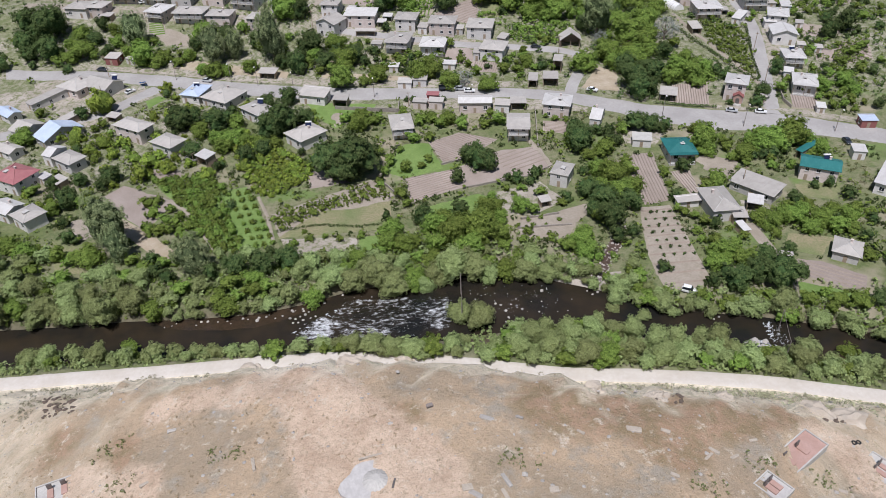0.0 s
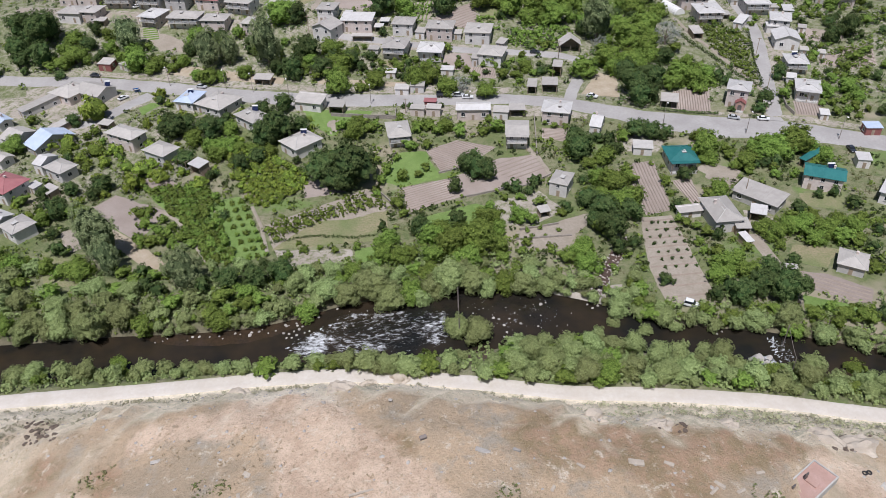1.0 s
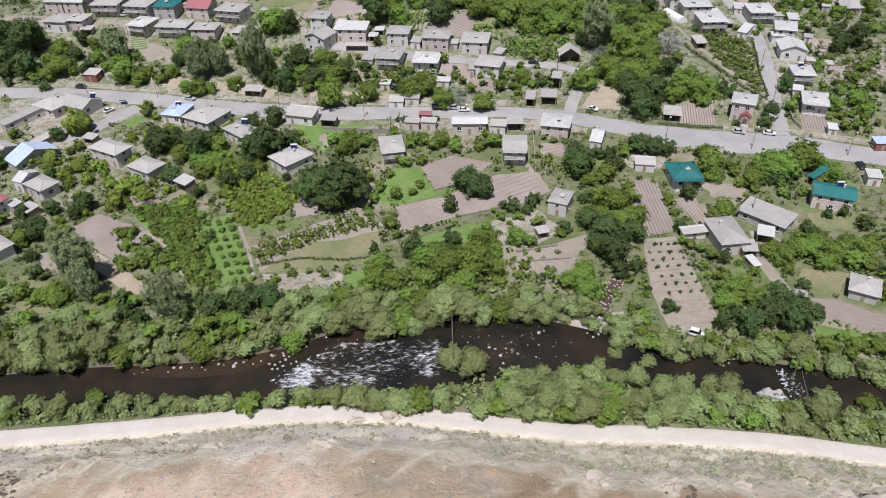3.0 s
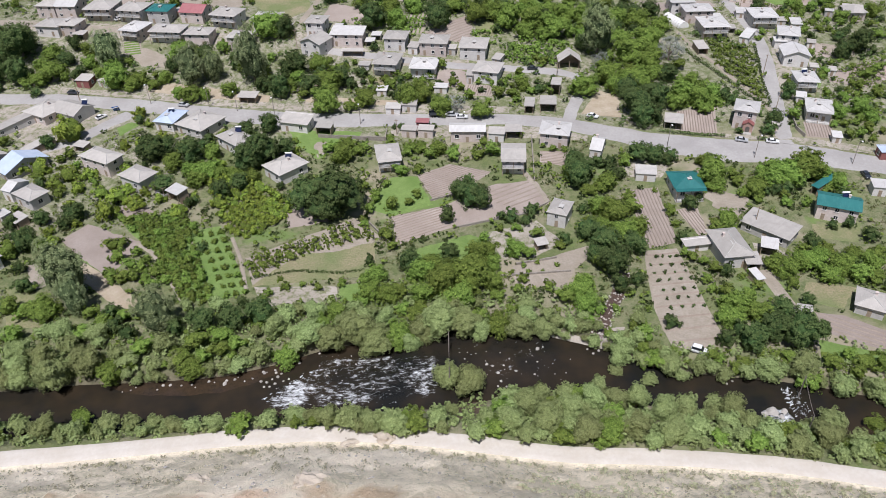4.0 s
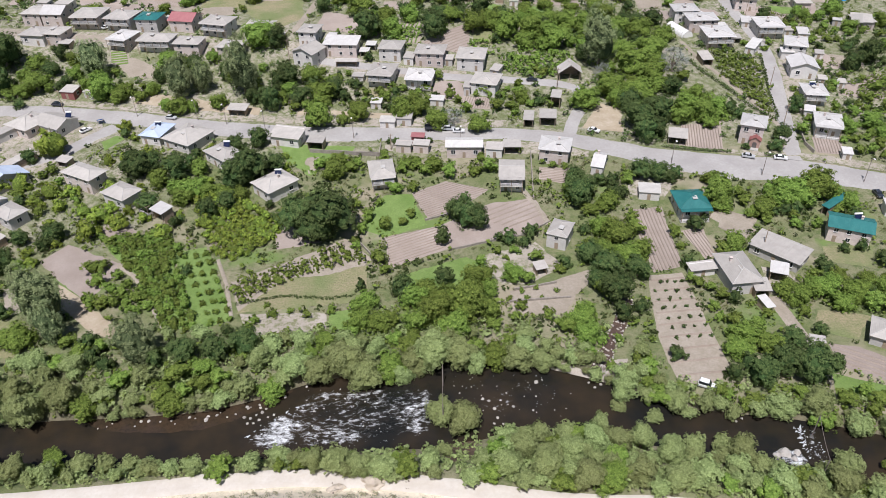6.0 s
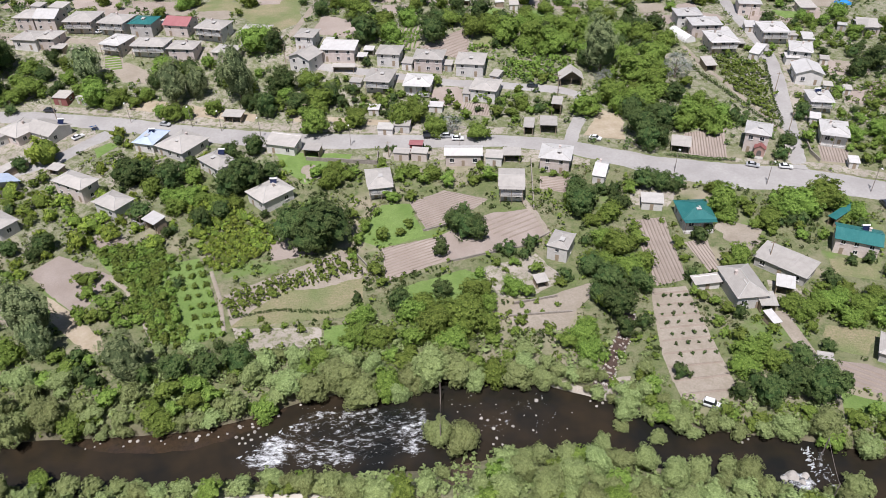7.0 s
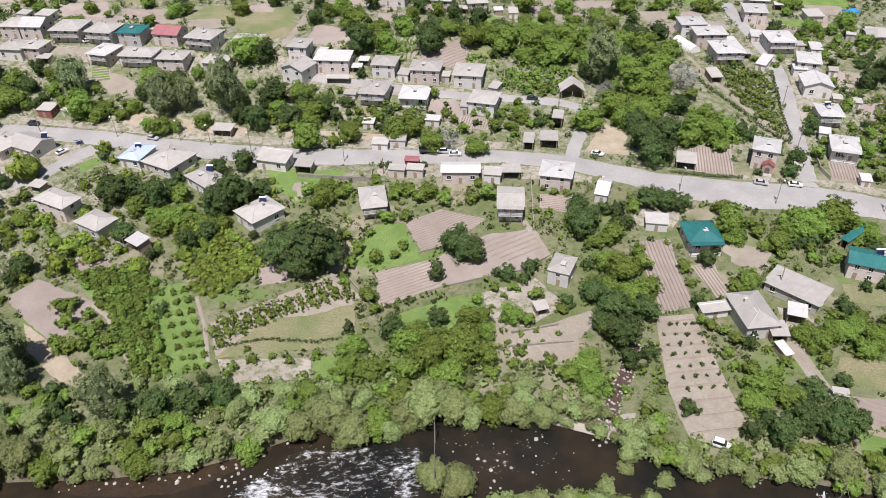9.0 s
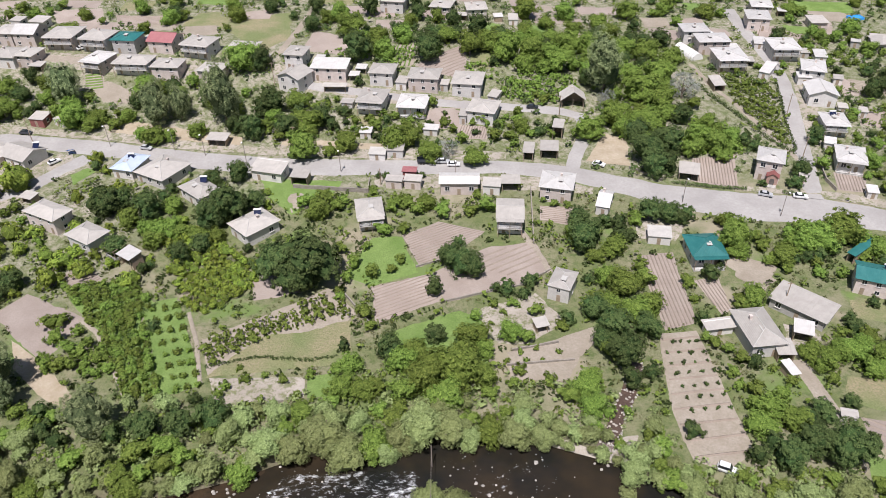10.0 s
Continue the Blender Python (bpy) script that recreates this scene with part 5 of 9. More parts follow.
# ---- roads and lanes ----
strip("road", [(-176.4, 287.7), (-162.6, 285.7), (-140.8, 284.6), (-107.3, 279.3), (-74.3, 272), (-46.8, 267.4), (-12, 264.7), (28.4, 262.6), (48, 258.9), (62.8, 252.8), (75.3, 247.8), (98.8, 242.7), (120.2, 239.1), (146.8, 228.8), (157.6, 224.4)],
      [(-172.4, 278.7), (-159.2, 277.4), (-137.9, 276.4), (-104.6, 269.6), (-72, 260.9), (-45.2, 255.7), (-11.7, 254.8), (27.7, 254.2), (46.6, 249.6), (60.8, 242.4), (72.4, 235.4), (94, 227.1), (114.9, 225.2), (141.8, 218.3), (152.4, 214.2)], ASPHALT, "worn pale asphalt main road through the village", "road", 0.14)
ribbon("side_street", [(118.5, 237.5), (120.4, 245.1), (123.6, 258), (128, 277.4), (131.9, 295.5), (135, 311.3), (136.5, 325.6), (136.5, 339.8), (135.9, 359.1), (136.7, 379.5)], 6, ASPHALT, "worn asphalt side street climbing between houses", "road", 0.18)
ribbon("village_lane", [(48.1, 253.2), (51.1, 263.8), (56.9, 277.1), (56.2, 286.6), (49.1, 290), (30.9, 293), (9.2, 295.7), (-8.4, 299.6), (-26.4, 303.9), (-44.7, 308.2)], 5, ASPHALT, "pale asphalt lane between village houses", "lane", 0.18)
ribbon("footpath", [(104.9, 324.8), (107.5, 304.9), (113.2, 287), (118.5, 273.1), (121.8, 258.1)], 2.2, DIRT, "narrow sandy path beside a hedge", "path", 0.16)
ribbon("yard_lane", [(-109.6, 269.1), (-116.3, 261.6), (-122.2, 253), (-129.9, 247.7), (-140.1, 242.3), (-153.2, 237.9), (-170, 231)], 6.2, ASPHALT, "worn pale lane down to the lower houses", "lane", 0.24)
ribbon("upper_street", [(-185.1, 334.6), (-160.7, 330), (-137.2, 326), (-116.6, 322.9)], 6, DIRT, "pale dusty street between two rows of houses", "lane", 0.16)
ribbon("field_path", [(-57.5, 195.3), (-52.8, 184.6), (-48.3, 170.1)], 1.2, DIRT, "narrow trodden path between garden plots", "path", 0.16)
ribbon("plot_path", [(-84.5, 193.9), (-78, 188.3), (-71.1, 178), (-64.4, 167.5)], 1.6, DIRT, "narrow trodden path between garden plots", "path", 0.16)
ribbon("top_lane", [(-53.6, 325.3), (-49.7, 345.3), (-45.7, 369.9)], 3, DIRT, "dusty lane between upper gardens", "lane", 0.16)
ribbon("garden_path", [(29.8, 226.1), (33.2, 216.8), (35.9, 208)], 2, DIRT, "dirt path to a garden house", "path", 0.16)
ribbon("river_path", [(59.3, 179.7), (57, 161.4), (57.1, 151.3), (61.8, 146.4)], 2.5, DIRT, "sandy path beside a terraced plot", "path", 0.17)
ribbon("yard_drive", [(84.9, 211.5), (89.1, 205.7), (92.5, 201.1)], 6, DIRT, "pale dusty yard between houses", "yard", 0.17)
ribbon("lower_drive", [(88.2, 173.6), (89.1, 164.4), (90, 155.9)], 4, DIRT, "dusty drive down past a garden", "lane", 0.17)

# ---- fields, gardens and lawns ----
patch("tilled_field", [(-11.7, 204), (3.7, 208.6), (7, 197.9), (-9.8, 189.4)], SOIL, "bare tilled pinkish-brown soil with long furrows", "field", 0.12, 1.2, 26.8, 0.18)
patch("open_field", [(7.5, 196.8), (4.4, 208.9), (19, 218.6), (33, 221), (36.2, 210.3), (28.3, 203.3)], SOIL, "smooth raked pinkish-brown soil field", "field", 0.13)
patch("tilled_field", [(14, 211.5), (19.5, 217.6), (32.4, 220), (35.2, 211.2), (26, 206)], SOIL, "bare tilled pinkish-brown soil with long furrows", "field", 0.16, 1.9, 29.2, 0.14)
patch("tilled_field", [(-4.4, 225.2), (6.5, 231), (19.5, 225.9), (10.9, 217.2), (1, 211.3)], SOIL, "bare tilled pinkish-brown soil with long furrows", "field", 0.12, 1.0, 25.9, 0.18)
patch("bare_field", [(-107.6, 196.5), (-102.4, 204.2), (-83.8, 194.4), (-84.6, 190.7), (-85.8, 183.5), (-88, 178.8), (-94.6, 184.4)], SOIL, "bare pinkish soil plot with a trodden crust", "field", 0.12)
patch("sandy_clearing", [(-98.6, 186.6), (-88, 178.8), (-76.1, 167.9), (-76.8, 164.3), (-84.2, 168.3), (-93.2, 176.6)], SAND, "sandy eroded orange clearing beside tall trees", "clearing", 0.15)
patch("tilled_strip", [(60.9, 214), (70.3, 215.1), (69.2, 186.9), (60.5, 184.7)], SOIL, "long tilled strip with lengthwise furrows", "field", 0.12, 1.0, -89.0, 0.18)
patch("tilled_strip", [(73, 203.5), (79.6, 204.7), (79.3, 191.8), (76, 189.8)], SOIL, "small tilled strip with lengthwise furrows", "field", 0.12, 0.9, -82.4, 0.18)
patch("terraced_plot", [(59, 183.5), (68.2, 184.3), (69.7, 148.5), (62.3, 143.6), (56.6, 146.6), (55.8, 159.4)], DIRT, "pale bare plot planted with rows of small bushes", "field", 0.12, 4.2, 6.0, 0.3, SOIL_FURROW_SHADE)
patch("tilled_field", [(94.8, 156.6), (101.3, 155.1), (110.1, 148.3), (106.9, 141.9), (94.5, 149.1)], SOIL, "bare tilled pinkish-brown soil with long furrows", "field", 0.12, 1.6, -32.6, 0.18)
patch("lawn", [(-5.5, 186.3), (11.2, 193.8), (17.7, 189.2), (17.4, 169.6), (-3, 175.1)], GRASS, "bright green unmown grass", "lawn", 0.12)
patch("lawn", [(-93.3, 205.5), (-78.3, 209.2), (-66.3, 198.5), (-69, 193.2), (-56.1, 167.1), (-64.9, 167.5), (-78.6, 188.8)], GRASS, "green orchard grass under rows of bushes", "lawn", 0.11)
patch("lawn", [(-70.8, 198.7), (-61.8, 201.7), (-48, 170.1), (-55.9, 166.5)], GRASS, "light green mown orchard grass", "lawn", 0.12)
patch("vegetable_beds", [(-51.7, 185.1), (-22.6, 203.6), (-14.8, 193.9), (-18.9, 187.7), (-31, 184.2), (-47.5, 173.5)], DIRT, "sandy garden beds with leafy rows", "garden", 0.12)
patch("meadow", [(-47.5, 173.3), (-37.5, 186), (-15.9, 190.7), (-14.7, 180), (-18, 175.8), (-47.3, 172.4)], MEADOW, "rough dry meadow with brown grass", "meadow", 0.16)
patch("tilled_field", [(88.3, 260.6), (102.6, 263), (97.6, 243.8), (84.3, 248.4)], SOIL, "bare tilled pinkish-brown soil with long furrows", "field", 0.12, 0.9, -102.1, 0.18)
patch("tilled_field", [(129.7, 251.2), (138.5, 247.8), (134.5, 240.2), (127.3, 241.9)], SOIL, "bare tilled pinkish-brown soil with long furrows", "field", 0.12, 0.9, -103.3, 0.18)
patch("tilled_field", [(-1.3, 317.2), (18.7, 334.1), (16.8, 309.4), (3.3, 313.6)], SOIL, "bare tilled pinkish-brown soil with long furrows", "field", 0.12, 1.6, 35.4, 0.18)
patch("bare_field", [(-42.5, 347.1), (-28.3, 338.3), (-32.1, 325.2), (-45.3, 328.2)], SOIL, "bare pinkish soil plot with a trodden crust", "field", 0.12)
patch("bare_field", [(-85.6, 356.4), (-55.1, 367.2), (-51.2, 339.6), (-60.6, 327.6), (-71.9, 340.8)], MEADOW, "dry tan grass behind houses", "field", 0.12)
patch("bare_field", [(-149.6, 359.1), (-123.6, 360), (-122.4, 352.6), (-144.1, 350.9)], SOIL, "bare reddish soil behind houses", "field", 0.12)
patch("terrace_garden", [(21.9, 178.4), (43.7, 186.5), (47, 185.8), (38.9, 176.2), (34.9, 168.9), (22.1, 169)], DIRT, "terraced sandy garden plot with low walls", "garden", 0.12)
patch("bare_field", [(-44.3, 209.4), (-39.2, 210), (-29.1, 202.5), (-41.9, 199.1)], SOIL, "bare pinkish soil plot with a trodden crust", "field", 0.12)
patch("tilled_field", [(-96.8, 211.1), (-90.3, 215.1), (-84.2, 209.2), (-91.1, 204)], SOIL, "small tilled bed beside an orchard", "field", 0.12, 0.9, 38.3, 0.18)
patch("lawn", [(-50.2, 255.6), (-23.3, 252.4), (-25.8, 246.1), (-37, 235.7), (-45.8, 245.6)], GRASS, "patchy green lawn with a worn brown spot", "lawn", 0.12)
patch("bare_patch", [(-41, 245.4), (-34.5, 247.6), (-32.7, 238.8), (-37.2, 237)], DIRT, "worn brown spot in a lawn", "ground patch", 0.18)
patch("tilled_field", [(36.5, 237.5), (46.2, 236.3), (43.5, 227.9), (35.7, 230.9)], SOIL, "bare tilled pinkish-brown soil with long furrows", "field", 0.12, 0.9, -14.0, 0.18)
patch("lawn", [(-12.8, 224.3), (-4.4, 224.5), (0.3, 209.1), (-11.7, 204), (-19, 208.2)], GRASS, "green garden lawn with small fruit trees", "lawn", 0.12)
patch("lawn", [(91.7, 147.1), (103.1, 142.1), (103.4, 137.7), (89.6, 140.8)], GRASS, "bright green grass beside a field", "lawn", 0.12)
patch("lawn", [(97.3, 168.6), (109.1, 165.8), (102.4, 157.5), (94.1, 161)], MEADOW, "patchy green yard grass", "lawn", 0.12)
patch("lawn", [(-111.7, 259.9), (-107.2, 263.5), (-104.1, 261), (-108.8, 253.8)], GRASS, "small bright green lawn", "lawn", 0.12)
patch("bare_patch", [(62.1, 276.9), (69.7, 272.8), (67.5, 257.1), (54.2, 260.5)], SAND, "bare orange sandy bank beside the road", "bank", 0.2)
patch("bare_patch", [(-120.4, 308.5), (-115.7, 312.5), (-105.2, 306.2), (-104.7, 299.2), (-114, 300.6)], DIRT, "pale rubble yard among trees", "yard", 0.12)
patch("bare_field", [(156.2, 311), (163.4, 301.3), (162.3, 293.6), (150.5, 296.9)], SOIL, "bare soil garden plot", "field", 0.12)
patch("bare_field", [(149.8, 354.7), (163, 352.4), (160.4, 339.4), (151.9, 349.8)], SOIL, "bare soil garden plot", "field", 0.12)
patch("bare_bank", [(-45.6, 274.6), (-8, 270.9), (28.8, 267), (28.4, 262.6), (-12, 264.7), (-46.8, 267.8)], YARD, "bare sandy verge above the road", "verge", 0.2)
patch("bare_yard", [(109.6, 194.5), (124.5, 195.2), (118.7, 184.6), (108.1, 187.2)], MEADOW, "dry grassy yard below a house", "yard", 0.12)
patch("bare_patch", [(87.9, 212.8), (96.6, 208.1), (89.9, 198.3), (84, 204.5)], DIRT, "pale dusty yard", "yard", 0.2)
patch("dusty_yard", [(-160.1, 275.2), (-152.5, 278.8), (-124.7, 269), (-116, 272.9), (-110.5, 261.6), (-118.8, 253.5), (-126.3, 241.9), (-134.6, 242.3), (-146.5, 257.2), (-151.3, 253.3)], YARD, "dusty rubble-strewn yard among low houses", "yard", 0.13)
patch("dusty_yard", [(-174.6, 267.4), (-158.5, 271), (-147.4, 259.3), (-154.8, 251.4), (-165.8, 248)], YARD, "dry grassy slope beside a village lane", "yard", 0.11)
patch("verge", [(-146.5, 288.5), (-108.5, 283.9), (-75.2, 277.1), (-47.4, 272.2), (-46.8, 267.8), (-74.3, 272.4), (-107.3, 279.3), (-140.8, 284.6)], YARD, "bare dusty verge above the road", "verge", 0.2)
patch("verge", [(-13.6, 254.9), (8, 254.9), (37.3, 252.3), (53.9, 246.3), (53.3, 242.8), (32.6, 245.3), (-13.4, 249.7)], YARD, "bare dusty verge below the road", "verge", 0.13)
patch("verge", [(99.5, 245.1), (112.1, 242.7), (128.3, 240.5), (148.7, 232.6), (146.8, 228.8), (120.1, 238.8), (98.8, 242.7)], YARD, "bare dusty verge above the road", "verge", 0.2)
patch("village_yard", [(-55, 320.2), (-36, 313.8), (-22, 306.2), (0.4, 300.8), (15.9, 299), (15.7, 293.9), (-12.8, 296.2), (-30.8, 302), (-53.8, 309.2)], YARD, "dusty yards between village houses", "yard", 0.11)
patch("village_yard", [(-182.1, 337.7), (-113.2, 326.6), (-69.8, 316.9), (-73, 310.6), (-117.4, 318), (-176.1, 324.5)], YARD, "dusty yards between village houses", "yard", 0.11)
patch("village_yard", [(142, 322.3), (146.9, 310.5), (139.9, 292.5), (137.9, 275.1), (129.4, 263.6), (132.5, 286.8)], YARD, "dusty yards beside the side street", "yard", 0.11)
patch("rubble_yard", [(63.2, 230.9), (78.5, 230.1), (76.4, 225.4), (72.3, 219.4), (62.1, 221.4)], YARD, "rubble-strewn yard beside a house", "yard", 0.14)
patch("house_yard", [(89.7, 186), (97.4, 181.8), (89.3, 166.6), (85.9, 171.3)], YARD, "dusty yard beside a grey house", "yard", 0.14)
patch("house_yard", [(14.4, 193.4), (31.2, 199.6), (37.7, 188.3), (27.5, 181.1), (19.9, 181.4)], YARD, "sandy kitchen garden with scattered bushes", "yard", 0.14)
patch("bare_field", [(154.5, 286.5), (161, 284.6), (156.5, 275.7), (149.6, 278.3)], SOIL, "bare soil garden plot", "field", 0.12)
patch("bare_field", [(139.9, 359.5), (151.7, 360.1), (148.7, 348), (140.4, 347.3)], SOIL, "bare soil garden plot", "field", 0.12)
patch("tilled_field", [(164, 290), (176.2, 291.8), (172.2, 277.2), (161.4, 274), (159, 281.6)], SOIL, "terraced garden plot with planted rows", "field", 0.12, 2.2, -57.8, 0.35)
patch("lawn", [(140.3, 278.7), (146.8, 277.6), (144.8, 274), (139.7, 274.3)], GRASS, "small green lawn behind a house", "lawn", 0.12)
patch("garden_bed", [(-9.2, 331), (0, 333), (-2.5, 316.1), (-11, 316.9)], DIRT, "kitchen garden bed with green rows", "garden", 0.13, 1.6, 80, 0.3, GRASS)
patch("grassy_bed", [(20.3, 329.4), (28.5, 329.7), (26.8, 316.6), (18.7, 315.9)], MEADOW, "patchy garden bed gone to grass", "garden", 0.13)
patch("bare_field", [(-30.4, 334.5), (-20.5, 335.6), (-21.9, 322.7), (-31.9, 324.6)], SOIL, "bare pinkish soil plot with a trodden crust", "field", 0.13)
patch("grass_plot", [(-23.1, 289.8), (-13.7, 289), (-14.3, 283.2), (-23.6, 283.6)], MEADOW, "small mown grass plot below a house", "garden", 0.13)
patch("bare_yard", [(3.3, 293.8), (14.7, 292.7), (14.3, 280.5), (1.7, 281.7)], SOIL, "bare reddish soil yard beside a house", "yard", 0.13)
patch("tilled_field", [(13.8, 283.2), (23.1, 281.9), (23, 274.5), (13.2, 275.7)], SOIL, "small furrowed soil plot between gardens", "field", 0.14, 0.9, 75, 0.2)
patch("bare_field", [(-159.3, 374.8), (-139.1, 376.8), (-130.6, 359.1), (-152.4, 360.5)], SOIL, "bare soil garden behind village houses", "field", 0.13)
patch("long_garden", [(-130, 367.9), (-100, 365.4), (-100, 354.2), (-125, 356.4)], SOIL, "long bare soil garden behind village houses", "field", 0.13, 1.4, 5, 0.15)
patch("long_garden", [(-98, 365.2), (-74.8, 363.2), (-75, 352.4), (-98, 354)], MEADOW, "long grassy garden behind village houses", "field", 0.13)
patch("terrace_bed", [(-125, 315.3), (-118.6, 316.8), (-115.2, 307.3), (-122.9, 308.3)], DIRT, "terraced bed with green rows below houses", "garden", 0.13, 1.5, 8, 0.4, GRASS)
patch("bare_field", [(159, 309.1), (170.7, 303.9), (166.5, 295.3), (156, 300.1)], DIRT, "dry garden plot with faint rows", "field", 0.13, 1.3, -25, 0.15)
patch("green_field", [(166.7, 387.6), (192.1, 384.1), (189.9, 370.8), (163.9, 376.9)], GRASS, "green planted field with straight rows", "field", 0.13, 1.8, -8, 0.4)
patch("bare_field", [(168.1, 362.6), (175.1, 362.1), (170.8, 349.2), (163.3, 350.9)], SOIL, "bare soil garden plot", "field", 0.13)
patch("garden_plot", [(-46.6, 172.2), (-25, 172), (-24.2, 165.6), (-43.8, 163.6)], YARD, "sandy garden plot with scattered low bushes", "garden", 0.13)
patch("bright_lawn", [(-24.2, 172), (-17, 173.2), (-16.3, 165.4), (-23.5, 165.6)], GRASS, "small bright green grass plot", "garden", 0.13)
patch("rough_grass", [(-113.7, 175.3), (-103.5, 172.5), (-94.2, 157.3), (-106.5, 159.8)], MEADOW, "rough light green grass beside riverside trees", "garden", 0.13)
patch("small_field", [(-111.9, 184.8), (-101.9, 186.9), (-97.3, 179.3), (-106.4, 172.6)], DIRT, "bare trodden plot beside a track", "field", 0.14, 1.2, 50, 0.12)
patch("dirt_bank", [(-108, 283.4), (-60, 274), (-60, 279), (-104, 290.5)], SAND, "bare orange earth bank above the road", "bank", 0.16)
patch("dirt_bank", [(-46, 271.5), (-5, 268), (-5, 272.5), (-46, 277.5)], SAND, "bare orange earth bank above the road", "bank", 0.16)
plot_luck = random.Random(71)
for x in range(-185, 190, 19):
    for y in (352, 366, 381, 397):
        a, b = x + plot_luck.uniform(-5, 5), y + plot_luck.uniform(-3, 3)
        if taken(a, b) or plot_luck.random() < 0.35:
            continue
        u, v, lean = plot_luck.uniform(5, 9), plot_luck.uniform(3.5, 6), plot_luck.uniform(-2, 2)
        surface = plot_luck.choice((SOIL, SOIL, MEADOW, GRASS, DIRT))
        patch("garden_plot", [(a - u, b - v + lean), (a + u, b - v - lean), (a + u, b + v - lean), (a - u, b + v + lean)], surface, {SOIL: "bare soil garden plot on the upper slope", MEADOW: "rough dry grass plot on the upper slope", GRASS: "green planted plot on the upper slope", DIRT: "pale dry garden plot on the upper slope"}[surface], "garden", 0.13)
patch("muddy_hollow", [(4.4, 131.2), (6.6, 132.9), (11, 133.6), (10.4, 126.9), (7, 124), (4.4, 125.4)], BROOK, "brown muddy hollow among willows beside the track", "mud", 0.15)
patch("gravel_bar", [(6.3, 133), (9.3, 136), (11.7, 134.7), (11, 133.2), (8.2, 131.9)], GRAVEL, "stony gravel bar among willows", "gravel bar", 0.2)
patch("gravel_bar", [(28.8, 153.3), (32.6, 153.2), (37.6, 150.2), (38.5, 147.2), (34.7, 148.2), (30.3, 150.7)], GRAVEL, "stony gravel bar at the mouth of a brook", "gravel bar", 0.12)
patch("gravel_bar", [(41.3, 152.3), (46.8, 153.3), (44.9, 148.5), (42.4, 146.8), (39.5, 147)], GRAVEL, "stony gravel bar at the mouth of a brook", "gravel bar", 0.12)

# ---- houses and sheds ----
house(-163.1, 342.8, 7.9, 9.7, 5.21, -7.3, "hip", walls=TUFF, top=ASBESTOS, label="two-storey village house with a grey hipped sheet roof")
house(-154.2, 341.9, 8.8, 10.1, 5.21, -6.9, "gable", walls=TUFF, top=WHITE_TIN, label="two-storey pink stone house with a pale gabled roof")
house(-138.9, 338.7, 11.4, 10.6, 5.39, -5.6, "hip", walls=TUFF, top=ASBESTOS, veranda=True, label="two-storey village house with a grey hipped sheet roof")
house(-124.3, 335.4, 10.7, 8.9, 5.39, -12.6, "hip", walls=PLASTER, top=ASBESTOS, veranda=True, label="two-storey village house with a grey hipped sheet roof")
house(-112.6, 332.9, 9, 8.5, 5.39, -7.9, "hip", walls=BLOCK, top=TEAL_TIN, label="two-storey stone house with a teal hipped roof")
house(-98.2, 333, 9.9, 9.3, 4.5, -12.3, "gable", walls=TUFF, top=RED_TIN, label="village house with a red sheet roof")
house(-83.5, 328.5, 11.1, 8.2, 5.39, -16.3, "hip", walls=PLASTER, top=ASBESTOS, veranda=True, label="two-storey village house with a grey hipped sheet roof")
house(-66.3, 324.5, 10.4, 8.2, 5.21, -10.1, "hip", walls=PLASTER, top=ASBESTOS, label="two-storey village house with a grey hipped sheet roof")
house(-156.2, 325.6, 9.8, 9.4, 4.19, -10.4, "hip", walls=PLASTER, top=ASBESTOS, label="low village house with a grey hipped sheet roof")
house(-148, 324.9, 7.3, 8.4, 4.65, -10.1, "hip", walls=TUFF, top=ASBESTOS, label="two-storey village house with a grey hipped sheet roof")
house(-143.3, 319.6, 4.9, 3.8, 2.6, -9.1, "shed", walls=TIMBER, top=ASBESTOS, name='shed', open_front=True, label="open-fronted timber shed with a sheet roof on posts")
house(-120, 321, 8.3, 9, 4.65, -17.7, "hip", walls=TUFF, top=WHITE_TIN, veranda=True, label="two-storey house with a white hipped roof and veranda")
house(-106, 318.5, 13.1, 7, 4.84, -7.9, "hip", walls=PLASTER, top=ASBESTOS, veranda=True, label="two-storey village house with a grey hipped sheet roof")
house(-92.9, 315.6, 10.1, 8, 5.02, -7.4, "hip", walls=TUFF, top=ASBESTOS, label="two-storey village house with a grey hipped sheet roof")
house(-75.9, 312.7, 8.7, 7.4, 4.84, -12.2, "hip", walls=TUFF, top=ASBESTOS, label="two-storey village house with a grey hipped sheet roof")
house(-132.2, 290, 5.3, 5, 3, -11.4, "shed", walls=DARK_RED, top=ASBESTOS, name='shed', label="small roadside building with dark red walls")
house(-124.6, 289.1, 3.9, 3.2, 2.6, -26.8, "shed", walls=PLASTER, top=ASBESTOS, name='shed', label="small grey garden shed with a sloping sheet roof")
house(-45.6, 320, 7, 8.4, 5.77, -11.2, "hip", walls=PLASTER, top=ASBESTOS, label="two-storey village house with a grey hipped sheet roof")
house(-44.9, 307.1, 8.9, 8.7, 5.77, -28.1, "front", walls=PLASTER, top=ASBESTOS, label="tall plastered house with a gabled roof")
house(-32.5, 312.8, 12.7, 7.6, 5.02, -7.3, "shed", walls=TUFF, top=WHITE_TIN, label="two-storey stone house with a pale lean-to roof")
house(-30.4, 303.7, 7.7, 2, 2.6, -4.7, "shed", walls=TIMBER, top=ASBESTOS, name='shed', open_front=True, label="open-fronted timber shed with a sheet roof on posts")
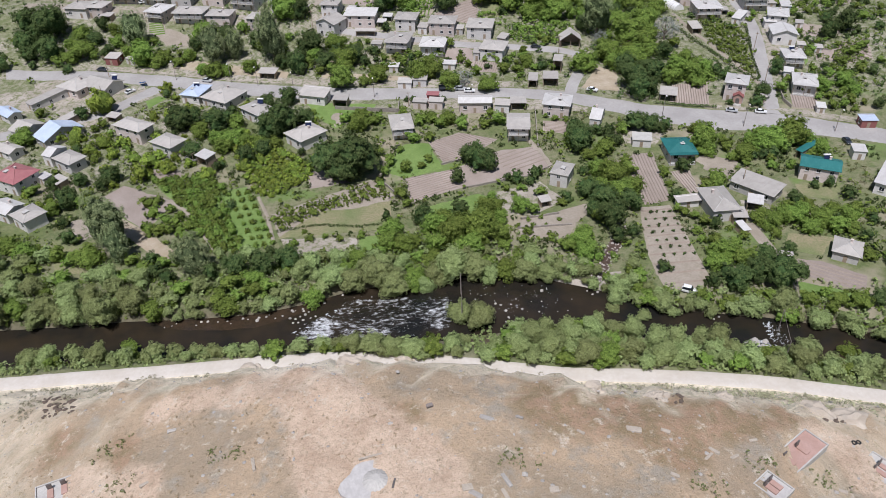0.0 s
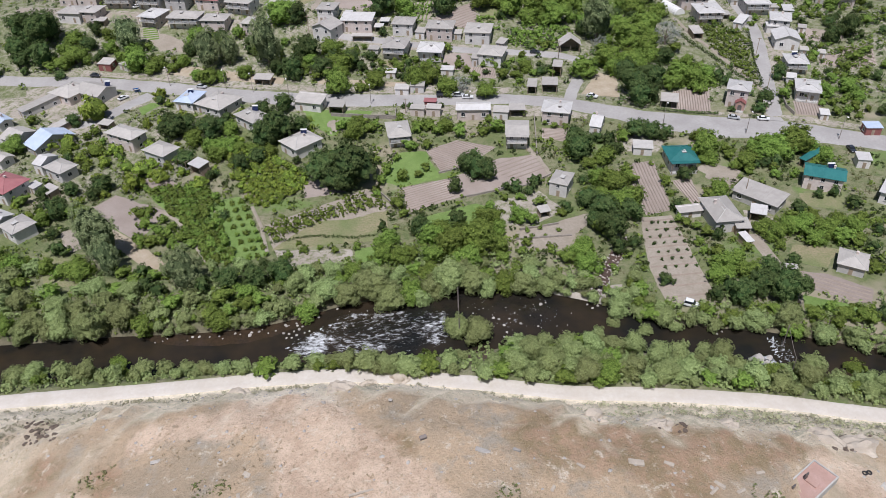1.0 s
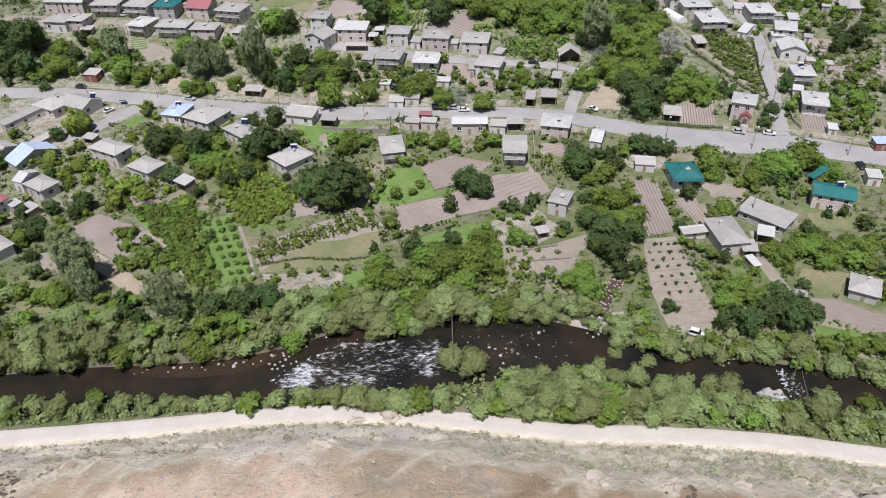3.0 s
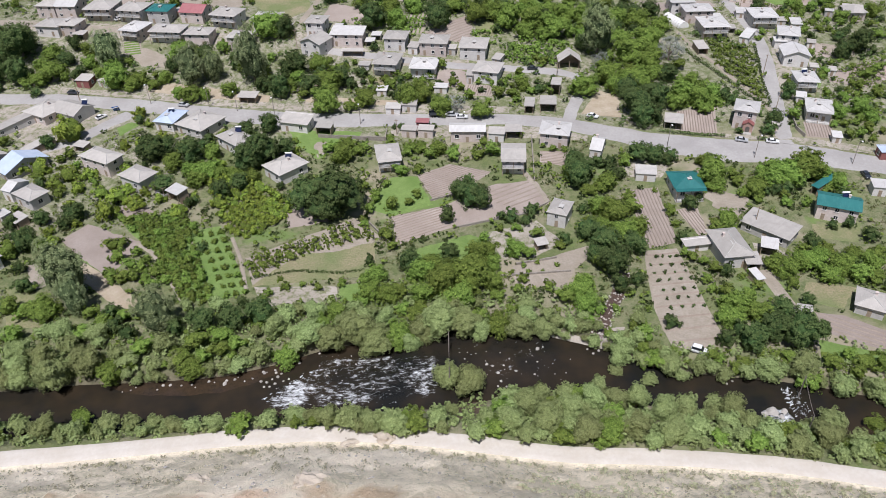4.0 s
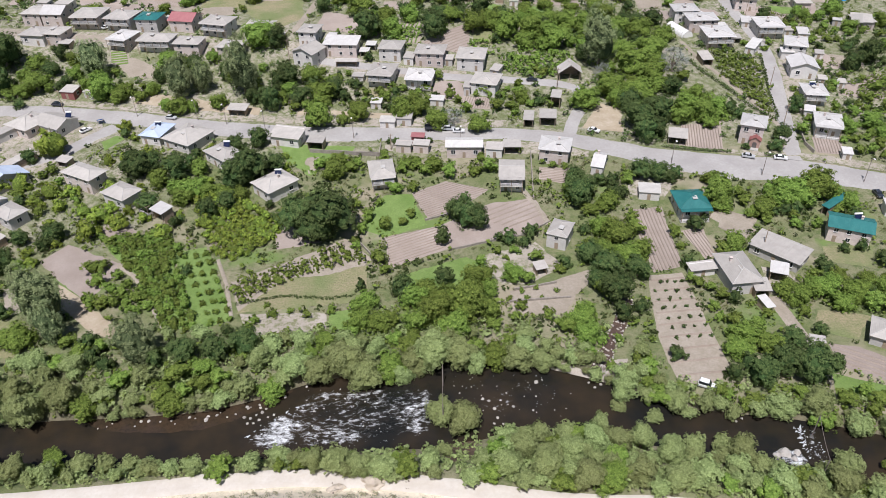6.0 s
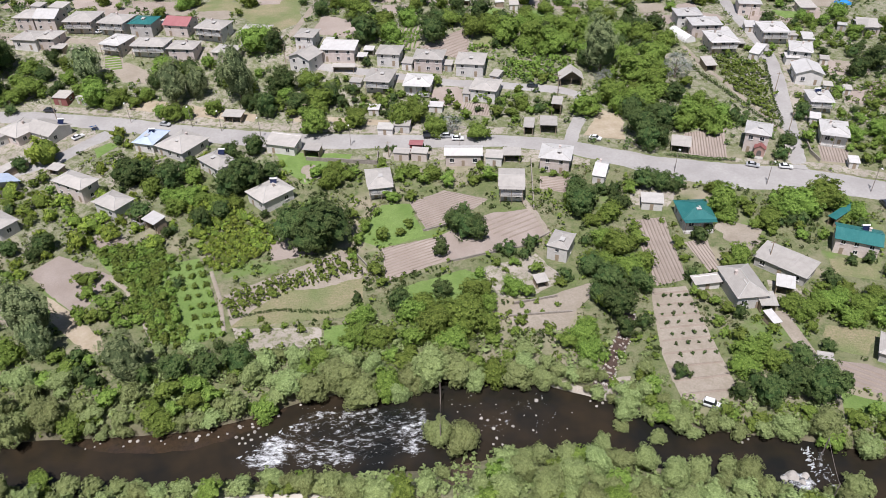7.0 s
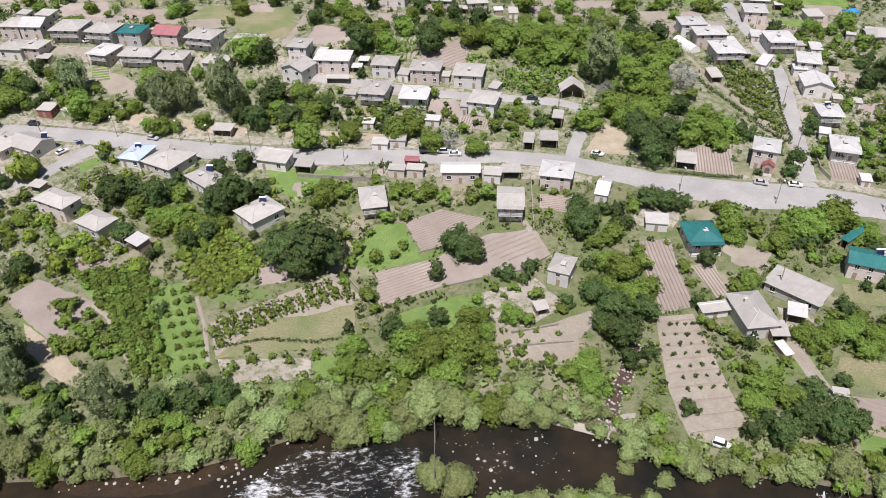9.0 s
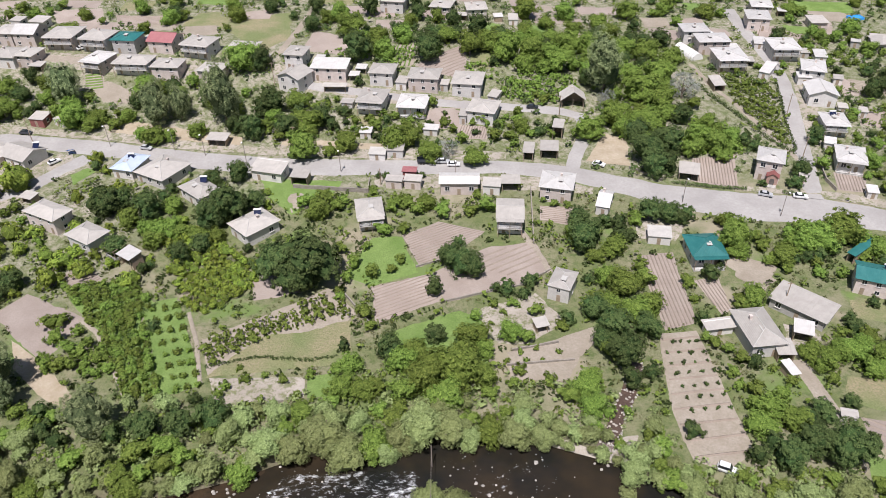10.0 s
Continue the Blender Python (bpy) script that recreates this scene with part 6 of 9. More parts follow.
house(-13, 309.9, 8.4, 8.4, 4.84, -9.5, "hip", walls=PLASTER, top=ASBESTOS, label="two-storey village house with a grey hipped sheet roof")
house(-5.9, 305.5, 3.8, 4.7, 3, -16, "shed", walls=PLASTER, top=ASBESTOS, name='shed', label="small grey garden shed with a sloping sheet roof")
house(2.2, 306.4, 10.6, 9, 5.21, -9.4, "hip", walls=TUFF, top=ASBESTOS, label="two-storey village house with a grey hipped sheet roof")
house(17.9, 304.2, 10.1, 10.6, 5.02, -9.9, "hip", walls=PLASTER, top=ASBESTOS, rise=0.9, label="two-storey village house with a grey hipped sheet roof")
house(27, 297.5, 3.2, 4.8, 2.6, -27.2, "shed", walls=BLOCK, top=ASBESTOS, name='shed', label="small grey garden shed with a sloping sheet roof")
house(-15.9, 294.9, 8.9, 9.6, 5.02, -11.4, "hip", walls=PLASTER, top=ASBESTOS, veranda=True, label="two-storey village house with a grey hipped sheet roof")
house(-1.8, 293.1, 9.5, 8.8, 3.91, -9, "hip", walls=PLASTER, top=WHITE_TIN, veranda=True, label="village house with a clean white hipped roof")
house(22.5, 287.7, 9.2, 9.6, 4.65, -17.1, "hip", walls=PLASTER, top=ASBESTOS, rise=1.0, label="two-storey village house with a grey hipped sheet roof")
house(15.5, 285.5, 2.2, 4.3, 3.4, -10.7, "shed", walls=PLASTER, top=ASBESTOS, name='shed', label="small grey garden shed with a sloping sheet roof")
house(54.2, 293.9, 7.8, 5.5, 3.2, -2.4, "front", walls=TIMBER, top=ASBESTOS, name='barn', rise=3.2, open_front=True, label="wide open timber barn with a gabled grey roof")
house(46.8, 275.4, 3.1, 5, 5, -14.2, "shed", walls=TIMBER, top=ASBESTOS, name='shed', open_front=True, label="open-fronted timber shed with a sheet roof on posts")
house(35.8, 263.9, 3, 5.8, 3.4, -9.4, "shed", walls=TIMBER, top=ASBESTOS, name='shed', open_front=True, label="open-fronted timber shed with a sheet roof on posts")
house(42.5, 264.5, 5.3, 5.5, 3.6, -6.9, "shed", walls=TIMBER, top=ASBESTOS, name='shed', open_front=True, label="open-fronted timber shed with a sheet roof on posts")
house(-7.3, 266.9, 5.1, 4.2, 3, -7.1, "shed", walls=PLASTER, top=ASBESTOS, name='shed', label="small grey garden shed with a sloping sheet roof")
house(-13.1, 265.7, 5.1, 3.8, 2.4, -7, "shed", walls=PLASTER, top=CONCRETE, name='shed', label="low flat-roofed roadside store")
house(4.3, 279, 4.7, 3.2, 2.4, -10.8, "shed", walls=PLASTER, top=WHITE_TIN, name='shed', label="small grey garden shed with a sloping sheet roof")
house(-17.7, 278.2, 3.6, 3.5, 2.4, -7.7, "shed", walls=PLASTER, top=WHITE_TIN, name='shed', label="small grey garden shed with a sloping sheet roof")
house(-67.2, 275.8, 6.1, 3.8, 2.8, -8.4, "shed", walls=TIMBER, top=ASBESTOS, name='shed', open_front=True, label="open-fronted timber shed with a sheet roof on posts")
house(-46.6, 256.3, 10, 5.9, 3.6, -16.3, "shed", walls=PLASTER, top=ASBESTOS, rise=1.0, label="low roadside house with a pale lean-to roof")
house(-36.5, 252.5, 5.2, 3.9, 3.2, -10.1, "shed", walls=TIMBER, top=ASBESTOS, name='shed', open_front=True, label="open-fronted timber shed with a sheet roof on posts")
house(-2.5, 253.5, 4.1, 2.4, 3.2, -7.5, "shed", walls=DARK_RED, top=RED_TIN, name='kiosk', label="small kiosk with a dark red front")
house(-7.1, 249.2, 4.9, 2.7, 3, -10.5, "shed", walls=TUFF, top=ASBESTOS, name='shop', label="flat-roofed roadside shop of pink stone")
house(-1.3, 248.8, 5, 3, 3.2, -10.2, "shed", walls=TUFF, top=ASBESTOS, name='shop', label="flat-roofed roadside shop of pink stone")
house(12.8, 246.6, 11.2, 5.6, 4.2, -2.9, "gable", walls=TUFF, top=WHITE_TIN, rise=1.0, label="wide stone house with a white sheet roof")
house(22.7, 245.6, 5.1, 4.1, 3.2, -10, "shed", walls=PLASTER, top=ASBESTOS, name='shed', label="small grey garden shed with a sloping sheet roof")
house(28.5, 246.8, 5.2, 4.1, 3.2, -2.9, "shed", walls=TIMBER, top=ASBESTOS, name='shed', open_front=True, label="open-fronted timber shed with a sheet roof on posts")
house(42.2, 243.2, 9.1, 8.9, 5.2, -14.4, "hip", walls=TUFF, top=WHITE_TIN, rise=1.0, label="large two-storey stone house with a pale roof")
house(55.5, 236.4, 3.6, 9.2, 3, -21.1, "gable", walls=PLASTER, top=WHITE_TIN, name='shed', label="long low shed with a pale rounded roof")
house(26.8, 229.4, 6.9, 9.5, 5.4, -5, "gable", walls=PLASTER, top=ASBESTOS, rise=0.8, veranda=True, label="two-storey house with a grey roof and terrace")
house(-13.7, 232.7, 6.9, 9.3, 4.6, 8.6, "hip", walls=PLASTER, top=ASBESTOS, veranda=True, chimney=True, label="two-storey village house with a grey hipped sheet roof")
house(-46.4, 228, 8.8, 10.5, 4, -45.5, "hip", walls=PLASTER, top=ASBESTOS, solar=(-0.1, 0.2), label="low village house with a grey hipped sheet roof")
house(-66, 245.3, 10.5, 6.9, 3.96, -42.4, "hip", walls=PLASTER, top=ASBESTOS, solar=(-0.1, 0.35), label="low village house with a grey hipped sheet roof")
house(-92.1, 261.4, 7, 9.6, 3.44, -16, "hip", walls=PLASTER, top=BLUE_TIN, solar=(0, 0.1), label="house with a bluish white sheet roof")
house(-80.7, 257.8, 11.5, 11.8, 3.44, -30.1, "hip", walls=PLASTER, top=ASBESTOS, label="low village house with a grey hipped sheet roof")
house(-107.2, 234.1, 12, 6.3, 5.16, -28.8, "hip", walls=TUFF, top=ASBESTOS, label="two-storey pink stone house with a grey hipped roof")
house(-92.5, 224.2, 9.1, 6.7, 4.3, -32, "hip", walls=PLASTER, top=ASBESTOS, label="two-storey village house with a grey hipped sheet roof")
house(-78, 215.3, 5.1, 4, 4, -35.8, "shed", walls=TIMBER, top=WHITE_TIN, name='shed', open_front=True, label="open-fronted timber shed with a sheet roof on posts")
house(-136.8, 206.1, 10.5, 9.1, 4.64, -26.4, "hip", walls=PLASTER, top=RED_TIN, label="two-storey house with a faded red hipped roof")
house(-123.2, 216, 8.3, 5.9, 3.96, -33.2, "hip", walls=PLASTER, top=ASBESTOS, label="two-storey village house with a grey hipped sheet roof")
house(-129.8, 220.2, 3.5, 7.1, 3.78, -24.1, "gable", walls=PLASTER, top=WHITE_TIN, label="house wing with a white sheet roof")
house(-122.8, 183.4, 7.1, 6.5, 4.13, -36.6, "hip", walls=PLASTER, top=ASBESTOS, label="two-storey village house with a grey hipped sheet roof")
house(-131.5, 188.1, 7.4, 5.9, 3.78, -28.1, "gable", walls=PLASTER, top=WHITE_TIN, label="house wing with a white sheet roof")
house(-134.3, 234.8, 7.1, 13.8, 3.1, -39.4, "gable", walls=BLOCK, top=BLUE_TIN, label="long house with a pale blue sheet roof")
house(-146, 237.2, 7.2, 8.6, 3.61, -29.7, "gable", walls=PLASTER, top=ASBESTOS, label="low village house with a grey hipped sheet roof")
house(-139.6, 269.3, 10.4, 10.6, 3.44, -29, "hip", walls=TUFF, top=ASBESTOS, label="low village house with a grey hipped sheet roof")
house(-129.9, 269, 11.3, 9, 3.44, -26.9, "gable", walls=PLASTER, top=ASBESTOS, solar=(0.35, 0.3), label="house with a grey gabled roof and a solar heater")
house(-148.5, 260.8, 4.2, 14.5, 2.6, -41, "shed", walls=BLOCK, top=ASBESTOS, name='shed', label="long low stone shed")
house(-133.6, 246.2, 3.6, 10.3, 2.6, -36.7, "shed", walls=TIMBER, top=ASBESTOS, name='shed', open_front=True, label="open-fronted timber shed with a sheet roof on posts")
house(-128.6, 207.5, 3.5, 2.8, 2.6, -35.6, "shed", walls=PLASTER, top=WHITE_TIN, name='shed', label="small grey garden shed with a sloping sheet roof")
house(-123.1, 204.9, 4.8, 3.9, 2.6, -33.7, "shed", walls=TIMBER, top=ASBESTOS, name='shed', open_front=True, label="open-fronted timber shed with a sheet roof on posts")
house(-118.5, 245.7, 4.4, 3.2, 2.4, -21.5, "shed", walls=TIMBER, top=ASBESTOS, name='shed', open_front=True, label="open-fronted timber shed with a sheet roof on posts")
house(-158.2, 249.4, 8.4, 4.8, 2.92, -37.4, "gable", walls=PLASTER, top=BLUE_TIN, label="low house with a pale blue sheet roof")
house(-147, 224.3, 7.2, 4.8, 2.92, -30.6, "gable", walls=PLASTER, top=ASBESTOS, label="low village house with a grey hipped sheet roof")
house(118, 322.2, 10.4, 10.8, 5.4, -0.7, "hip", walls=TUFF, top=WHITE_TIN, rise=0.8, veranda=True, label="two-storey house with a white hipped roof")
house(116, 337.2, 11.6, 9, 5.4, -0.9, "hip", walls=TUFF, top=WHITE_TIN, rise=0.8, label="two-storey house with a white hipped roof")
house(111.7, 347.6, 9.8, 8.8, 5.4, -0.3, "hip", walls=PLASTER, top=WHITE_TIN, rise=0.8, label="two-storey house with a white hipped roof")
house(141.7, 330.8, 9.9, 10.6, 5.2, -4, "hip", walls=PLASTER, top=WHITE_TIN, rise=0.9, veranda=True, label="two-storey house with a white hipped roof")
house(145.2, 310, 7.6, 10.3, 5.4, -19.9, "hip", walls=PLASTER, top=WHITE_TIN, rise=0.7, label="two-storey house with a white hipped roof")
house(140.9, 306.5, 4.5, 3.9, 3.2, -9.8, "shed", walls=PLASTER, top=WHITE_TIN, name='shed', label="small grey garden shed with a sloping sheet roof")
house(141.4, 293.4, 9.1, 9.8, 4.4, -10.4, "front", walls=PLASTER, top=WHITE_TIN, rise=1.8, label="village house with a pale front-gabled roof")
house(138.9, 275.8, 7.2, 7.8, 4.6, -9, "hip", walls=PLASTER, top=WHITE_TIN, solar=(-0.05, 0.1), rise=1.0, veranda=True, label="village house with a clean white hipped roof")
house(135.9, 255.5, 7.9, 9.3, 4.2, -19.8, "hip", walls=PLASTER, top=WHITE_TIN, rise=1.0, veranda=True, label="village house with a clean white hipped roof")
house(133.5, 264.6, 3.1, 3.9, 3, -21.9, "shed", walls=PLASTER, top=WHITE_TIN, name='shed', label="small grey garden shed with a sloping sheet roof")
pink_house = house(108.8, 251.1, 7.1, 8.2, 7, -23.9, "hip", walls=PINK, top=WHITE_TIN, rise=1.2, storeys=2, label="tall square pink stone house with a pale roof")
porch(pink_house, 1.6, -4.1)
house(84.2, 250.8, 5.7, 5.8, 3, -16.4, "shed", walls=PLASTER, top=ASBESTOS, name='shed', open_front=True, label="low open roadside shed with a flat grey roof")
house(118.5, 249, 1.8, 7, 2.4, -14.5, "shed", walls=TUFF, top=ASBESTOS, name='garage', label="low stone garage beside the street")
house(146.4, 285.7, 2.8, 3.2, 2.4, -16.2, "shed", walls=PLASTER, top=ASBESTOS, name='shed', label="small grey garden shed with a sloping sheet roof")
house(152.3, 283.1, 2.5, 3.2, 2.4, -17, "shed", walls=PLASTER, top=ASBESTOS, name='shed', label="small grey garden shed with a sloping sheet roof")
house(108.5, 304.5, 3.9, 7, 2.6, 3, "shed", walls=TIMBER, top=ASBESTOS, name='shed', open_front=True, label="open-fronted timber shed with a sheet roof on posts")
house(130.5, 314, 3.5, 9, 2.8, -36.9, "shed", walls=PLASTER, top=WHITE_TIN, name='shed', label="small grey garden shed with a sloping sheet roof")
house(136.2, 339.8, 3.8, 6, 2.4, -12.2, "shed", walls=PLASTER, top=WHITE_TIN, name='shed', label="small grey garden shed with a sloping sheet roof")
house(135.4, 238.6, 2.7, 3.7, 2.4, -15, "shed", walls=PLASTER, top=WHITE_TIN, name='shed', label="small grey garden shed with a sloping sheet roof")
house(155.1, 326.3, 4.1, 6.3, 2.4, -11.3, "shed", walls=PLASTER, top=WHITE_TIN, name='shed', label="small grey garden shed with a sloping sheet roof")
house(183, 334.6, 7.1, 8, 3.72, 1.2, "shed", walls=TUFF, top=ASBESTOS, rise=0.3, label="small pink stone house with a flat pale roof")
house(78, 213.3, 8.4, 9.1, 4, 0.8, "hip", walls=PLASTER, top=TEAL_TIN, rise=1.8, veranda=True, label="house with a bright teal hipped roof and a veranda")
house(117.9, 198.2, 10.7, 7.1, 5, -23.8, "gable", walls=TUFF, top=TEAL_TIN, solar=(0.15, 0.2), rise=1.4, label="large stone house with a teal sheet roof and solar heater")
house(120, 211.6, 1.9, 9.4, 3, -56.6, "shed", walls=TIMBER, top=TEAL_TIN, name='shed', open_front=True, label="small outbuilding with a teal sheet roof")
house(80.9, 180.9, 7.4, 11.9, 4.2, 5.5, "hip", walls=PLASTER, top=ASBESTOS, rise=1.8, label="large grey house with a low hipped sheet roof")
house(95.6, 190.1, 13.3, 7, 3.2, -45.5, "shed", walls=BLOCK, top=ASBESTOS, name='shed', rise=0.8, label="long grey stone shed with a sheet roof")
house(91.9, 181, 4, 4.2, 3.4, -21.4, "shed", walls=TIMBER, top=WHITE_TIN, name='carport', open_front=True, label="open carport with a clean white sheet roof")
house(85.2, 175.3, 3.7, 4.5, 2.8, -2.5, "shed", walls=TIMBER, top=ASBESTOS, name='shed', open_front=True, label="open-fronted timber shed with a sheet roof on posts")
house(84.4, 169.2, 1.8, 4, 2.4, 14.7, "shed", walls=TIMBER, top=WHITE_TIN, name='shed', open_front=True, label="open-fronted timber shed with a sheet roof on posts")
house(72.9, 183.8, 6.5, 2.5, 2.6, 7.8, "shed", walls=PLASTER, top=ASBESTOS, name='shed', label="small grey garden shed with a sloping sheet roof")
house(108.4, 157.4, 6.3, 6.8, 3, -29.3, "hip", walls=BLOCK, top=ASBESTOS, rise=1.4, label="grey stone house with a patched sheet roof")
house(67.7, 220.6, 6, 4.5, 2.8, -10.5, "shed", walls=PLASTER, top=CONCRETE, name='shed', label="low flat-roofed shed beside rubble")
house(91.5, 155.9, 2.9, 1.8, 2.2, -15.5, "shed", walls=BLOCK, top=ASBESTOS, name='shed', label="small grey garden shed with a sloping sheet roof")
house(37.8, 199.9, 5.5, 7.6, 4.6, -24.5, "hip", walls=PLASTER, top=ASBESTOS, rise=0.9, label="pale garden house with a grey roof and terrace")
house(30.6, 186, 2.9, 2.8, 2.4, 14.7, "shed", walls=TIMBER, top=ASBESTOS, name='shed', open_front=True, label="open-fronted timber shed with a sheet roof on posts")
house(147.2, 228.3, 5.1, 3.9, 3, -3.1, "shed", walls=DARK_RED, top=BLUE_TIN, name='kiosk', label="small roadside kiosk with a pale roof")
house(135.6, 209.4, 3.8, 4.2, 3.2, -11.5, "shed", walls=PLASTER, top=WHITE_TIN, name='shed', label="small grey garden shed with a sloping sheet roof")
house(137.6, 189.9, 8.6, 12.1, 4, -38.7, "shed", walls=PLASTER, top=WHITE_TIN, label="long building with a pale sheet roof")
house(142.1, 360, 8.7, 10.9, 5.2, -11.5, "hip", walls=TUFF, top=WHITE_TIN, rise=0.8, label="two-storey house with a white hipped roof")
house(166.7, 357.9, 6.2, 7.9, 3.35, -3.4, "shed", walls=TUFF, top=ASBESTOS, rise=0.3, label="small pink stone house with a flat pale roof")
house(183.1, 335.6, 7.2, 9.2, 3.72, -21.8, "shed", walls=TUFF, top=ASBESTOS, rise=0.3, label="small pink stone house with a flat pale roof")
house(9.5, 362, 8.2, 10.2, 5.4, -14.4, "hip", walls=TUFF, top=ASBESTOS, label="two-storey village house with a grey hipped sheet roof")
house(23.5, 361.7, 7.8, 9.3, 5.4, 3.8, "hip", walls=TUFF, top=ASBESTOS, label="two-storey village house with a grey hipped sheet roof")
house(-10.7, 367.7, 9.9, 9.4, 5, -14.6, "hip", walls=PLASTER, top=ASBESTOS, label="two-storey village house with a grey hipped sheet roof")
house(39, 359.6, 3.6, 6, 2.6, -2.4, "shed", walls=PLASTER, top=ASBESTOS, name='shed', label="small grey garden shed with a sloping sheet roof")
house(148.2, 373.5, 8.1, 10.2, 5, -12.6, "hip", walls=TUFF, top=WHITE_TIN, label="two-storey village house with a grey hipped sheet roof")
house(-157.1, 357.7, 6.1, 5.3, 3, -13.8, "shed", walls=PLASTER, top=ASBESTOS, name='shed', label="small grey garden shed with a sloping sheet roof")
house(-166.7, 358.9, 5, 4.1, 3, -16, "shed", walls=PLASTER, top=ASBESTOS, name='shed', label="small grey garden shed with a sloping sheet roof")

shed_luck = random.Random(83)
for ob in [o for o in scene.objects if o.name.split(".")[0] == "house"]:
    side = shed_luck.choice((-1, 1))
    x, y = (ob.matrix_basis @ Vector((side * shed_luck.uniform(8.0, 9.5), shed_luck.uniform(-2, 3), 0)))[:2]
    if y > 284 and not taken(x, y) and shed_luck.random() < 0.8:
        house(x, y, shed_luck.uniform(2.6, 4.2), shed_luck.uniform(2.6, 3.8), shed_luck.uniform(2.1, 2.7), math.degrees(ob.matrix_basis.to_euler().z), "shed", walls=shed_luck.choice((PLASTER, BLOCK, TIMBER)), top=shed_luck.choice((ASBESTOS, WHITE_TIN)), name="shed", open_front=shed_luck.random() < 0.4, label="small low outbuilding with a sheet roof beside a house")
timber_frame(-83.3, 219.2, 4.6, 4.2, 3.2, -35.8)

# ---- trees, place by place: (x, y, crown radius) ----
grove("d", [(-162.5, 306.8, 6.2), (-158.4, 292, 5.4), (-143.4, 302.6, 3.1), (-58.5, 316.7, 4.1), (-55.7, 277.7, 4.6), (-54.3, 290.1, 3.9), (-51.3, 292.7, 4.3), (-100.2, 297.3, 3.1), (-149, 283, 2.1), (-143, 311.9, 2.7), (-44.5, 279.8, 4.2), (-170.8, 298.4, 5.2), (-175.3, 313, 5)])  # above the road, west
grove("f", [(-146.2, 293.7, 5.2), (-119.4, 287.6, 5.9), (-111.1, 289.2, 3.2), (-99, 303.7, 4.4), (-101.6, 289.5, 3), (-84.9, 298.3, 3.5), (-65.1, 317.5, 5.9), (-38.2, 280.9, 5.4), (-37.8, 266.7, 5.2), (-88.7, 276.1, 3.7), (-84.1, 277.7, 2.7), (-93.9, 279.3, 2.7), (-105.1, 285.4, 2.3), (-82.5, 308.1, 2.5), (-75.1, 279.9, 2.9), (-136.2, 308.1, 3.1), (-149.9, 289.8, 3.4), (-113.4, 285.4, 3)])  # above the road, west
grove("p", [(-125.5, 299.7, 5.5), (-90.4, 287.3, 4.9), (-66.9, 287.6, 5.8), (-83.1, 290.3, 3.2)])  # above the road, west
grove("d", [(-33.4, 284.9, 4.2), (-23.2, 321.3, 6), (3.1, 320.6, 6), (-39.1, 313.6, 2.3), (-21.8, 306.3, 2)])  # middle gardens above the road
grove("f", [(-42.8, 294.2, 4.3), (-24.1, 270.8, 4.1), (-13, 322.3, 4.2), (19.4, 325.8, 5.1), (33.2, 323.3, 6), (42.5, 323.4, 5.6), (51.2, 318.7, 6), (58.2, 334.4, 5.7), (-7.8, 269.9, 4.5), (-2.7, 273.1, 3.7), (4.3, 263.3, 4.4), (18.2, 260.7, 4), (21.7, 285.4, 2.6), (34.9, 278.7, 2.7), (25.2, 274.4, 2.3), (4.8, 294.1, 2.2), (-14.4, 281.4, 2.5), (31.4, 274.5, 2.1), (-8.9, 268, 2.4), (26.7, 329, 4.2), (39.5, 315.5, 3.7), (46.4, 314.9, 3.2), (-15.7, 332.7, 3.8), (-6.2, 333.7, 4.3), (10.4, 334.7, 4.3), (-29.1, 267.1, 2.4)])  # middle gardens above the road
grove("f", [(-53.4, 145.3, 2), (92.2, 132.2, 1.8)])
grove("w", [(-70.6, 144.4, 2.3), (-64.4, 143.5, 1.9), (-59.6, 143.9, 2.2), (-47.3, 143.1, 1.2), (-78.8, 143.4, 2.1), (33.8, 153.3, 1.9), (30.6, 155, 1.6), (46.5, 148.3, 1.7), (86.8, 134.2, 1.7), (96.9, 130.5, 1.7)])  # bank willows
grove("f", [(-108.4, 141.8, 3)])
grove("w", [(-107.8, 149.7, 2.8), (-100.9, 141.7, 3), (-97.4, 140.2, 2.4), (-96.9, 143.5, 2.5), (-113.2, 140.4, 3.2), (-103.3, 139.8, 2.7)])  # west willows
grove("f", [(84.9, 133.9, 2.1)])
grove("w", [(63.9, 138.9, 1.9), (71.4, 137.1, 2.1), (76.5, 136, 1.7), (90.7, 131.7, 2), (98.6, 129.1, 2.1), (104, 127.1, 2.3), (83, 136.1, 1.9)])  # east willows
grove("s", [(9.4, 264.7, 3), (65.6, 291.3, 3), (94, 297.1, 4.8)])  # silver trees
grove("p", [(66.2, 302.1, 7.4)])  # east of the middle
grove("f", [(56.8, 273.5, 4.9), (67.3, 280.3, 5), (78.3, 293.9, 6), (77.2, 278.3, 5.8), (88.5, 309.9, 5.9), (77.4, 310.3, 5.4), (91.8, 269.8, 4.9), (96.2, 263.6, 4.4), (87.9, 261.7, 3.6), (97.2, 258.5, 2.4), (101.8, 264.1, 2.4), (88.5, 329.4, 5.2), (97.2, 325.5, 4.2), (79.6, 332.4, 5.3), (69.4, 274.4, 4.1), (84.1, 289.9, 4.7), (97.4, 278.3, 3.3), (65.7, 335.4, 4.8)])  # east of the middle
grove("d", [(73, 258.5, 5.5), (81.5, 265.5, 5.2), (73.5, 251.5, 4.2), (107, 267.9, 2.4), (78, 253.5, 3.5), (72, 271.3, 3.7), (89.7, 281.6, 3.8), (109.1, 264.6, 2)])  # east of the middle
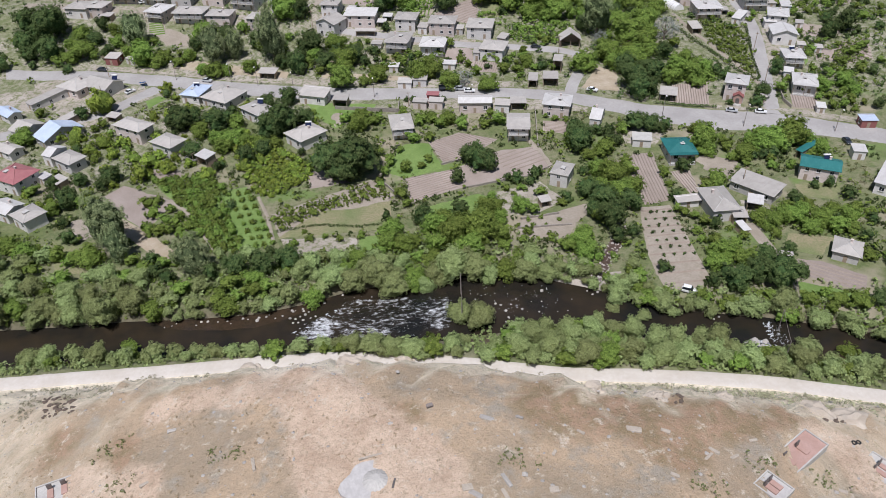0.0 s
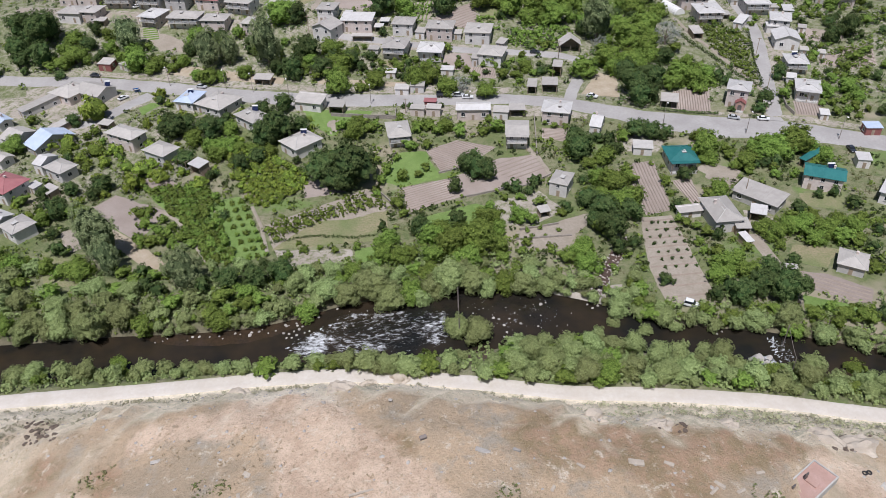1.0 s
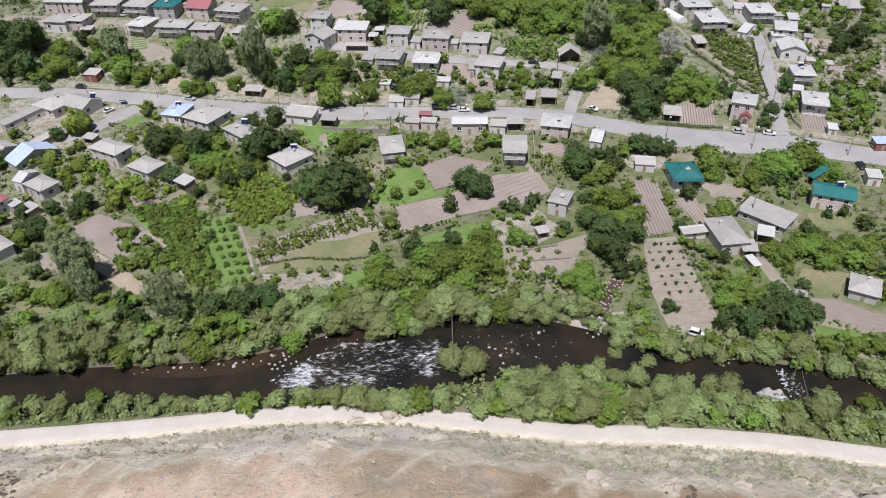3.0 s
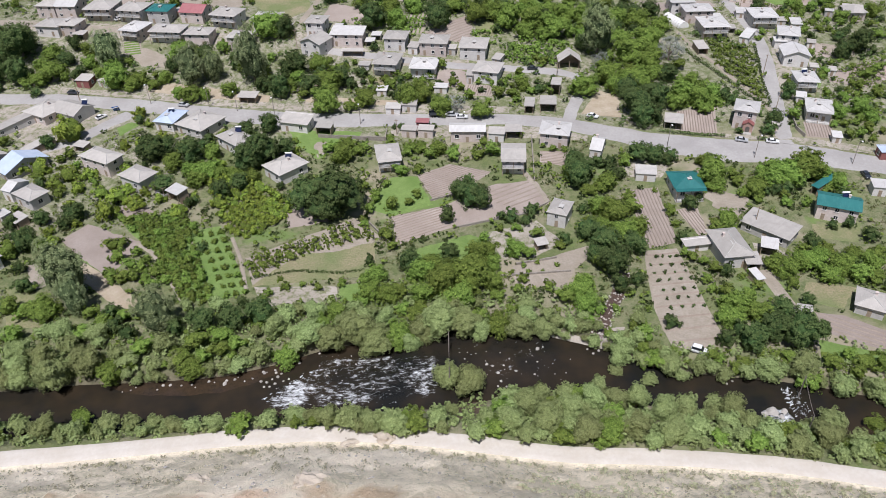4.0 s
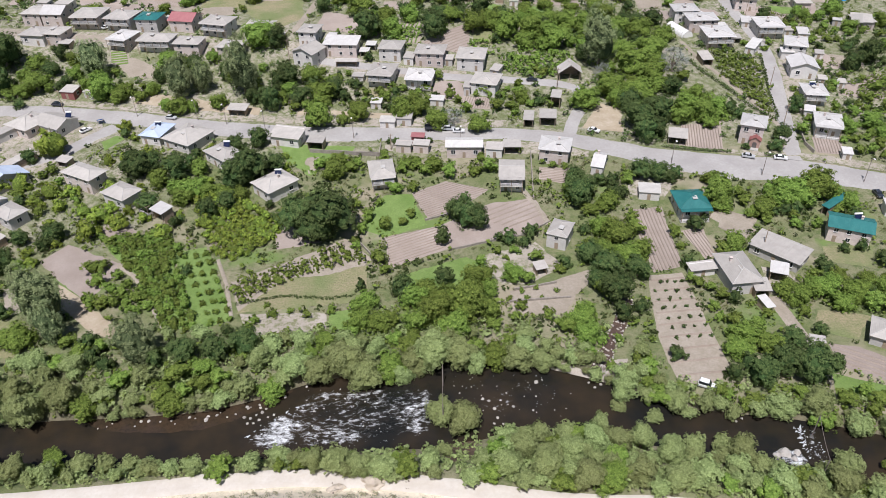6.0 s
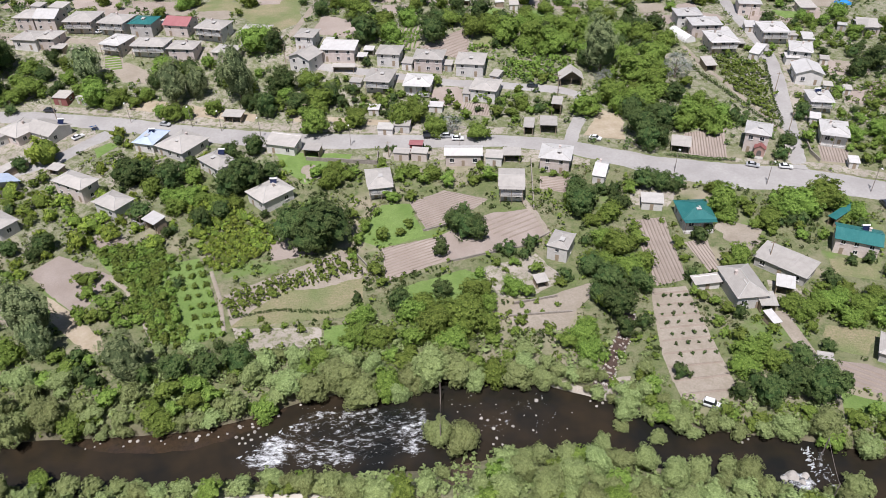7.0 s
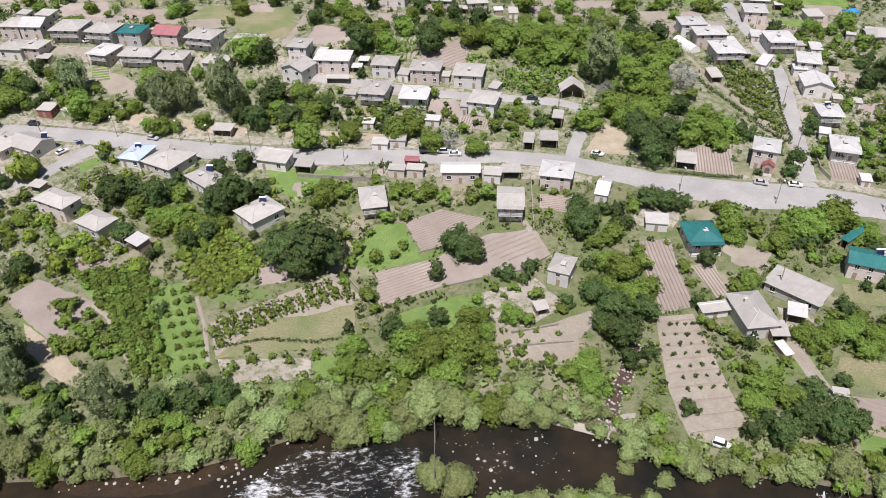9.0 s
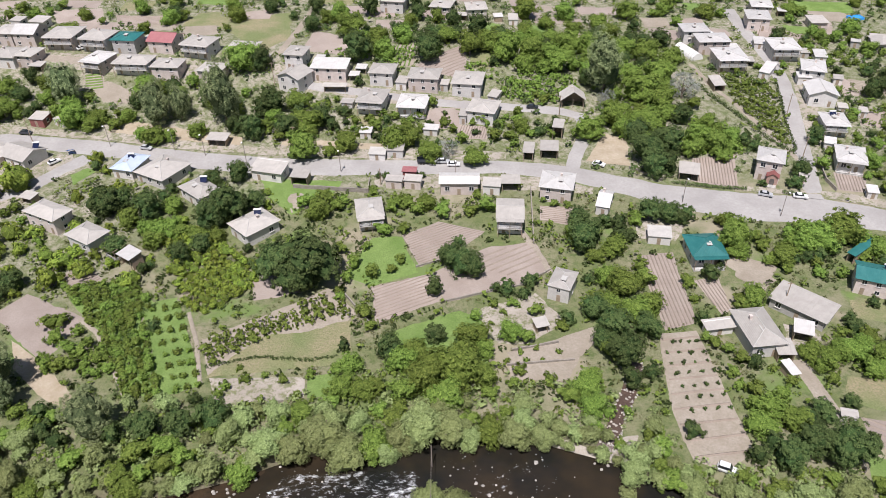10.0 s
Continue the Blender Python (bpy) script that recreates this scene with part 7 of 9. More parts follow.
grove("d", [(130, 267.4, 3), (161.1, 294.1, 3.9), (170.2, 300.1, 4.4), (118.4, 249.2, 2.7), (114.8, 244, 2.3), (105.2, 244.8, 1.3), (156.3, 312.8, 2.1), (138.9, 296.9, 1.8), (170.6, 314.1, 2.3)])  # east gardens above the road
grove("f", [(126.9, 253.3, 2.3), (150.5, 298.2, 1.5), (163.8, 279.4, 2.6), (142.4, 253.5, 2.7), (151.3, 256.2, 3.1), (152.6, 250.3, 2.7), (140.6, 240.2, 2), (144.9, 267.9, 1.4), (166.8, 315.7, 1.8), (144.5, 240.3, 1.9), (170.3, 284.3, 2.3), (166.7, 332.5, 2.3), (162.8, 344.3, 2.7), (174.7, 340.2, 2.7), (191.6, 334.8, 3), (183.8, 343.9, 2.3), (183.6, 312.7, 2.5), (158, 272.4, 1.9), (162.7, 267.4, 2.2), (149.5, 264.7, 1.9), (148.6, 243.4, 2.1)])  # east gardens above the road
grove("f", [(87.1, 217.1, 5.2), (109.9, 216, 5.5), (115.9, 217.2, 5.2), (105.3, 213.8, 3.8), (124.4, 212.3, 3.4), (98, 210.1, 3.7), (95.1, 215.6, 2.2), (63.1, 227.8, 2.3), (120.8, 216, 3.4), (102.7, 215.6, 2.8), (87.7, 226.3, 2.9), (120.3, 209.5, 2), (87.3, 212.8, 2.7)])  # along the road, south side
grove("d", [(67, 230.2, 3.6), (72.2, 229, 3.2), (123.7, 206, 2.3), (46, 217.7, 4.2), (78, 229.6, 2.2), (75.6, 227.1, 1.8), (54.1, 227.5, 2.2)])  # along the road, south side
grove("f", [(54.2, 215, 3.8), (53.5, 199.2, 4.5), (54.6, 188.8, 4), (49.7, 203.5, 3), (38.2, 165.3, 4), (33.8, 163, 2.5), (38.6, 159, 3), (46.5, 194.8, 2.6), (59.5, 202.7, 2.6), (48.7, 212.2, 2.4)])  # along the brook
grove("d", [(47.2, 183.1, 4.6), (48.4, 173.8, 4.1), (53.6, 169.5, 2), (55.7, 182.9, 3), (44.6, 180.1, 2.7)])  # along the brook
grove("d", [(-27.7, 206.3, 7.9), (-36.5, 208.6, 5.7), (-32.8, 203.9, 4.6), (-55.1, 233.9, 5.8), (-59.2, 230.2, 4.3), (-63.7, 251.9, 2.9), (-56.2, 254.1, 3.5), (-48.2, 239.7, 3.4), (-92.3, 239.2, 4.8), (-78.9, 236.6, 4), (-82.9, 219.7, 3), (-64.3, 215.1, 3.4), (-59.3, 219.4, 2.8)])  # great walnut and its neighbours
grove("f", [(-29, 234.2, 4), (-27.6, 242.4, 2.6), (-20.8, 218.2, 2.1), (-16.7, 212.3, 2.1), (-11.7, 207.9, 2), (-6.7, 209.8, 1.5), (-18.4, 206.8, 2), (-19.7, 201.7, 1.6), (-4.2, 213.4, 1.4), (-70.9, 226.1, 4.3), (-77, 228.1, 3.2), (-61.9, 224.4, 3.2), (-56.4, 224.7, 2.8), (-72.2, 238.8, 3.3), (-83.7, 232.9, 3.3), (-73.9, 222.5, 3.2), (-67.6, 225.8, 2.9), (-33.5, 240.3, 2.6), (-24, 237.8, 2.2), (-7.2, 237, 2.2), (-9.7, 225.9, 2.1), (-3.5, 226.2, 1.8), (-22.4, 241.1, 1.9), (-13.9, 219.3, 1.6)])  # middle gardens
grove("d", [(11.9, 208.9, 3.4), (9, 211.8, 2.9), (14.9, 207.6, 3), (5, 200.9, 2.3), (23.8, 200, 2.3), (21.1, 201, 1.8), (29.8, 202.6, 2.3), (27.7, 198.1, 1.6), (37.6, 188.4, 2.2), (11.5, 219.4, 1.8)])  # middle gardens
grove("f", [(3, 237.8, 3), (-2.6, 238.8, 2.6), (7.5, 234, 2.6), (-5.4, 239.2, 1.9), (0.2, 235, 2.2), (20.5, 235.6, 2.6), (15.8, 234.2, 2.2), (-13.1, 244.8, 1.9), (-12.6, 192.1, 2.5), (-10.6, 187.6, 1.6), (30.2, 191.9, 1.9), (23, 183, 2.7), (26.7, 181.7, 1.8), (15, 190.2, 1.7), (40.6, 237.3, 1.7), (44.6, 236.4, 1.5), (37.6, 239.5, 1.1), (35.7, 186.1, 1.6), (30.8, 246.8, 1.5), (18, 241.5, 1.9), (-12, 239.5, 1.9)])  # below the road
grove("f", [(10.2, 170.8, 5.7), (3, 167.8, 4.8), (13.6, 180.5, 3.9), (-2.9, 174.1, 3.8), (15.9, 169.1, 3.5), (7, 162.4, 4.2), (-14.6, 173.5, 2.9), (-11.1, 166.2, 3.1), (-17.6, 172.9, 1.8), (-15.6, 166.4, 3.1), (-7.9, 167.6, 2.3), (0.1, 177.6, 3.3), (16.5, 177.7, 2.7), (-2.1, 165.2, 3.1), (17, 164.8, 2)])  # orchard above the river
grove("d", [(-5.9, 177.8, 3), (-16.7, 180.4, 1.8), (4.6, 183.5, 2.5)])  # orchard above the river
grove("y", [(-124.2, 252.8, 5), (-116.8, 228.1, 2.5), (-109.8, 228.4, 2.2), (-97.1, 207.4, 3), (-96.2, 214.8, 2.8), (-90, 210.8, 2.4), (-75.5, 207.4, 2.4), (-64.5, 211.1, 2.4), (-105.1, 266.8, 2.2), (-100.3, 260, 1.6), (-127.5, 232.3, 2.6), (-118.7, 223.3, 2.1), (-95.3, 219.3, 2.1), (-88.9, 218.1, 1.7), (-102.7, 218.1, 2.1), (-110.9, 221.4, 2.1), (-133.1, 232.6, 2.6), (-104.6, 245.8, 1.9), (-104.1, 232.5, 1.8)])  # west gardens
grove("d", [(-106.5, 206, 3.3), (-116.2, 204.7, 2.7), (-108.6, 202, 2.3), (-115.3, 192.1, 3.5), (-88.8, 241.6, 3.4), (-104.1, 262.9, 1.6), (-112.7, 181.7, 2.1), (-107.1, 173.2, 2.6), (-130.7, 247.4, 2.7), (-124, 203.3, 2.3)])  # west gardens
grove("p", [(-94.1, 170.7, 5.2), (-66.9, 156.6, 4.3), (-89.5, 163.7, 3.2)])  # tall poplars by the river
grove("f", [(-97.8, 162.7, 3.6), (-101.4, 154.2, 2.4), (-55.9, 150.6, 2.4), (-50.5, 151.9, 2.7), (-68.7, 149.2, 2.4), (-55.2, 142.3, 3.1), (-58.4, 145.3, 2.6), (-102.4, 162.6, 2.5), (-85.6, 162.3, 2.2), (-85.1, 154, 2.4), (-42.3, 155.9, 1.9), (-46.3, 149, 2.1)])  # behind the willows, west
grove("d", [(-42.6, 158.8, 3.3), (-49, 156.7, 3.5), (-55.7, 155.7, 3), (-62.3, 154.6, 2.4), (-78.1, 156.9, 2.2), (-73.7, 153.8, 2.2), (-48.3, 164.6, 1.7)])  # behind the willows, west
grove("f", [(75.3, 157.8, 3.6), (72.5, 153.3, 3.5), (79.7, 154.3, 3), (91.3, 174, 2.9), (92.9, 170.8, 3.2), (101.4, 174.3, 3.8), (107.6, 171.7, 3.8), (115.3, 172.1, 3.2), (103.5, 168.5, 2.9), (110.9, 168.5, 2.6), (75.2, 173.6, 1.8), (70.8, 178.8, 1.7), (84.1, 192.9, 3.5), (81.1, 192.6, 2.5), (70.8, 195.1, 1.3), (70.7, 201.2, 2), (97.3, 174.2, 2.7), (106.9, 179, 2.4), (113.4, 177.1, 2.7), (73.3, 176.9, 1.5), (69.2, 180.8, 1.5), (80, 162.2, 2), (83.7, 166.1, 1.4), (74.8, 163.5, 2), (102, 181.4, 1.8), (72, 169.9, 1.5), (72, 165.5, 1.4), (114.8, 167.3, 2), (93, 166.4, 1.7)])  # east orchard
grove("d", [(80.9, 147.9, 4.2), (86.4, 145.5, 4.4), (69.1, 146.4, 2.6), (74.9, 144.7, 3.1), (77.5, 171.9, 2), (114.3, 191.8, 1.6), (119, 191.9, 1.9), (122, 185.4, 2.5), (105.7, 186.3, 1.6), (77, 203.3, 2.3), (70.2, 187.4, 1.9), (87.3, 155.7, 1.9), (73.2, 148.8, 2.4), (81, 207.9, 1.5)])  # east orchard
grove("f", [(-74.1, 141.6, 3.1), (-34.2, 146.3, 2.9), (-8.1, 152.3, 4), (-70.1, 144.3, 1.8)])
grove("w", [(-94.4, 140.6, 3.1), (-86.4, 140.1, 4.1), (-79.8, 143.9, 3.3), (-67.9, 140.4, 1.4), (-91.1, 146.1, 3.1), (-72.9, 145.9, 2.6), (-48, 143.1, 1.7), (-45.3, 143.5, 2.1), (-39.9, 145.9, 2.6), (-31.9, 149.2, 2.4), (-37.8, 153.8, 2.7), (-29.3, 151.3, 3.5), (-24.1, 150.7, 3.5), (-18.8, 153.1, 4), (-13.4, 149.5, 3.7), (-5.2, 150.4, 2.7), (-89.2, 153.9, 2.7), (-80.9, 153.6, 2.7), (-63.5, 149.1, 2.6), (-86.1, 149.4, 2.6), (-96.7, 146.9, 2.9), (-51.8, 142.5, 1.8)])  # willows on the north bank, west
grove("f", [(16.3, 155.1, 3.5), (-23.5, 159.2, 2.8), (-26.5, 155, 2.4)])
grove("w", [(1.3, 155, 4.4), (8.1, 155, 4.1), (12.1, 153, 2.7), (21.7, 153.6, 3.3), (27, 153.3, 2.7), (23.2, 156.2, 2.7), (31.2, 154.5, 1.9), (32.3, 151.6, 1.4), (-29, 159.2, 3), (-35.8, 158, 2.5), (-16.5, 157.2, 2.5), (-21.8, 155.8, 2.5), (-2.1, 153.7, 2.7), (5.5, 158.9, 2.5), (-11, 156.5, 2.7), (35.1, 153, 1.6), (28.7, 156.4, 1.9)])  # willows on the north bank, middle
grove("f", [(51.3, 141.6, 2.6), (83.4, 134.2, 2), (101.9, 136.3, 2.5)])
grove("w", [(44.2, 144.1, 2.9), (45.9, 146.4, 2.6), (42.4, 140.5, 1.7), (54.6, 139.6, 2.8), (56.9, 137.7, 1.9), (60.9, 139, 2), (66.1, 136.9, 1.8), (75.8, 137.1, 3), (83.5, 136.4, 3), (90.7, 131.9, 2.7), (97.3, 131, 2.7), (40.3, 152, 1.6), (50, 153.9, 2.2), (48.6, 147.6, 2.1), (54.1, 142.7, 1.8), (49.1, 142.6, 2.1)])  # willows on the north bank, east
grove("f", [(50.8, 148.7, 2.1), (97.6, 137.7, 2.3), (90.2, 138, 2.3), (71.6, 139.7, 1.8), (64.7, 141.9, 1.5), (95.2, 140.4, 1.8), (81.5, 140.9, 1.8)])  # willows on the north bank, east
grove("f", [(-76.2, 128.5, 2.7), (-39.1, 121.4, 2.6), (-3.3, 121, 2.5), (-24.6, 122, 1.6)])
grove("w", [(-82.4, 124.9, 2.8), (-89.2, 127.8, 2.4), (-73.8, 122.5, 2.1), (-69.6, 127.2, 2.5), (-64.6, 126.8, 2.4), (-59.6, 126.4, 2.1), (-52.8, 122.3, 1.8), (-49, 122.2, 1.6), (-44.5, 121.3, 1.1), (-33.6, 122.2, 2.3), (-29.7, 128.3, 2.2), (-21.6, 122.2, 2.7), (-17.1, 122.2, 2.5), (-12.4, 121.2, 2.7), (-7.9, 120.5, 2.5), (1.2, 121.9, 2.5), (-94.4, 126.6, 2.9), (-98.7, 125.9, 2.8), (-76.4, 120.9, 1.6), (-68.6, 121.3, 1.6), (-59.2, 121, 1.4), (-14.7, 120.3, 1.6), (-5.6, 119.3, 1.6), (2.3, 119.7, 1.6)])  # willows on the south bank, west
grove("f", [(12.6, 119.2, 2.5), (35.4, 116.6, 3.1), (26.6, 116.2, 2), (38.1, 123.1, 2.5)])
grove("w", [(3.7, 139, 3.1), (8.7, 136.3, 3.8), (9, 118, 2.2), (15.9, 120.4, 2.9), (20.1, 126.8, 2.8), (23.8, 120.3, 2.9), (29, 124.2, 3), (34.7, 128.8, 3.1), (39.5, 128.9, 3.1), (44.5, 129.3, 2.9), (41.4, 118.2, 2.9), (49.2, 124.8, 3), (55.2, 128.1, 2.6), (47.6, 116.4, 2.9), (31.1, 116.9, 2.9), (24.3, 131.3, 2.4), (49.2, 136.9, 2), (37.5, 135.6, 2), (29.3, 132.1, 2.2), (16.9, 130.3, 2.4), (18.9, 116.7, 2), (44, 114.7, 1.8)])  # willows on the south bank, middle
grove("f", [(57.6, 115.7, 1.8), (87.6, 113, 2.2), (93.8, 122.4, 2.3)])
grove("w", [(54.1, 118.8, 2.5), (64, 125.9, 3.3), (61.7, 128.9, 2.2), (62, 115.7, 1.9), (67.2, 115.1, 2.6), (71.9, 113.4, 2.6), (79.3, 116.3, 2.7), (84.5, 123.2, 2.6), (85.4, 114.9, 2.4), (67, 123.8, 2.1), (50.9, 115.9, 2), (78.8, 121.2, 2.1), (73.6, 120.1, 1.8), (79.4, 110.4, 1.7), (93.3, 116.2, 2.7), (95.1, 114, 2.7), (74.3, 111.2, 1.7), (53.7, 114.1, 1.3)])  # willows on the south bank, east
grove("b", [(-90.1, 190.6, 2.2), (-88.3, 192.2, 1.9), (-86.9, 185.6, 1.9), (-82.2, 181.7, 1.8), (-79, 180.4, 1.8), (-78.3, 183.8, 1.5), (-79.7, 176.8, 1.8), (-76.7, 176.4, 1.6), (-85.5, 177.1, 1.8), (-74.3, 178.6, 1.7), (-70.7, 175.3, 1.8), (-73.8, 174, 1.5), (-82.4, 176.9, 1.8), (-87.6, 178.6, 1.5), (-82.4, 188.3, 1.6), (-74.2, 181.8, 1.4)])  # fruit bushes beside the bare field
grove("k", [(61.3, 180.2, 0.7), (63.2, 180.5, 0.5), (65.2, 180.4, 0.5), (67, 180.4, 0.7), (59, 176.8, 0.5), (61.8, 176.9, 0.5), (64.6, 176.6, 0.7), (67.6, 176.9, 0.5), (59.1, 173.2, 0.5), (62, 173.4, 0.7), (64.7, 173.6, 0.5), (67.6, 174, 0.5), (59.5, 170, 0.7), (62.4, 170.5, 0.5), (65.4, 170.6, 0.5), (68.2, 170.8, 0.7), (59.7, 166.3, 0.5), (62.5, 166.4, 0.5), (65.1, 166.6, 0.7), (67.9, 166.9, 0.5), (59.8, 162.8, 0.5), (62.6, 163, 0.7), (65.3, 163.2, 0.5), (68.1, 163.6, 0.5), (59.9, 159.3, 0.6), (62.8, 159.7, 0.5), (65.6, 159.8, 0.5), (68.5, 160, 0.6), (58.3, 152.8, 1.8), (58.3, 155.1, 1.4)])  # bushes in rows on the terraced plot
grove("b", [(-66.7, 196.2, 1), (-63.9, 196.7, 1.1), (-61.1, 197.6, 1), (-64.7, 191.9, 1.1), (-61.9, 192.7, 1), (-59.1, 193.2, 1.1), (-62.6, 187.7, 0.9), (-59.8, 188.2, 1.1), (-57.2, 189.1, 0.9), (-60.6, 183.7, 1.1), (-58.1, 184.5, 0.9), (-55.4, 185, 1.1), (-58.7, 179.8, 0.9), (-56.2, 180.3, 1.1), (-53.6, 181.1, 0.9), (-56.9, 176, 1), (-54.4, 176.8, 0.9), (-51.9, 177.2, 1.1), (-55, 172.4, 0.9), (-52.6, 172.8, 1), (-50.2, 173.6, 0.9), (-53.3, 168.8, 1), (-51, 169.5, 0.9), (-48.6, 170, 1)])  # young trees in the mown orchard
grove("b", [(-92.7, 205.2, 1.4), (-85.9, 206.8, 1.1), (-88, 205.5, 1.4), (-90.1, 204.9, 1.3), (-78.6, 208.1, 1.4), (-80.5, 207.1, 1.2), (-82.8, 206.2, 1.3), (-84.7, 204.7, 1.3), (-86.6, 203.3, 1.3), (-88.6, 201.7, 1.3), (-77.5, 205.9, 1.4), (-79.5, 205.1, 1.2), (-81.7, 203.5, 1.2), (-83.6, 202.4, 1.4), (-85.9, 201.4, 1.2), (-87.3, 199.8, 1.4), (-74.2, 204.9, 1.5), (-76.1, 203.2, 1.5), (-78.5, 202.2, 1.2), (-80.7, 201.7, 1.2), (-82.6, 200.4, 1.1), (-84.4, 198.9, 1.3), (-73.2, 202.3, 1.4), (-75.4, 201.4, 1.2), (-77.5, 200.5, 1.1), (-79.2, 198.7, 1.3), (-81.1, 197.9, 1.3), (-83.2, 196.6, 1.1), (-70, 201.3, 1.3), (-72.2, 200.2, 1.1)])  # dense orchard rows
grove("b", [(-73.8, 198.7, 1.3), (-76.4, 198, 1.3), (-78.1, 196.6, 1.4), (-80.1, 195.3, 1), (-82, 194.2, 1.2), (-69.4, 199.8, 1.1), (-71.2, 197.8, 1.3), (-73.2, 196.8, 1.2), (-75.1, 195, 1.4), (-77, 194.3, 1.4), (-79.2, 193.4, 1.1), (-80.7, 191.8, 1.4), (-68.1, 197.2, 1.1), (-70.1, 196.2, 1.1), (-72, 194.4, 1.3), (-74.1, 193.3, 1.2), (-75.9, 192.2, 1.3), (-77.9, 191, 1.2), (-69.2, 193.7, 1.1), (-71, 192.3, 1.2), (-73.2, 191.2, 1.2), (-75.1, 190.1, 1.3), (-76.5, 188.4, 1.4), (-70.2, 190.2, 1.4), (-71.9, 189.1, 1.1), (-73.9, 187.9, 1.3), (-75.8, 187, 1.2), (-67.1, 189.1, 1.4), (-69.1, 188.2, 1), (-71.2, 187.3, 1)])
grove("b", [(-72.9, 185.6, 1.3), (-74.8, 184.9, 1.3), (-65.9, 186.7, 1.3), (-67.8, 185.7, 1.2), (-69.9, 184.9, 1), (-71.8, 183.5, 1.3), (-73.8, 182.4, 1.2), (-65.3, 184.9, 1.1), (-67, 183.8, 1.3), (-68.9, 183.1, 1.1), (-70.6, 181.2, 1.3), (-72.6, 180.6, 1.3), (-64.2, 183.1, 1.1), (-66.3, 181.8, 1), (-67.9, 180.5, 1.1), (-70, 179.8, 1.2), (-71.7, 178.6, 1), (-63.5, 180.8, 1.1), (-65.3, 179.8, 1.3), (-67.3, 179.1, 1), (-68.9, 177.5, 1.3), (-70.5, 176.3, 1.2), (-62.2, 178.4, 1.3), (-64.4, 178, 1), (-66, 176.7, 1.3), (-68.1, 175.6, 1.2), (-61.4, 177, 1.2), (-63.3, 176, 1.1), (-65.2, 174.8, 1.3), (-67.2, 174, 1.2)])
grove("b", [(-60.8, 175.1, 1.2), (-62.4, 173.7, 1), (-64.4, 172.9, 1), (-66.2, 171.9, 1.2), (-59.7, 173, 1), (-61.4, 172, 1.1), (-63.6, 170.9, 1.1), (-65.4, 170.3, 1.2), (-58.8, 171.1, 1.3), (-60.6, 170.3, 1), (-62.5, 169, 1.2), (-64.2, 168, 1.2), (-58.3, 169.7, 1), (-59.9, 168.6, 1.1), (-61.8, 167.3, 1.1), (-63.4, 166.5, 1.1), (-57.4, 167.7, 1.2), (-59, 166.5, 1.1)])
grove("y", [(-73.5, 230.7, 1.7), (-71.6, 228.7, 1.7), (-72.1, 225.2, 1.5), (-69.4, 227.1, 1.6), (-69.8, 223.2, 1.6), (-67.3, 225.8, 1.6), (-67.5, 222.3, 1.4), (-68.2, 218.3, 1.3), (-65, 228.3, 1.5), (-65.3, 224.4, 1.6), (-65.8, 220.2, 1.3), (-66, 216.1, 1.6), (-66, 212.4, 1.3), (-63, 227.2, 1.5), (-63.2, 222.9, 1.5), (-63.5, 218.4, 1.5), (-63.6, 214.9, 1.5), (-64, 211, 1.2), (-60.5, 225.6, 1.5), (-61.2, 221.6, 1.3), (-61.1, 217, 1.3), (-62.2, 213.6, 1.3), (-62.2, 209.8, 1.2), (-62.8, 206, 1.4), (-58.7, 223.7, 1.4), (-59.1, 220.2, 1.3), (-59.4, 215.3, 1.5), (-60, 211.6, 1.3), (-60.2, 208.3, 1.2), (-60.4, 204.4, 1.6)])  # dense orchard, second block
grove("y", [(-56.6, 221.9, 1.4), (-57.4, 218.5, 1.4), (-57.8, 214.4, 1.5), (-57.9, 210.4, 1.2), (-58, 206.8, 1.5), (-58.7, 203.5, 1.2), (-58.7, 198.9, 1.5), (-54.5, 220.9, 1.3), (-54.9, 216.5, 1.6), (-55.6, 212.7, 1.6), (-56.1, 209.5, 1.2), (-56.6, 205.5, 1.4), (-56.8, 202.1, 1.3), (-56.8, 197.8, 1.2), (-52.7, 218.6, 1.5), (-53.2, 214.9, 1.6), (-53.4, 210.9, 1.4), (-53.9, 207.4, 1.6), (-54.6, 204.4, 1.3), (-54.8, 199.8, 1.3), (-55.4, 196.3, 1.2), (-50.7, 218.1, 1.2), (-50.8, 213.1, 1.6), (-51.6, 209.7, 1.4), (-52.2, 205.9, 1.4), (-52.5, 202.4, 1.4), (-53.1, 198.9, 1.3), (-53.2, 195.1, 1.1), (-48.6, 216, 1.5), (-49.2, 211.7, 1.5)])
grove("y", [(-49.9, 208.3, 1.3), (-49.8, 204.2, 1.5), (-50.4, 200.8, 1.3), (-51.2, 197.3, 1.4), (-46.9, 214.1, 1.6), (-47.1, 210.3, 1.4), (-47.8, 207, 1.4), (-48.3, 203.6, 1.2), (-49, 199.7, 1.4), (-44.6, 212.8, 1.4), (-45.7, 209.3, 1.2), (-45.9, 204.9, 1.6), (-46.6, 201.8, 1.5), (-43, 211.1, 1.3), (-43.4, 207.9, 1.5), (-44.1, 204.5, 1.3)])
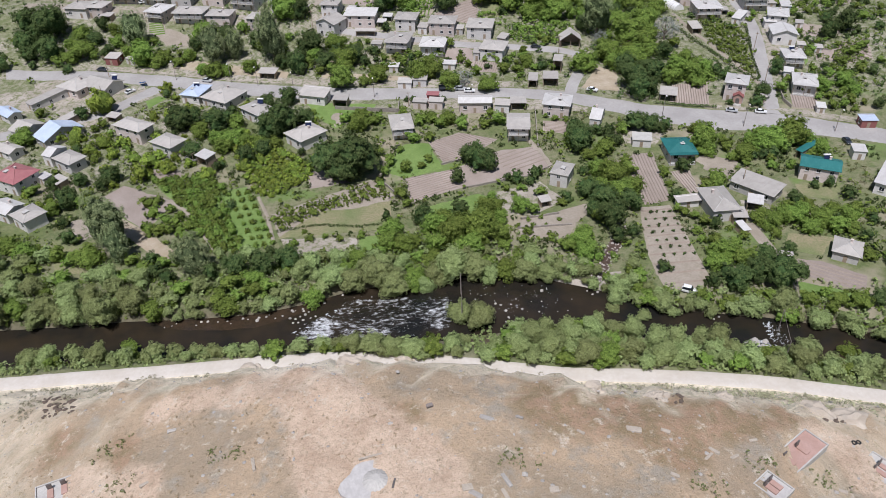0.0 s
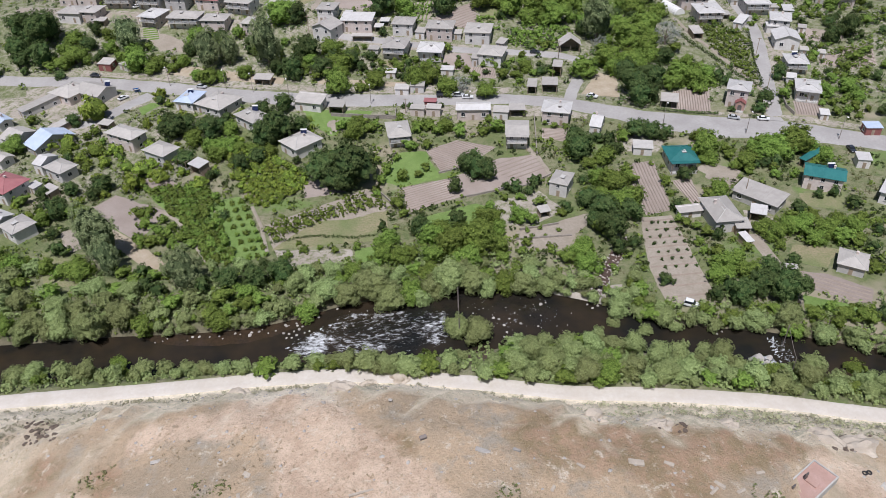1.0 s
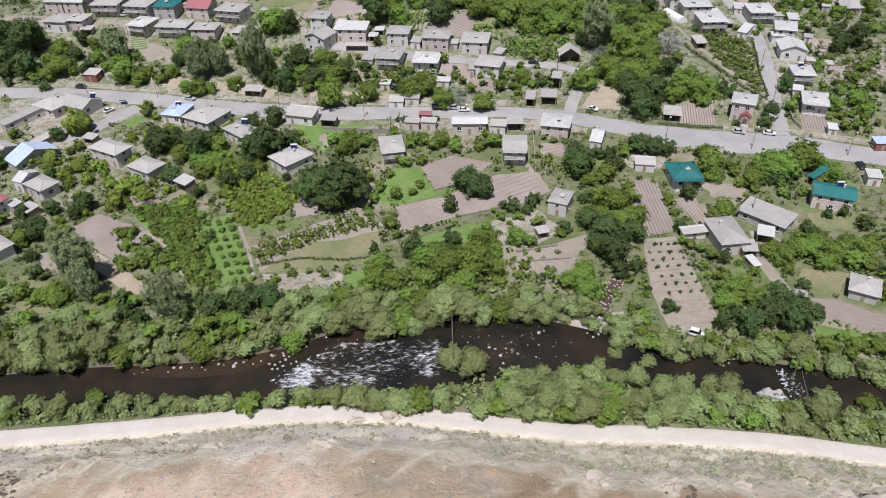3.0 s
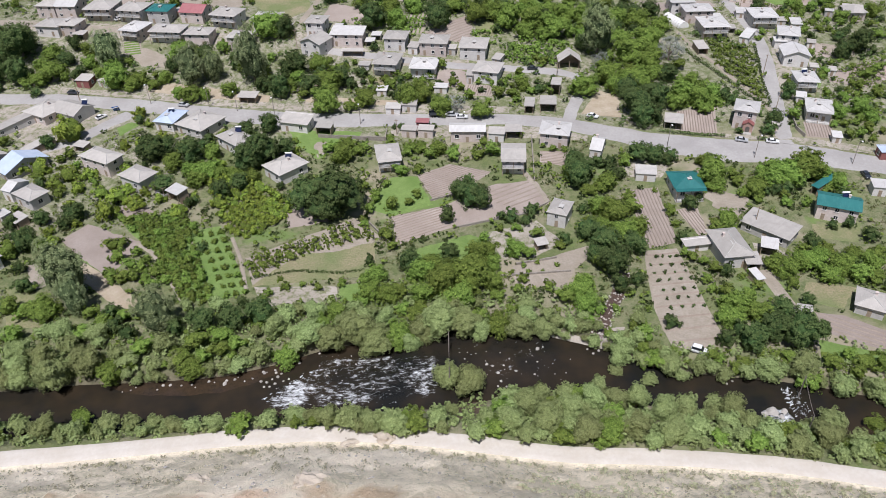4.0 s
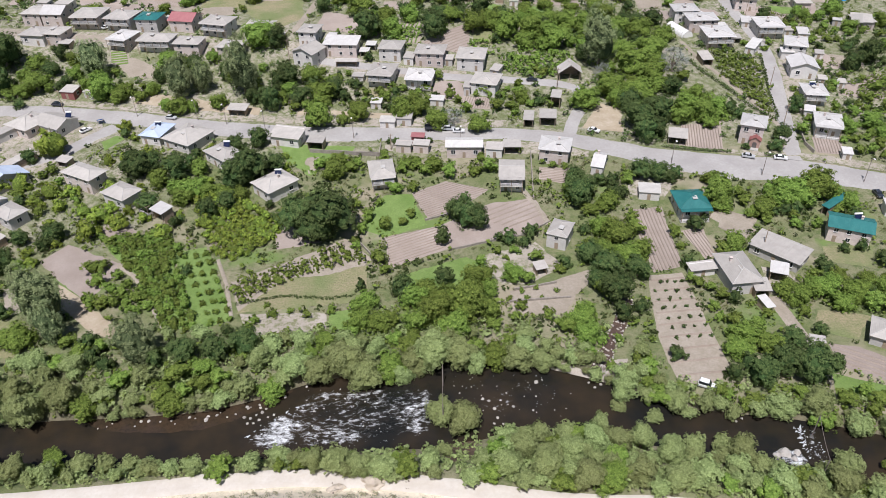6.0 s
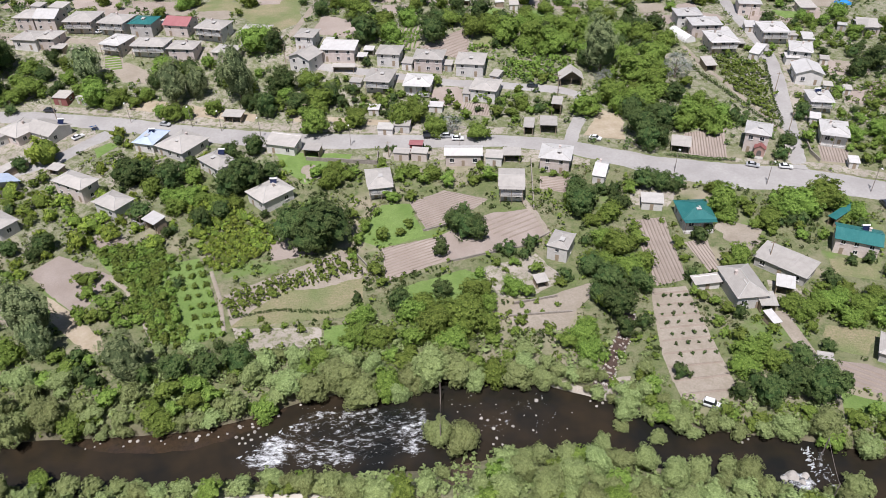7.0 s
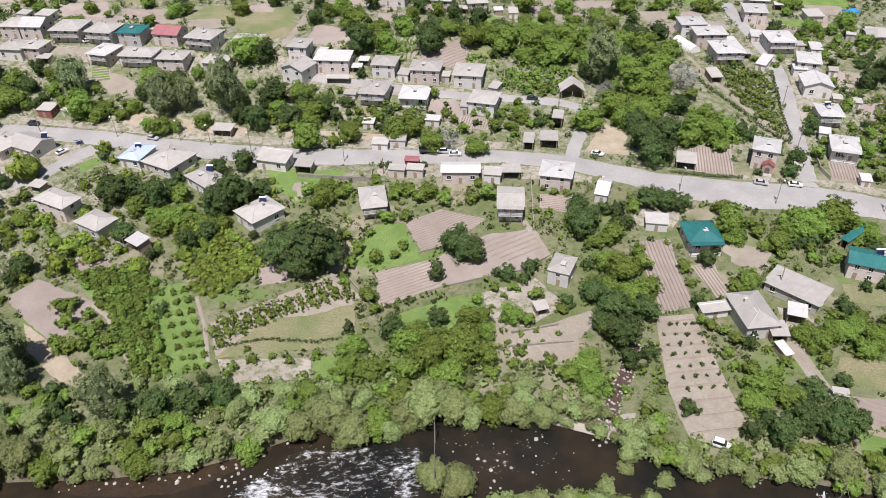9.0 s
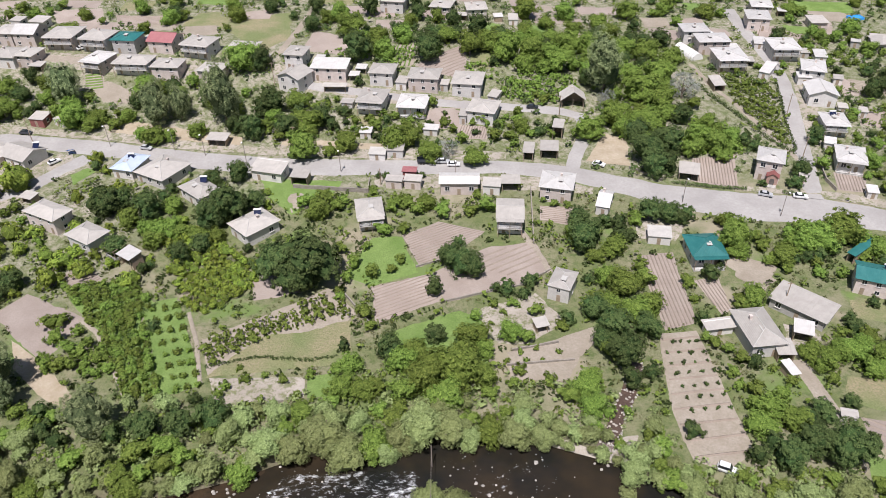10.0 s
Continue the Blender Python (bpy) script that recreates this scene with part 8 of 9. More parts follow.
thicket("vegetable_rows", LEAF_GREEN, [(-48.2, 184.9, 1), (-50.1, 182.7, 0.9), (-45.8, 186.1, 0.9), (-47.2, 183.1, 1.1), (-49.2, 181.4, 1), (-41.2, 189, 1), (-43.1, 186.7, 1), (-44.9, 184.5, 0.9), (-46.5, 181.8, 1.1), (-48.5, 179.9, 0.9), (-38.7, 189.9, 1.1), (-40.4, 187.9, 0.8), (-42.1, 185.4, 1), (-44, 183.2, 0.9), (-45.7, 180.8, 0.8), (-47.4, 178.4, 1.1), (-36.2, 191.4, 1), (-38.1, 188.8, 0.9), (-39.7, 186.3, 1.1), (-41.7, 184.3, 1.1), (-43.4, 181.7, 0.9), (-44.9, 179.8, 0.8), (-46.9, 177.4, 1), (-33.5, 192.3, 0.9), (-35.3, 189.5, 1), (-37.1, 187.2, 0.9), (-39, 184.7, 1), (-40.9, 182.8, 1.2), (-42.7, 180.6, 1), (-28.8, 196, 1.2)] + [(-30.7, 193.3, 0.8), (-32.8, 191, 1), (-34.3, 188.6, 1.1), (-36.3, 186.1, 1), (-38.5, 184.2, 0.9), (-24, 199.1, 0.9), (-26.2, 197.2, 1.1), (-28.1, 194.3, 0.9), (-29.8, 191.9, 0.8), (-31.9, 189.6, 0.9), (-33.7, 187.6, 0.8), (-23.1, 197.9, 0.8), (-25.5, 195.2, 0.8), (-27.4, 193.4, 1), (-29.5, 190.8, 0.8), (-31.4, 188.5, 1), (-22.6, 197.1, 1), (-24.8, 194.7, 1.1), (-26.7, 191.5, 1.2), (-28.5, 189.2, 0.9), (-21.8, 195.3, 1.1), (-24.1, 193, 1.1), (-25.8, 190.4, 1), (-19, 196.9, 0.9), (-21.5, 193.7, 0.9), (-23, 191.3, 0.8), (-18.6, 195.5, 1), (-20.8, 192.8, 1.1), (-17.9, 193.5, 1.1), (-17.2, 192.4, 1.1)], "leafy green crop rows in sandy beds", "plants")
thicket("vine_rows", LEAF_GREEN, [(114.2, 312, 1.4), (115.2, 310.8, 1.1), (116.2, 309.6, 1.3), (113.8, 305.4, 1.3), (116.8, 308, 1.2), (114.8, 303.8, 1.4), (112.6, 298.6, 1.2), (118, 307.3, 1.1), (115.6, 303.2, 1.2), (113.5, 298.1, 1.4), (118.8, 306.2, 1.4), (116.4, 301, 1.4), (114.3, 297, 1.1), (112.3, 292, 1.4), (121.6, 309.3, 1.1), (119.6, 304.5, 1.3), (117.6, 300.4, 1.3), (115.1, 295.4, 1.1), (113.1, 291.6, 1.1), (122.7, 308.7, 1.1), (120.5, 303.9, 1.3), (118.6, 299.3, 1.1), (115.9, 294.3, 1.1), (114.1, 290.7, 1.3), (123.5, 307, 1.6), (121.1, 302.3, 1.4), (119.2, 297.7, 1.1), (116.6, 293.3, 1), (114.9, 289.9, 1.4), (113.5, 286.4, 1.1)] + [(124.3, 305.8, 1.3), (122.4, 302.2, 1), (119.9, 297.1, 1.4), (118, 292.7, 1.4), (116, 289, 1.1), (114.5, 285.6, 1.3), (125.4, 305.2, 1.5), (123.4, 300.6, 1.2), (120.8, 296.1, 1.1), (119, 291.7, 1.4), (117.2, 288.2, 1.1), (115.1, 284.7, 1), (126.3, 303, 1.1), (124, 299, 1.1), (121.4, 294, 1.1), (119.6, 290.8, 1.5), (117.9, 287.4, 1.5), (116.3, 284.3, 1.3), (126.9, 303, 1.2), (124.7, 297.9, 1.1), (122.5, 293.9, 1.4), (120.4, 289.2, 1.4), (118.9, 286.5, 1), (117.1, 282.7, 1.3), (126.1, 297.3, 1.4), (123.4, 291.9, 1.2), (121.5, 288.8, 1.2), (120, 285.3, 1.2), (118.3, 281.9, 1.1), (116.4, 278.6, 1.4)] + [(126.4, 295.7, 1.3), (124.4, 291, 1.2), (122.5, 287.9, 1.4), (121, 284.5, 1.5), (119, 281.5, 1), (117.3, 278.1, 1.4), (123.7, 287.5, 1.2), (121.7, 284, 1.4), (119.8, 279.9, 1.2), (118.2, 277, 1.3), (124.2, 286.3, 1.3), (122.5, 283.2, 1.4), (120.6, 279.1, 1.3), (119.2, 276.5, 1.4), (121.7, 278.7, 1), (120.1, 275.8, 1.2), (118.3, 272.5, 1), (122.8, 278.2, 1.2), (120.9, 274.2, 1.1), (119.3, 271.3, 1.3), (121.7, 274.2, 1.4), (120, 270.8, 1.3), (120.8, 269.1, 1.4), (121.8, 268.3, 1)], "rows of green vines on a sloping plot", "plants")
thicket("berry_rows", LEAF_GREEN, [(93.2, 281.6, 1.6), (93.4, 280.4, 1.3), (92.5, 277.8, 1.1), (92.1, 276, 1.4), (94.9, 280, 1.2), (92.8, 276.3, 1.1), (92.8, 273.7, 1.6), (91.9, 272, 1.1), (95, 279.2, 1.5), (94.5, 275.9, 1.4), (93, 273.7, 1.3), (93.4, 272.3, 1.4), (91.5, 268.3, 1.2), (90.6, 266.3, 1.4), (95.8, 277.7, 1.3), (95.5, 276.6, 1.5), (94.5, 273.3, 1.1), (94.1, 270.2, 1.3), (92.4, 267, 1.2), (91.9, 265, 1.4), (91.5, 263.4, 1.4), (98.8, 280.2, 1.3), (97.8, 277.2, 1.5), (96.7, 276.1, 1.3), (95.5, 272.5, 1.4), (94.9, 270.1, 1.1), (93.4, 267.7, 1.5), (93.3, 264.1, 1.5), (91.9, 263, 1), (99.8, 280.9, 1.3)] + [(99.2, 276.8, 1.2), (98.6, 275.3, 1.1), (97.7, 272.8, 1.3), (96.5, 270.9, 1.5), (95.3, 267.2, 1.4), (94.3, 263.7, 1.2), (100.9, 278.6, 1.3), (100.6, 277.4, 1.4), (99, 273.8, 1.4), (98.3, 272, 1), (97.8, 269.6, 1.4), (96.2, 266.8, 1), (95.6, 264.4, 1.4), (94.8, 261.6, 1.3), (101.5, 277.8, 1.3), (101.3, 275.5, 1.1), (100.8, 273, 1.5), (99.7, 270.3, 1.2), (98.9, 268.3, 1.2), (97.2, 266.7, 1), (96.6, 263.1, 1.1), (103.4, 278.4, 1.4), (102.8, 276.2, 1.2), (101.5, 273.7, 1.2), (101.1, 270.2, 1.4), (99.4, 266.6, 1.3), (98.6, 265, 1.5), (97.7, 262.7, 1.5), (104.1, 275, 1.1), (103.4, 272.5, 1)] + [(102.1, 269.3, 1.4), (101.2, 268.5, 1.5), (99.9, 264.2, 1.4), (98.8, 262.2, 1.5), (104.4, 273.9, 1.1), (104.2, 270.9, 1.1), (103.3, 269.3, 1.5), (102.1, 266.9, 1.5), (101.2, 264.9, 1.5), (99.4, 262.2, 1.3), (105.8, 273.1, 1.4), (105.6, 271.6, 1.1), (104.3, 269.2, 1.2), (103.7, 267.2, 1.3), (101.5, 262.5, 1), (100.8, 260.9, 1.3), (105.7, 270, 1.4), (104.4, 267.6, 1.3), (104.1, 264.7, 1.3), (103.2, 263.6, 1.2), (106.4, 268.3, 1.4), (104.7, 263.9, 1.4), (104.6, 263.5, 1.1), (107.9, 267, 1.1), (105.8, 264.2, 1.2)], "bright green berry shrubs on a garden plot", "plants")
thicket("bed_rows", LEAF_GREEN, [(-13.2, 320.1, 1.2), (-12.2, 317.4, 1.2), (-11.3, 314.4, 0.9), (-11.6, 321.3, 0.9), (-11.1, 318.1, 1.3), (-10.2, 315.5, 1.3), (-9.2, 312.9, 0.8), (-10.2, 322.4, 1.3), (-9.5, 319.6, 1.3), (-8.6, 316.9, 1.3), (-7.9, 314.3, 1), (-8.9, 324, 1), (-8.1, 321.1, 1.1), (-7.4, 318, 0.8), (-6.5, 315.4, 1.1), (-7.5, 325.2, 1.3), (-6.8, 322.3, 1.3), (-6.1, 319.9, 1.2), (-6.1, 326.1, 1.4), (-5.4, 323.5, 0.8), (-4.2, 320.6, 1.4), (-4.7, 327.9, 1), (-4, 325.2, 1), (-2.8, 321.8, 1.3), (-2.3, 326.5, 1.4), (-31, 327.8, 1.1), (-30.1, 323.8, 1), (-28.3, 324.5, 1.1), (-26.9, 324.9, 1.4), (-26.2, 320.7, 1.2)] + [(-25.6, 332, 1.4), (-25.3, 326.6, 1), (-23.4, 321, 1), (-23, 327.4, 1.4), (-21.4, 321.7, 1.3), (-20.3, 329.1, 1.2), (-20, 323.3, 1.5), (-18.3, 325.3, 1.1), (18.3, 316.3, 1), (19, 308.2, 1.2), (19.5, 317.2, 1.5), (20.2, 314, 1.1), (20.4, 308.7, 1.1), (22.5, 317.8, 1.4), (22.8, 315, 1), (23.2, 309.5, 1.2), (24.6, 318.4, 1.4), (24.2, 315.1, 1.2), (25.1, 310.8, 1), (26.4, 321.2, 1), (27.2, 315.3, 0.9), (26.6, 310.5, 1), (28, 321, 1.4), (29.2, 318, 1.3), (28.8, 312.2, 0.9), (28.9, 307.4, 0.9)], "green crop rows behind village houses", "plants")
thicket("orchard_shrubs", LEAF_GREEN, [(32.5, 307.1, 1.6), (31.3, 303.9, 1.4), (30.4, 300.2, 1.6), (34.5, 309.7, 1.5), (34.2, 305.9, 1.6), (33.7, 302.3, 1.4), (32.3, 299.4, 1.7), (37.8, 313.2, 1.3), (36.4, 308.1, 1.5), (36.3, 304.8, 1.7), (35.7, 302.3, 1.6), (34.6, 297.8, 1.4), (39.9, 315.6, 1.7), (39.3, 312.1, 1.7), (38.9, 307.8, 1.6), (38, 305.6, 1.6), (36.8, 300.2, 1.7), (36.3, 297.7, 1.6), (42, 315.8, 1.7), (41.6, 311.8, 1.4), (40.8, 307, 1.3), (40.3, 304, 1.6), (39, 299.8, 1.6), (38.6, 296, 1.2), (44.1, 316, 1.4), (43.6, 311.1, 1.5), (42.6, 306.6, 1.8), (41.4, 304, 1.7), (41.2, 299.4, 1.7), (40.1, 295.9, 1.3)] + [(45.9, 313.9, 1.4), (45.1, 310.7, 1.6), (44.9, 307.2, 1.7), (43.3, 302.4, 1.7), (43.4, 299.3, 1.4), (48.6, 314.6, 1.7), (47.8, 310.4, 1.4), (46.1, 305.9, 1.5), (45.6, 301.5, 1.4), (44.4, 297.1, 1.4), (43.7, 294.5, 1.6), (50.4, 312.9, 1.7), (49.3, 309.2, 1.8), (48.8, 305.5, 1.5), (47.9, 301.5, 1.4), (46, 297.6, 1.7), (51.8, 313, 1.7), (51.6, 309.3, 1.4), (49.7, 303.3, 1.3), (49.4, 299.3, 1.3), (48.3, 296.2, 1.6), (54.4, 311.3, 1.3), (52.9, 307.5, 1.5), (52.1, 302.9, 1.4), (51, 300.2, 1.6), (56, 311.4, 1.3), (55.2, 307.6, 1.8), (53.6, 302.9, 1.4), (53.3, 299.2, 1.4), (56.7, 305.7, 1.3)] + [(56.1, 302.9, 1.5)], "low green shrubs planted in rows", "plants")
thicket("garden_shrubs", LEAF_GREEN, [(147.3, 282.4, 1.5), (149, 281.9, 1.2), (154.3, 285.1, 1.2), (152.3, 279.5, 1.1), (157, 284.2, 1.4), (153.6, 277.5, 1.1), (160.2, 281.8, 1.2), (157.6, 277.7, 1.3), (153.5, 270.3, 1.2), (151.2, 265.4, 1.1), (167.1, 288.9, 1.1), (163.7, 283.5, 1.4), (159.8, 276.5, 1.4), (156.5, 268.8, 1.3), (152.7, 262.9, 1.4), (149.3, 256.8, 1.2), (172.1, 291.4, 1.4), (167.9, 286.4, 1.5), (164.8, 279.6, 1.3), (162.7, 274.8, 1.3), (157.9, 268.8, 1.4), (156.4, 263.5, 1.4), (152.9, 257.8, 1), (175, 291.7, 1.3), (171.4, 285.5, 1.1), (167.4, 278.3, 1.2), (164, 272.5, 1.2), (160.8, 266.1, 1.3), (157.4, 261.1, 1.2), (154.2, 256.2, 1.4)] + [(166.2, 272.1, 1.3), (163.9, 267.2, 1), (159.1, 259, 1.3), (156.6, 253, 1.3)], "scattered green garden shrubs", "plants")
thicket("terrace_rows", LEAF_WEED, [(163.5, 287.1, 1), (161, 283.3, 0.6), (158.7, 280.3, 0.9), (163.9, 285.5, 0.7), (161.7, 282.8, 0.8), (159.5, 279.5, 0.9), (166.9, 288.5, 0.7), (164.6, 285, 0.7), (162.2, 282, 0.6), (160.2, 278.7, 0.6), (167.2, 287.3, 0.8), (165.1, 283.8, 0.6), (162.9, 281.2, 1), (160.5, 277.5, 0.6), (167.9, 286.4, 0.7), (165.6, 283, 1), (163.6, 280.4, 0.6), (161.6, 277.1, 1), (170.3, 288.3, 0.6), (168.1, 285.3, 0.7), (166.1, 282.6, 0.8), (164, 279.3, 0.6), (161.9, 276, 1), (171.2, 287.5, 1), (168.8, 284.4, 0.8), (167, 281.8, 0.7), (164.7, 278.5, 0.8), (162.6, 275.6, 0.9), (171.3, 286.3, 0.7), (169.7, 283.6, 0.6)] + [(167.2, 280.3, 0.9), (165, 277.3, 0.7), (163.3, 274.8, 0.8), (174.4, 288.9, 0.8), (172, 285.5, 0.8), (170.2, 282.8, 0.7), (168, 279.8, 0.7), (165.9, 276.9, 0.7), (172.7, 284.6, 0.6), (170.9, 282, 0.6), (168.5, 279, 0.8), (166.2, 275.8, 0.8), (171.2, 281.2, 0.9), (169, 278.3, 0.6), (166.9, 275, 0.6), (169.2, 276.7, 1), (169.9, 276, 0.9), (153.3, 301.3, 0.8), (154.4, 299.6, 0.5), (151.4, 295.1, 0.9), (158.1, 303.7, 0.9), (155.9, 299.5, 1), (156.8, 297.9, 0.9), (158.3, 296.8, 0.8), (159.3, 295.7, 0.8), (160.4, 294.1, 0.8), (151.4, 351.2, 0.6), (152.4, 349.8, 1.1), (153.9, 349, 0.6), (155.3, 348.2, 0.9)] + [(156.8, 347.5, 0.9), (155.4, 343.6, 0.6), (158, 346, 0.6), (159.7, 345.9, 0.8), (158, 341.5, 0.5), (159.2, 340.7, 1)], "rows of garden plants on terraces", "plants")
grove("b", [(155, 290, 1.3), (158.8, 291.3, 1.1), (153.4, 270.6, 1.4), (155, 267.4, 1.6), (148.1, 280.6, 1.3), (148.2, 286.4, 1.3), (145.4, 271.1, 1.4), (145.2, 260.9, 1.4), (152.1, 318.7, 1.6), (157.5, 323.8, 1.9), (163.1, 328.7, 1.7), (163.2, 320.5, 1.9), (151.8, 336.8, 1.7), (153.1, 330.6, 1.7), (162.5, 339.3, 1.7), (169.7, 329.9, 1.4), (180, 334.4, 1.9), (181, 328.7, 1.7), (187, 334, 1.9), (186.6, 325.2, 1.7), (174, 326.1, 1.7), (138.4, 319.7, 1.6), (135.1, 313.4, 1.4), (129.8, 314.9, 1.4), (128.9, 319.1, 1.6), (134, 320.4, 1.4), (119.6, 304.6, 1.3), (119.5, 315.2, 1.6), (133.9, 255.4, 1.6), (134.5, 251.9, 1.4)])  # village shrubs
grove("b", [(137.9, 253.1, 1.8), (138.6, 247.8, 1.5), (142.2, 247.3, 1.7), (146.6, 248.4, 1.5), (147.7, 238.4, 1.5), (132.3, 261.3, 1.6), (136.3, 266.2, 1.4), (134.6, 281.2, 1.3), (134.3, 277.5, 1.3), (42.2, 277.9, 1.5), (45, 274.8, 1.5), (37.8, 276, 1.7), (23.7, 282.6, 1.5), (18.4, 283.1, 1.3), (15.4, 286.7, 1.5), (30.3, 286.3, 1.3), (23.2, 292.3, 1.1), (-12.6, 289.5, 1.7), (-8.2, 287.6, 1.7), (-5, 283.9, 1.5), (-16.8, 286.1, 1.7), (-18.6, 278.5, 1.9), (-22, 284.5, 1.7), (8.8, 283, 1.7), (11.9, 279.1, 1.7), (14.8, 273.3, 1.9), (0.4, 287.4, 1.5), (-2.9, 285.7, 1.5), (-29.3, 297.8, 1.5), (-32.3, 294.2, 1.5)])
grove("b", [(-56.7, 296.9, 1.8), (-51.6, 290.9, 1.9), (-45.6, 285.4, 1.9), (-54.7, 282, 1.9), (-59.6, 286.3, 1.7)])
grove("k", [(155.9, 288.2, 1.1), (151.5, 292.2, 1.3), (168.4, 300.7, 1.8), (151.2, 278.8, 1.1), (144, 300.8, 1.1), (144.1, 289.6, 1.1), (151.6, 288.4, 1.1), (143.6, 282.7, 1.3), (150.4, 270.8, 1.4), (149, 310.9, 1.4), (140.1, 311.4, 1.4), (120.1, 299.3, 1.3), (122.3, 313, 1.1), (168.3, 293.3, 1.5), (174.7, 297.7, 1.8), (159.6, 266.2, 1.4), (44.5, 279.7, 1.5), (40.6, 282, 1.3), (26.7, 280.5, 1.5), (19.1, 277.2, 1.5), (9, 289.1, 1.3), (-11.3, 280.2, 1.7), (-14.4, 276.9, 1.5), (-25.3, 284.7, 1.7), (3.5, 283.5, 1.5)])  # village shrubs
grove("b", [(-38.1, 171, 1.2), (-42.1, 168.9, 1.2), (-33.9, 172.1, 1), (-29.3, 170.6, 1.2), (-23.6, 172.2, 1.2), (-19.5, 167, 1), (-43.1, 166.6, 1.3), (-40.2, 174.8, 0.9), (-25.8, 166, 1.1), (-22.2, 165, 0.9), (-19.6, 199.3, 1.3), (24.8, 177.9, 0.9), (28.8, 179.1, 0.8), (21.6, 175.2, 0.9), (26, 175, 0.9), (29.8, 175.4, 0.7), (33.9, 177.7, 0.8), (22.4, 168.3, 1.3), (30.5, 169.1, 1.3), (24.2, 171.5, 1.5), (20.1, 194.6, 1.3), (18.8, 188.3, 0.9), (25, 195.2, 1.3), (22.3, 192.1, 1), (68.8, 212.8, 0.9), (71.8, 211, 1), (25.2, 274.8, 1.7), (30.4, 274.6, 1.7), (27.9, 282.1, 1.7), (81.9, 170.7, 0.9)])  # scattered garden bushes
grove("b", [(84.2, 173, 0.9), (-35.3, 221.4, 1.4), (-123, 238.1, 1.5), (-116.1, 234.5, 1.5), (-107.2, 224.7, 1.4), (-116.6, 219, 1.6), (41.6, 158.8, 1.4), (39, 156, 1.2), (45.8, 158.8, 1.2), (54.1, 158.6, 1.1), (51.5, 153.5, 1.2), (48.5, 152.5, 1.3)])
grove("f", [(-145.2, 230.9, 3.9), (-147.2, 250.1, 2.1), (-121, 240.8, 2), (-114.4, 241.6, 1.8), (-117, 166.4, 3.1), (-123.4, 169.8, 2.9), (-107.3, 164.7, 2.2), (-118.3, 196, 2.1), (-111.6, 192.5, 2.1), (-129.7, 200.3, 2.3), (-118.5, 188.6, 2.7), (-126.3, 227, 1.9), (-119.5, 224.5, 2.1)])  # west edge at the start
grove("d", [(-12.5, 254.1, 1), (-10, 253.6, 1.4), (-0.8, 254.6, 1.2), (1.2, 253.7, 1), (-26.5, 290.1, 2.2), (-29.6, 282.2, 2.5), (-124.5, 224.1, 1.8), (-64.5, 189.5, 1.4), (-68.8, 247.5, 1.9), (-51.4, 234.8, 1.8), (105.3, 210.2, 2), (113.1, 212.7, 2.1), (101.7, 209.5, 1.7)])  # dark shrubs and cypresses
grove("f", [(-33, 356.1, 4.6), (-22.2, 332.7, 3.5), (26.1, 335.5, 3.5), (-27, 340.2, 4.9), (44.7, 366.1, 4.8), (62, 368.7, 4.8), (75.4, 360.9, 4.3), (89.3, 370.5, 4.4), (-37.6, 354.4, 3.2), (-140.6, 363.7, 3.3), (-103.1, 357, 3.7), (-99.6, 361.2, 3.3), (-75.4, 358.4, 3.7), (-118.3, 368.5, 3.4), (-163.2, 366.4, 2.9), (-132, 358.1, 1.9), (-78.3, 348.4, 2.1), (108.6, 378.6, 3.5), (161, 372.1, 3.4), (161.7, 349.1, 2.8), (176.2, 330.6, 3.1), (168.4, 343, 2.7), (78, 349.4, 4.2)])  # upper edge
grove("d", [(-20.6, 361.1, 3.8), (-101.7, 360.1, 3.3), (-43.6, 365.3, 2.9), (-62.9, 366.5, 2.9), (-52.3, 358.6, 2.1), (-0.6, 355.7, 3.3), (6.2, 335, 3.5)])  # upper edge
fill([(-135, 141), (-42, 143), (-42, 166), (-135, 172)], 34, 1.5, 3.0, "wwwfd", 101)
fill([(-40, 152), (44, 150), (44, 162), (-40, 164)], 14, 1.4, 2.4, "wwf", 102)
fill([(-120, 121), (5, 122), (5, 128), (-120, 128)], 22, 1.1, 1.9, "wwf", 103)
fill([(8, 117), (60, 114), (100, 108), (100, 116), (60, 130), (12, 134)], 36, 1.5, 2.6, "wwwf", 104)
fill([(-180, 284), (-42, 270), (-42, 300), (-110, 308), (-180, 318)], 30, 1.6, 3.6, "ffdd", 105)
fill([(55, 262), (105, 262), (100, 345), (20, 345), (20, 335), (62, 318)], 34, 2.2, 4.4, "fffd", 106)
fill([(44, 165), (60, 165), (60, 228), (44, 228)], 16, 1.5, 3.2, "fd", 107)
fill([(-100, 205), (-42, 205), (-42, 250), (-100, 250)], 26, 1.2, 2.4, "yyd", 108)
fill([(-140, 160), (-108, 160), (-100, 225), (-140, 225)], 16, 1.0, 2.0, "yyd", 109)
fill([(86, 205), (128, 200), (128, 222), (86, 224)], 10, 1.4, 2.8, "ffd", 110)
fill([(70, 140), (120, 132), (125, 185), (95, 185), (92, 160), (70, 170)], 20, 1.2, 2.4, "ffd", 111)
fill([(-40, 268), (50, 266), (50, 300), (-40, 305)], 22, 1.1, 2.2, "ffd", 112)
fill([(138, 240), (190, 235), (200, 345), (146, 345)], 36, 1.1, 2.4, "ffd", 113)
fill([(-190, 342), (195, 342), (215, 405), (-215, 405)], 90, 1.5, 3.6, "fffd", 114)
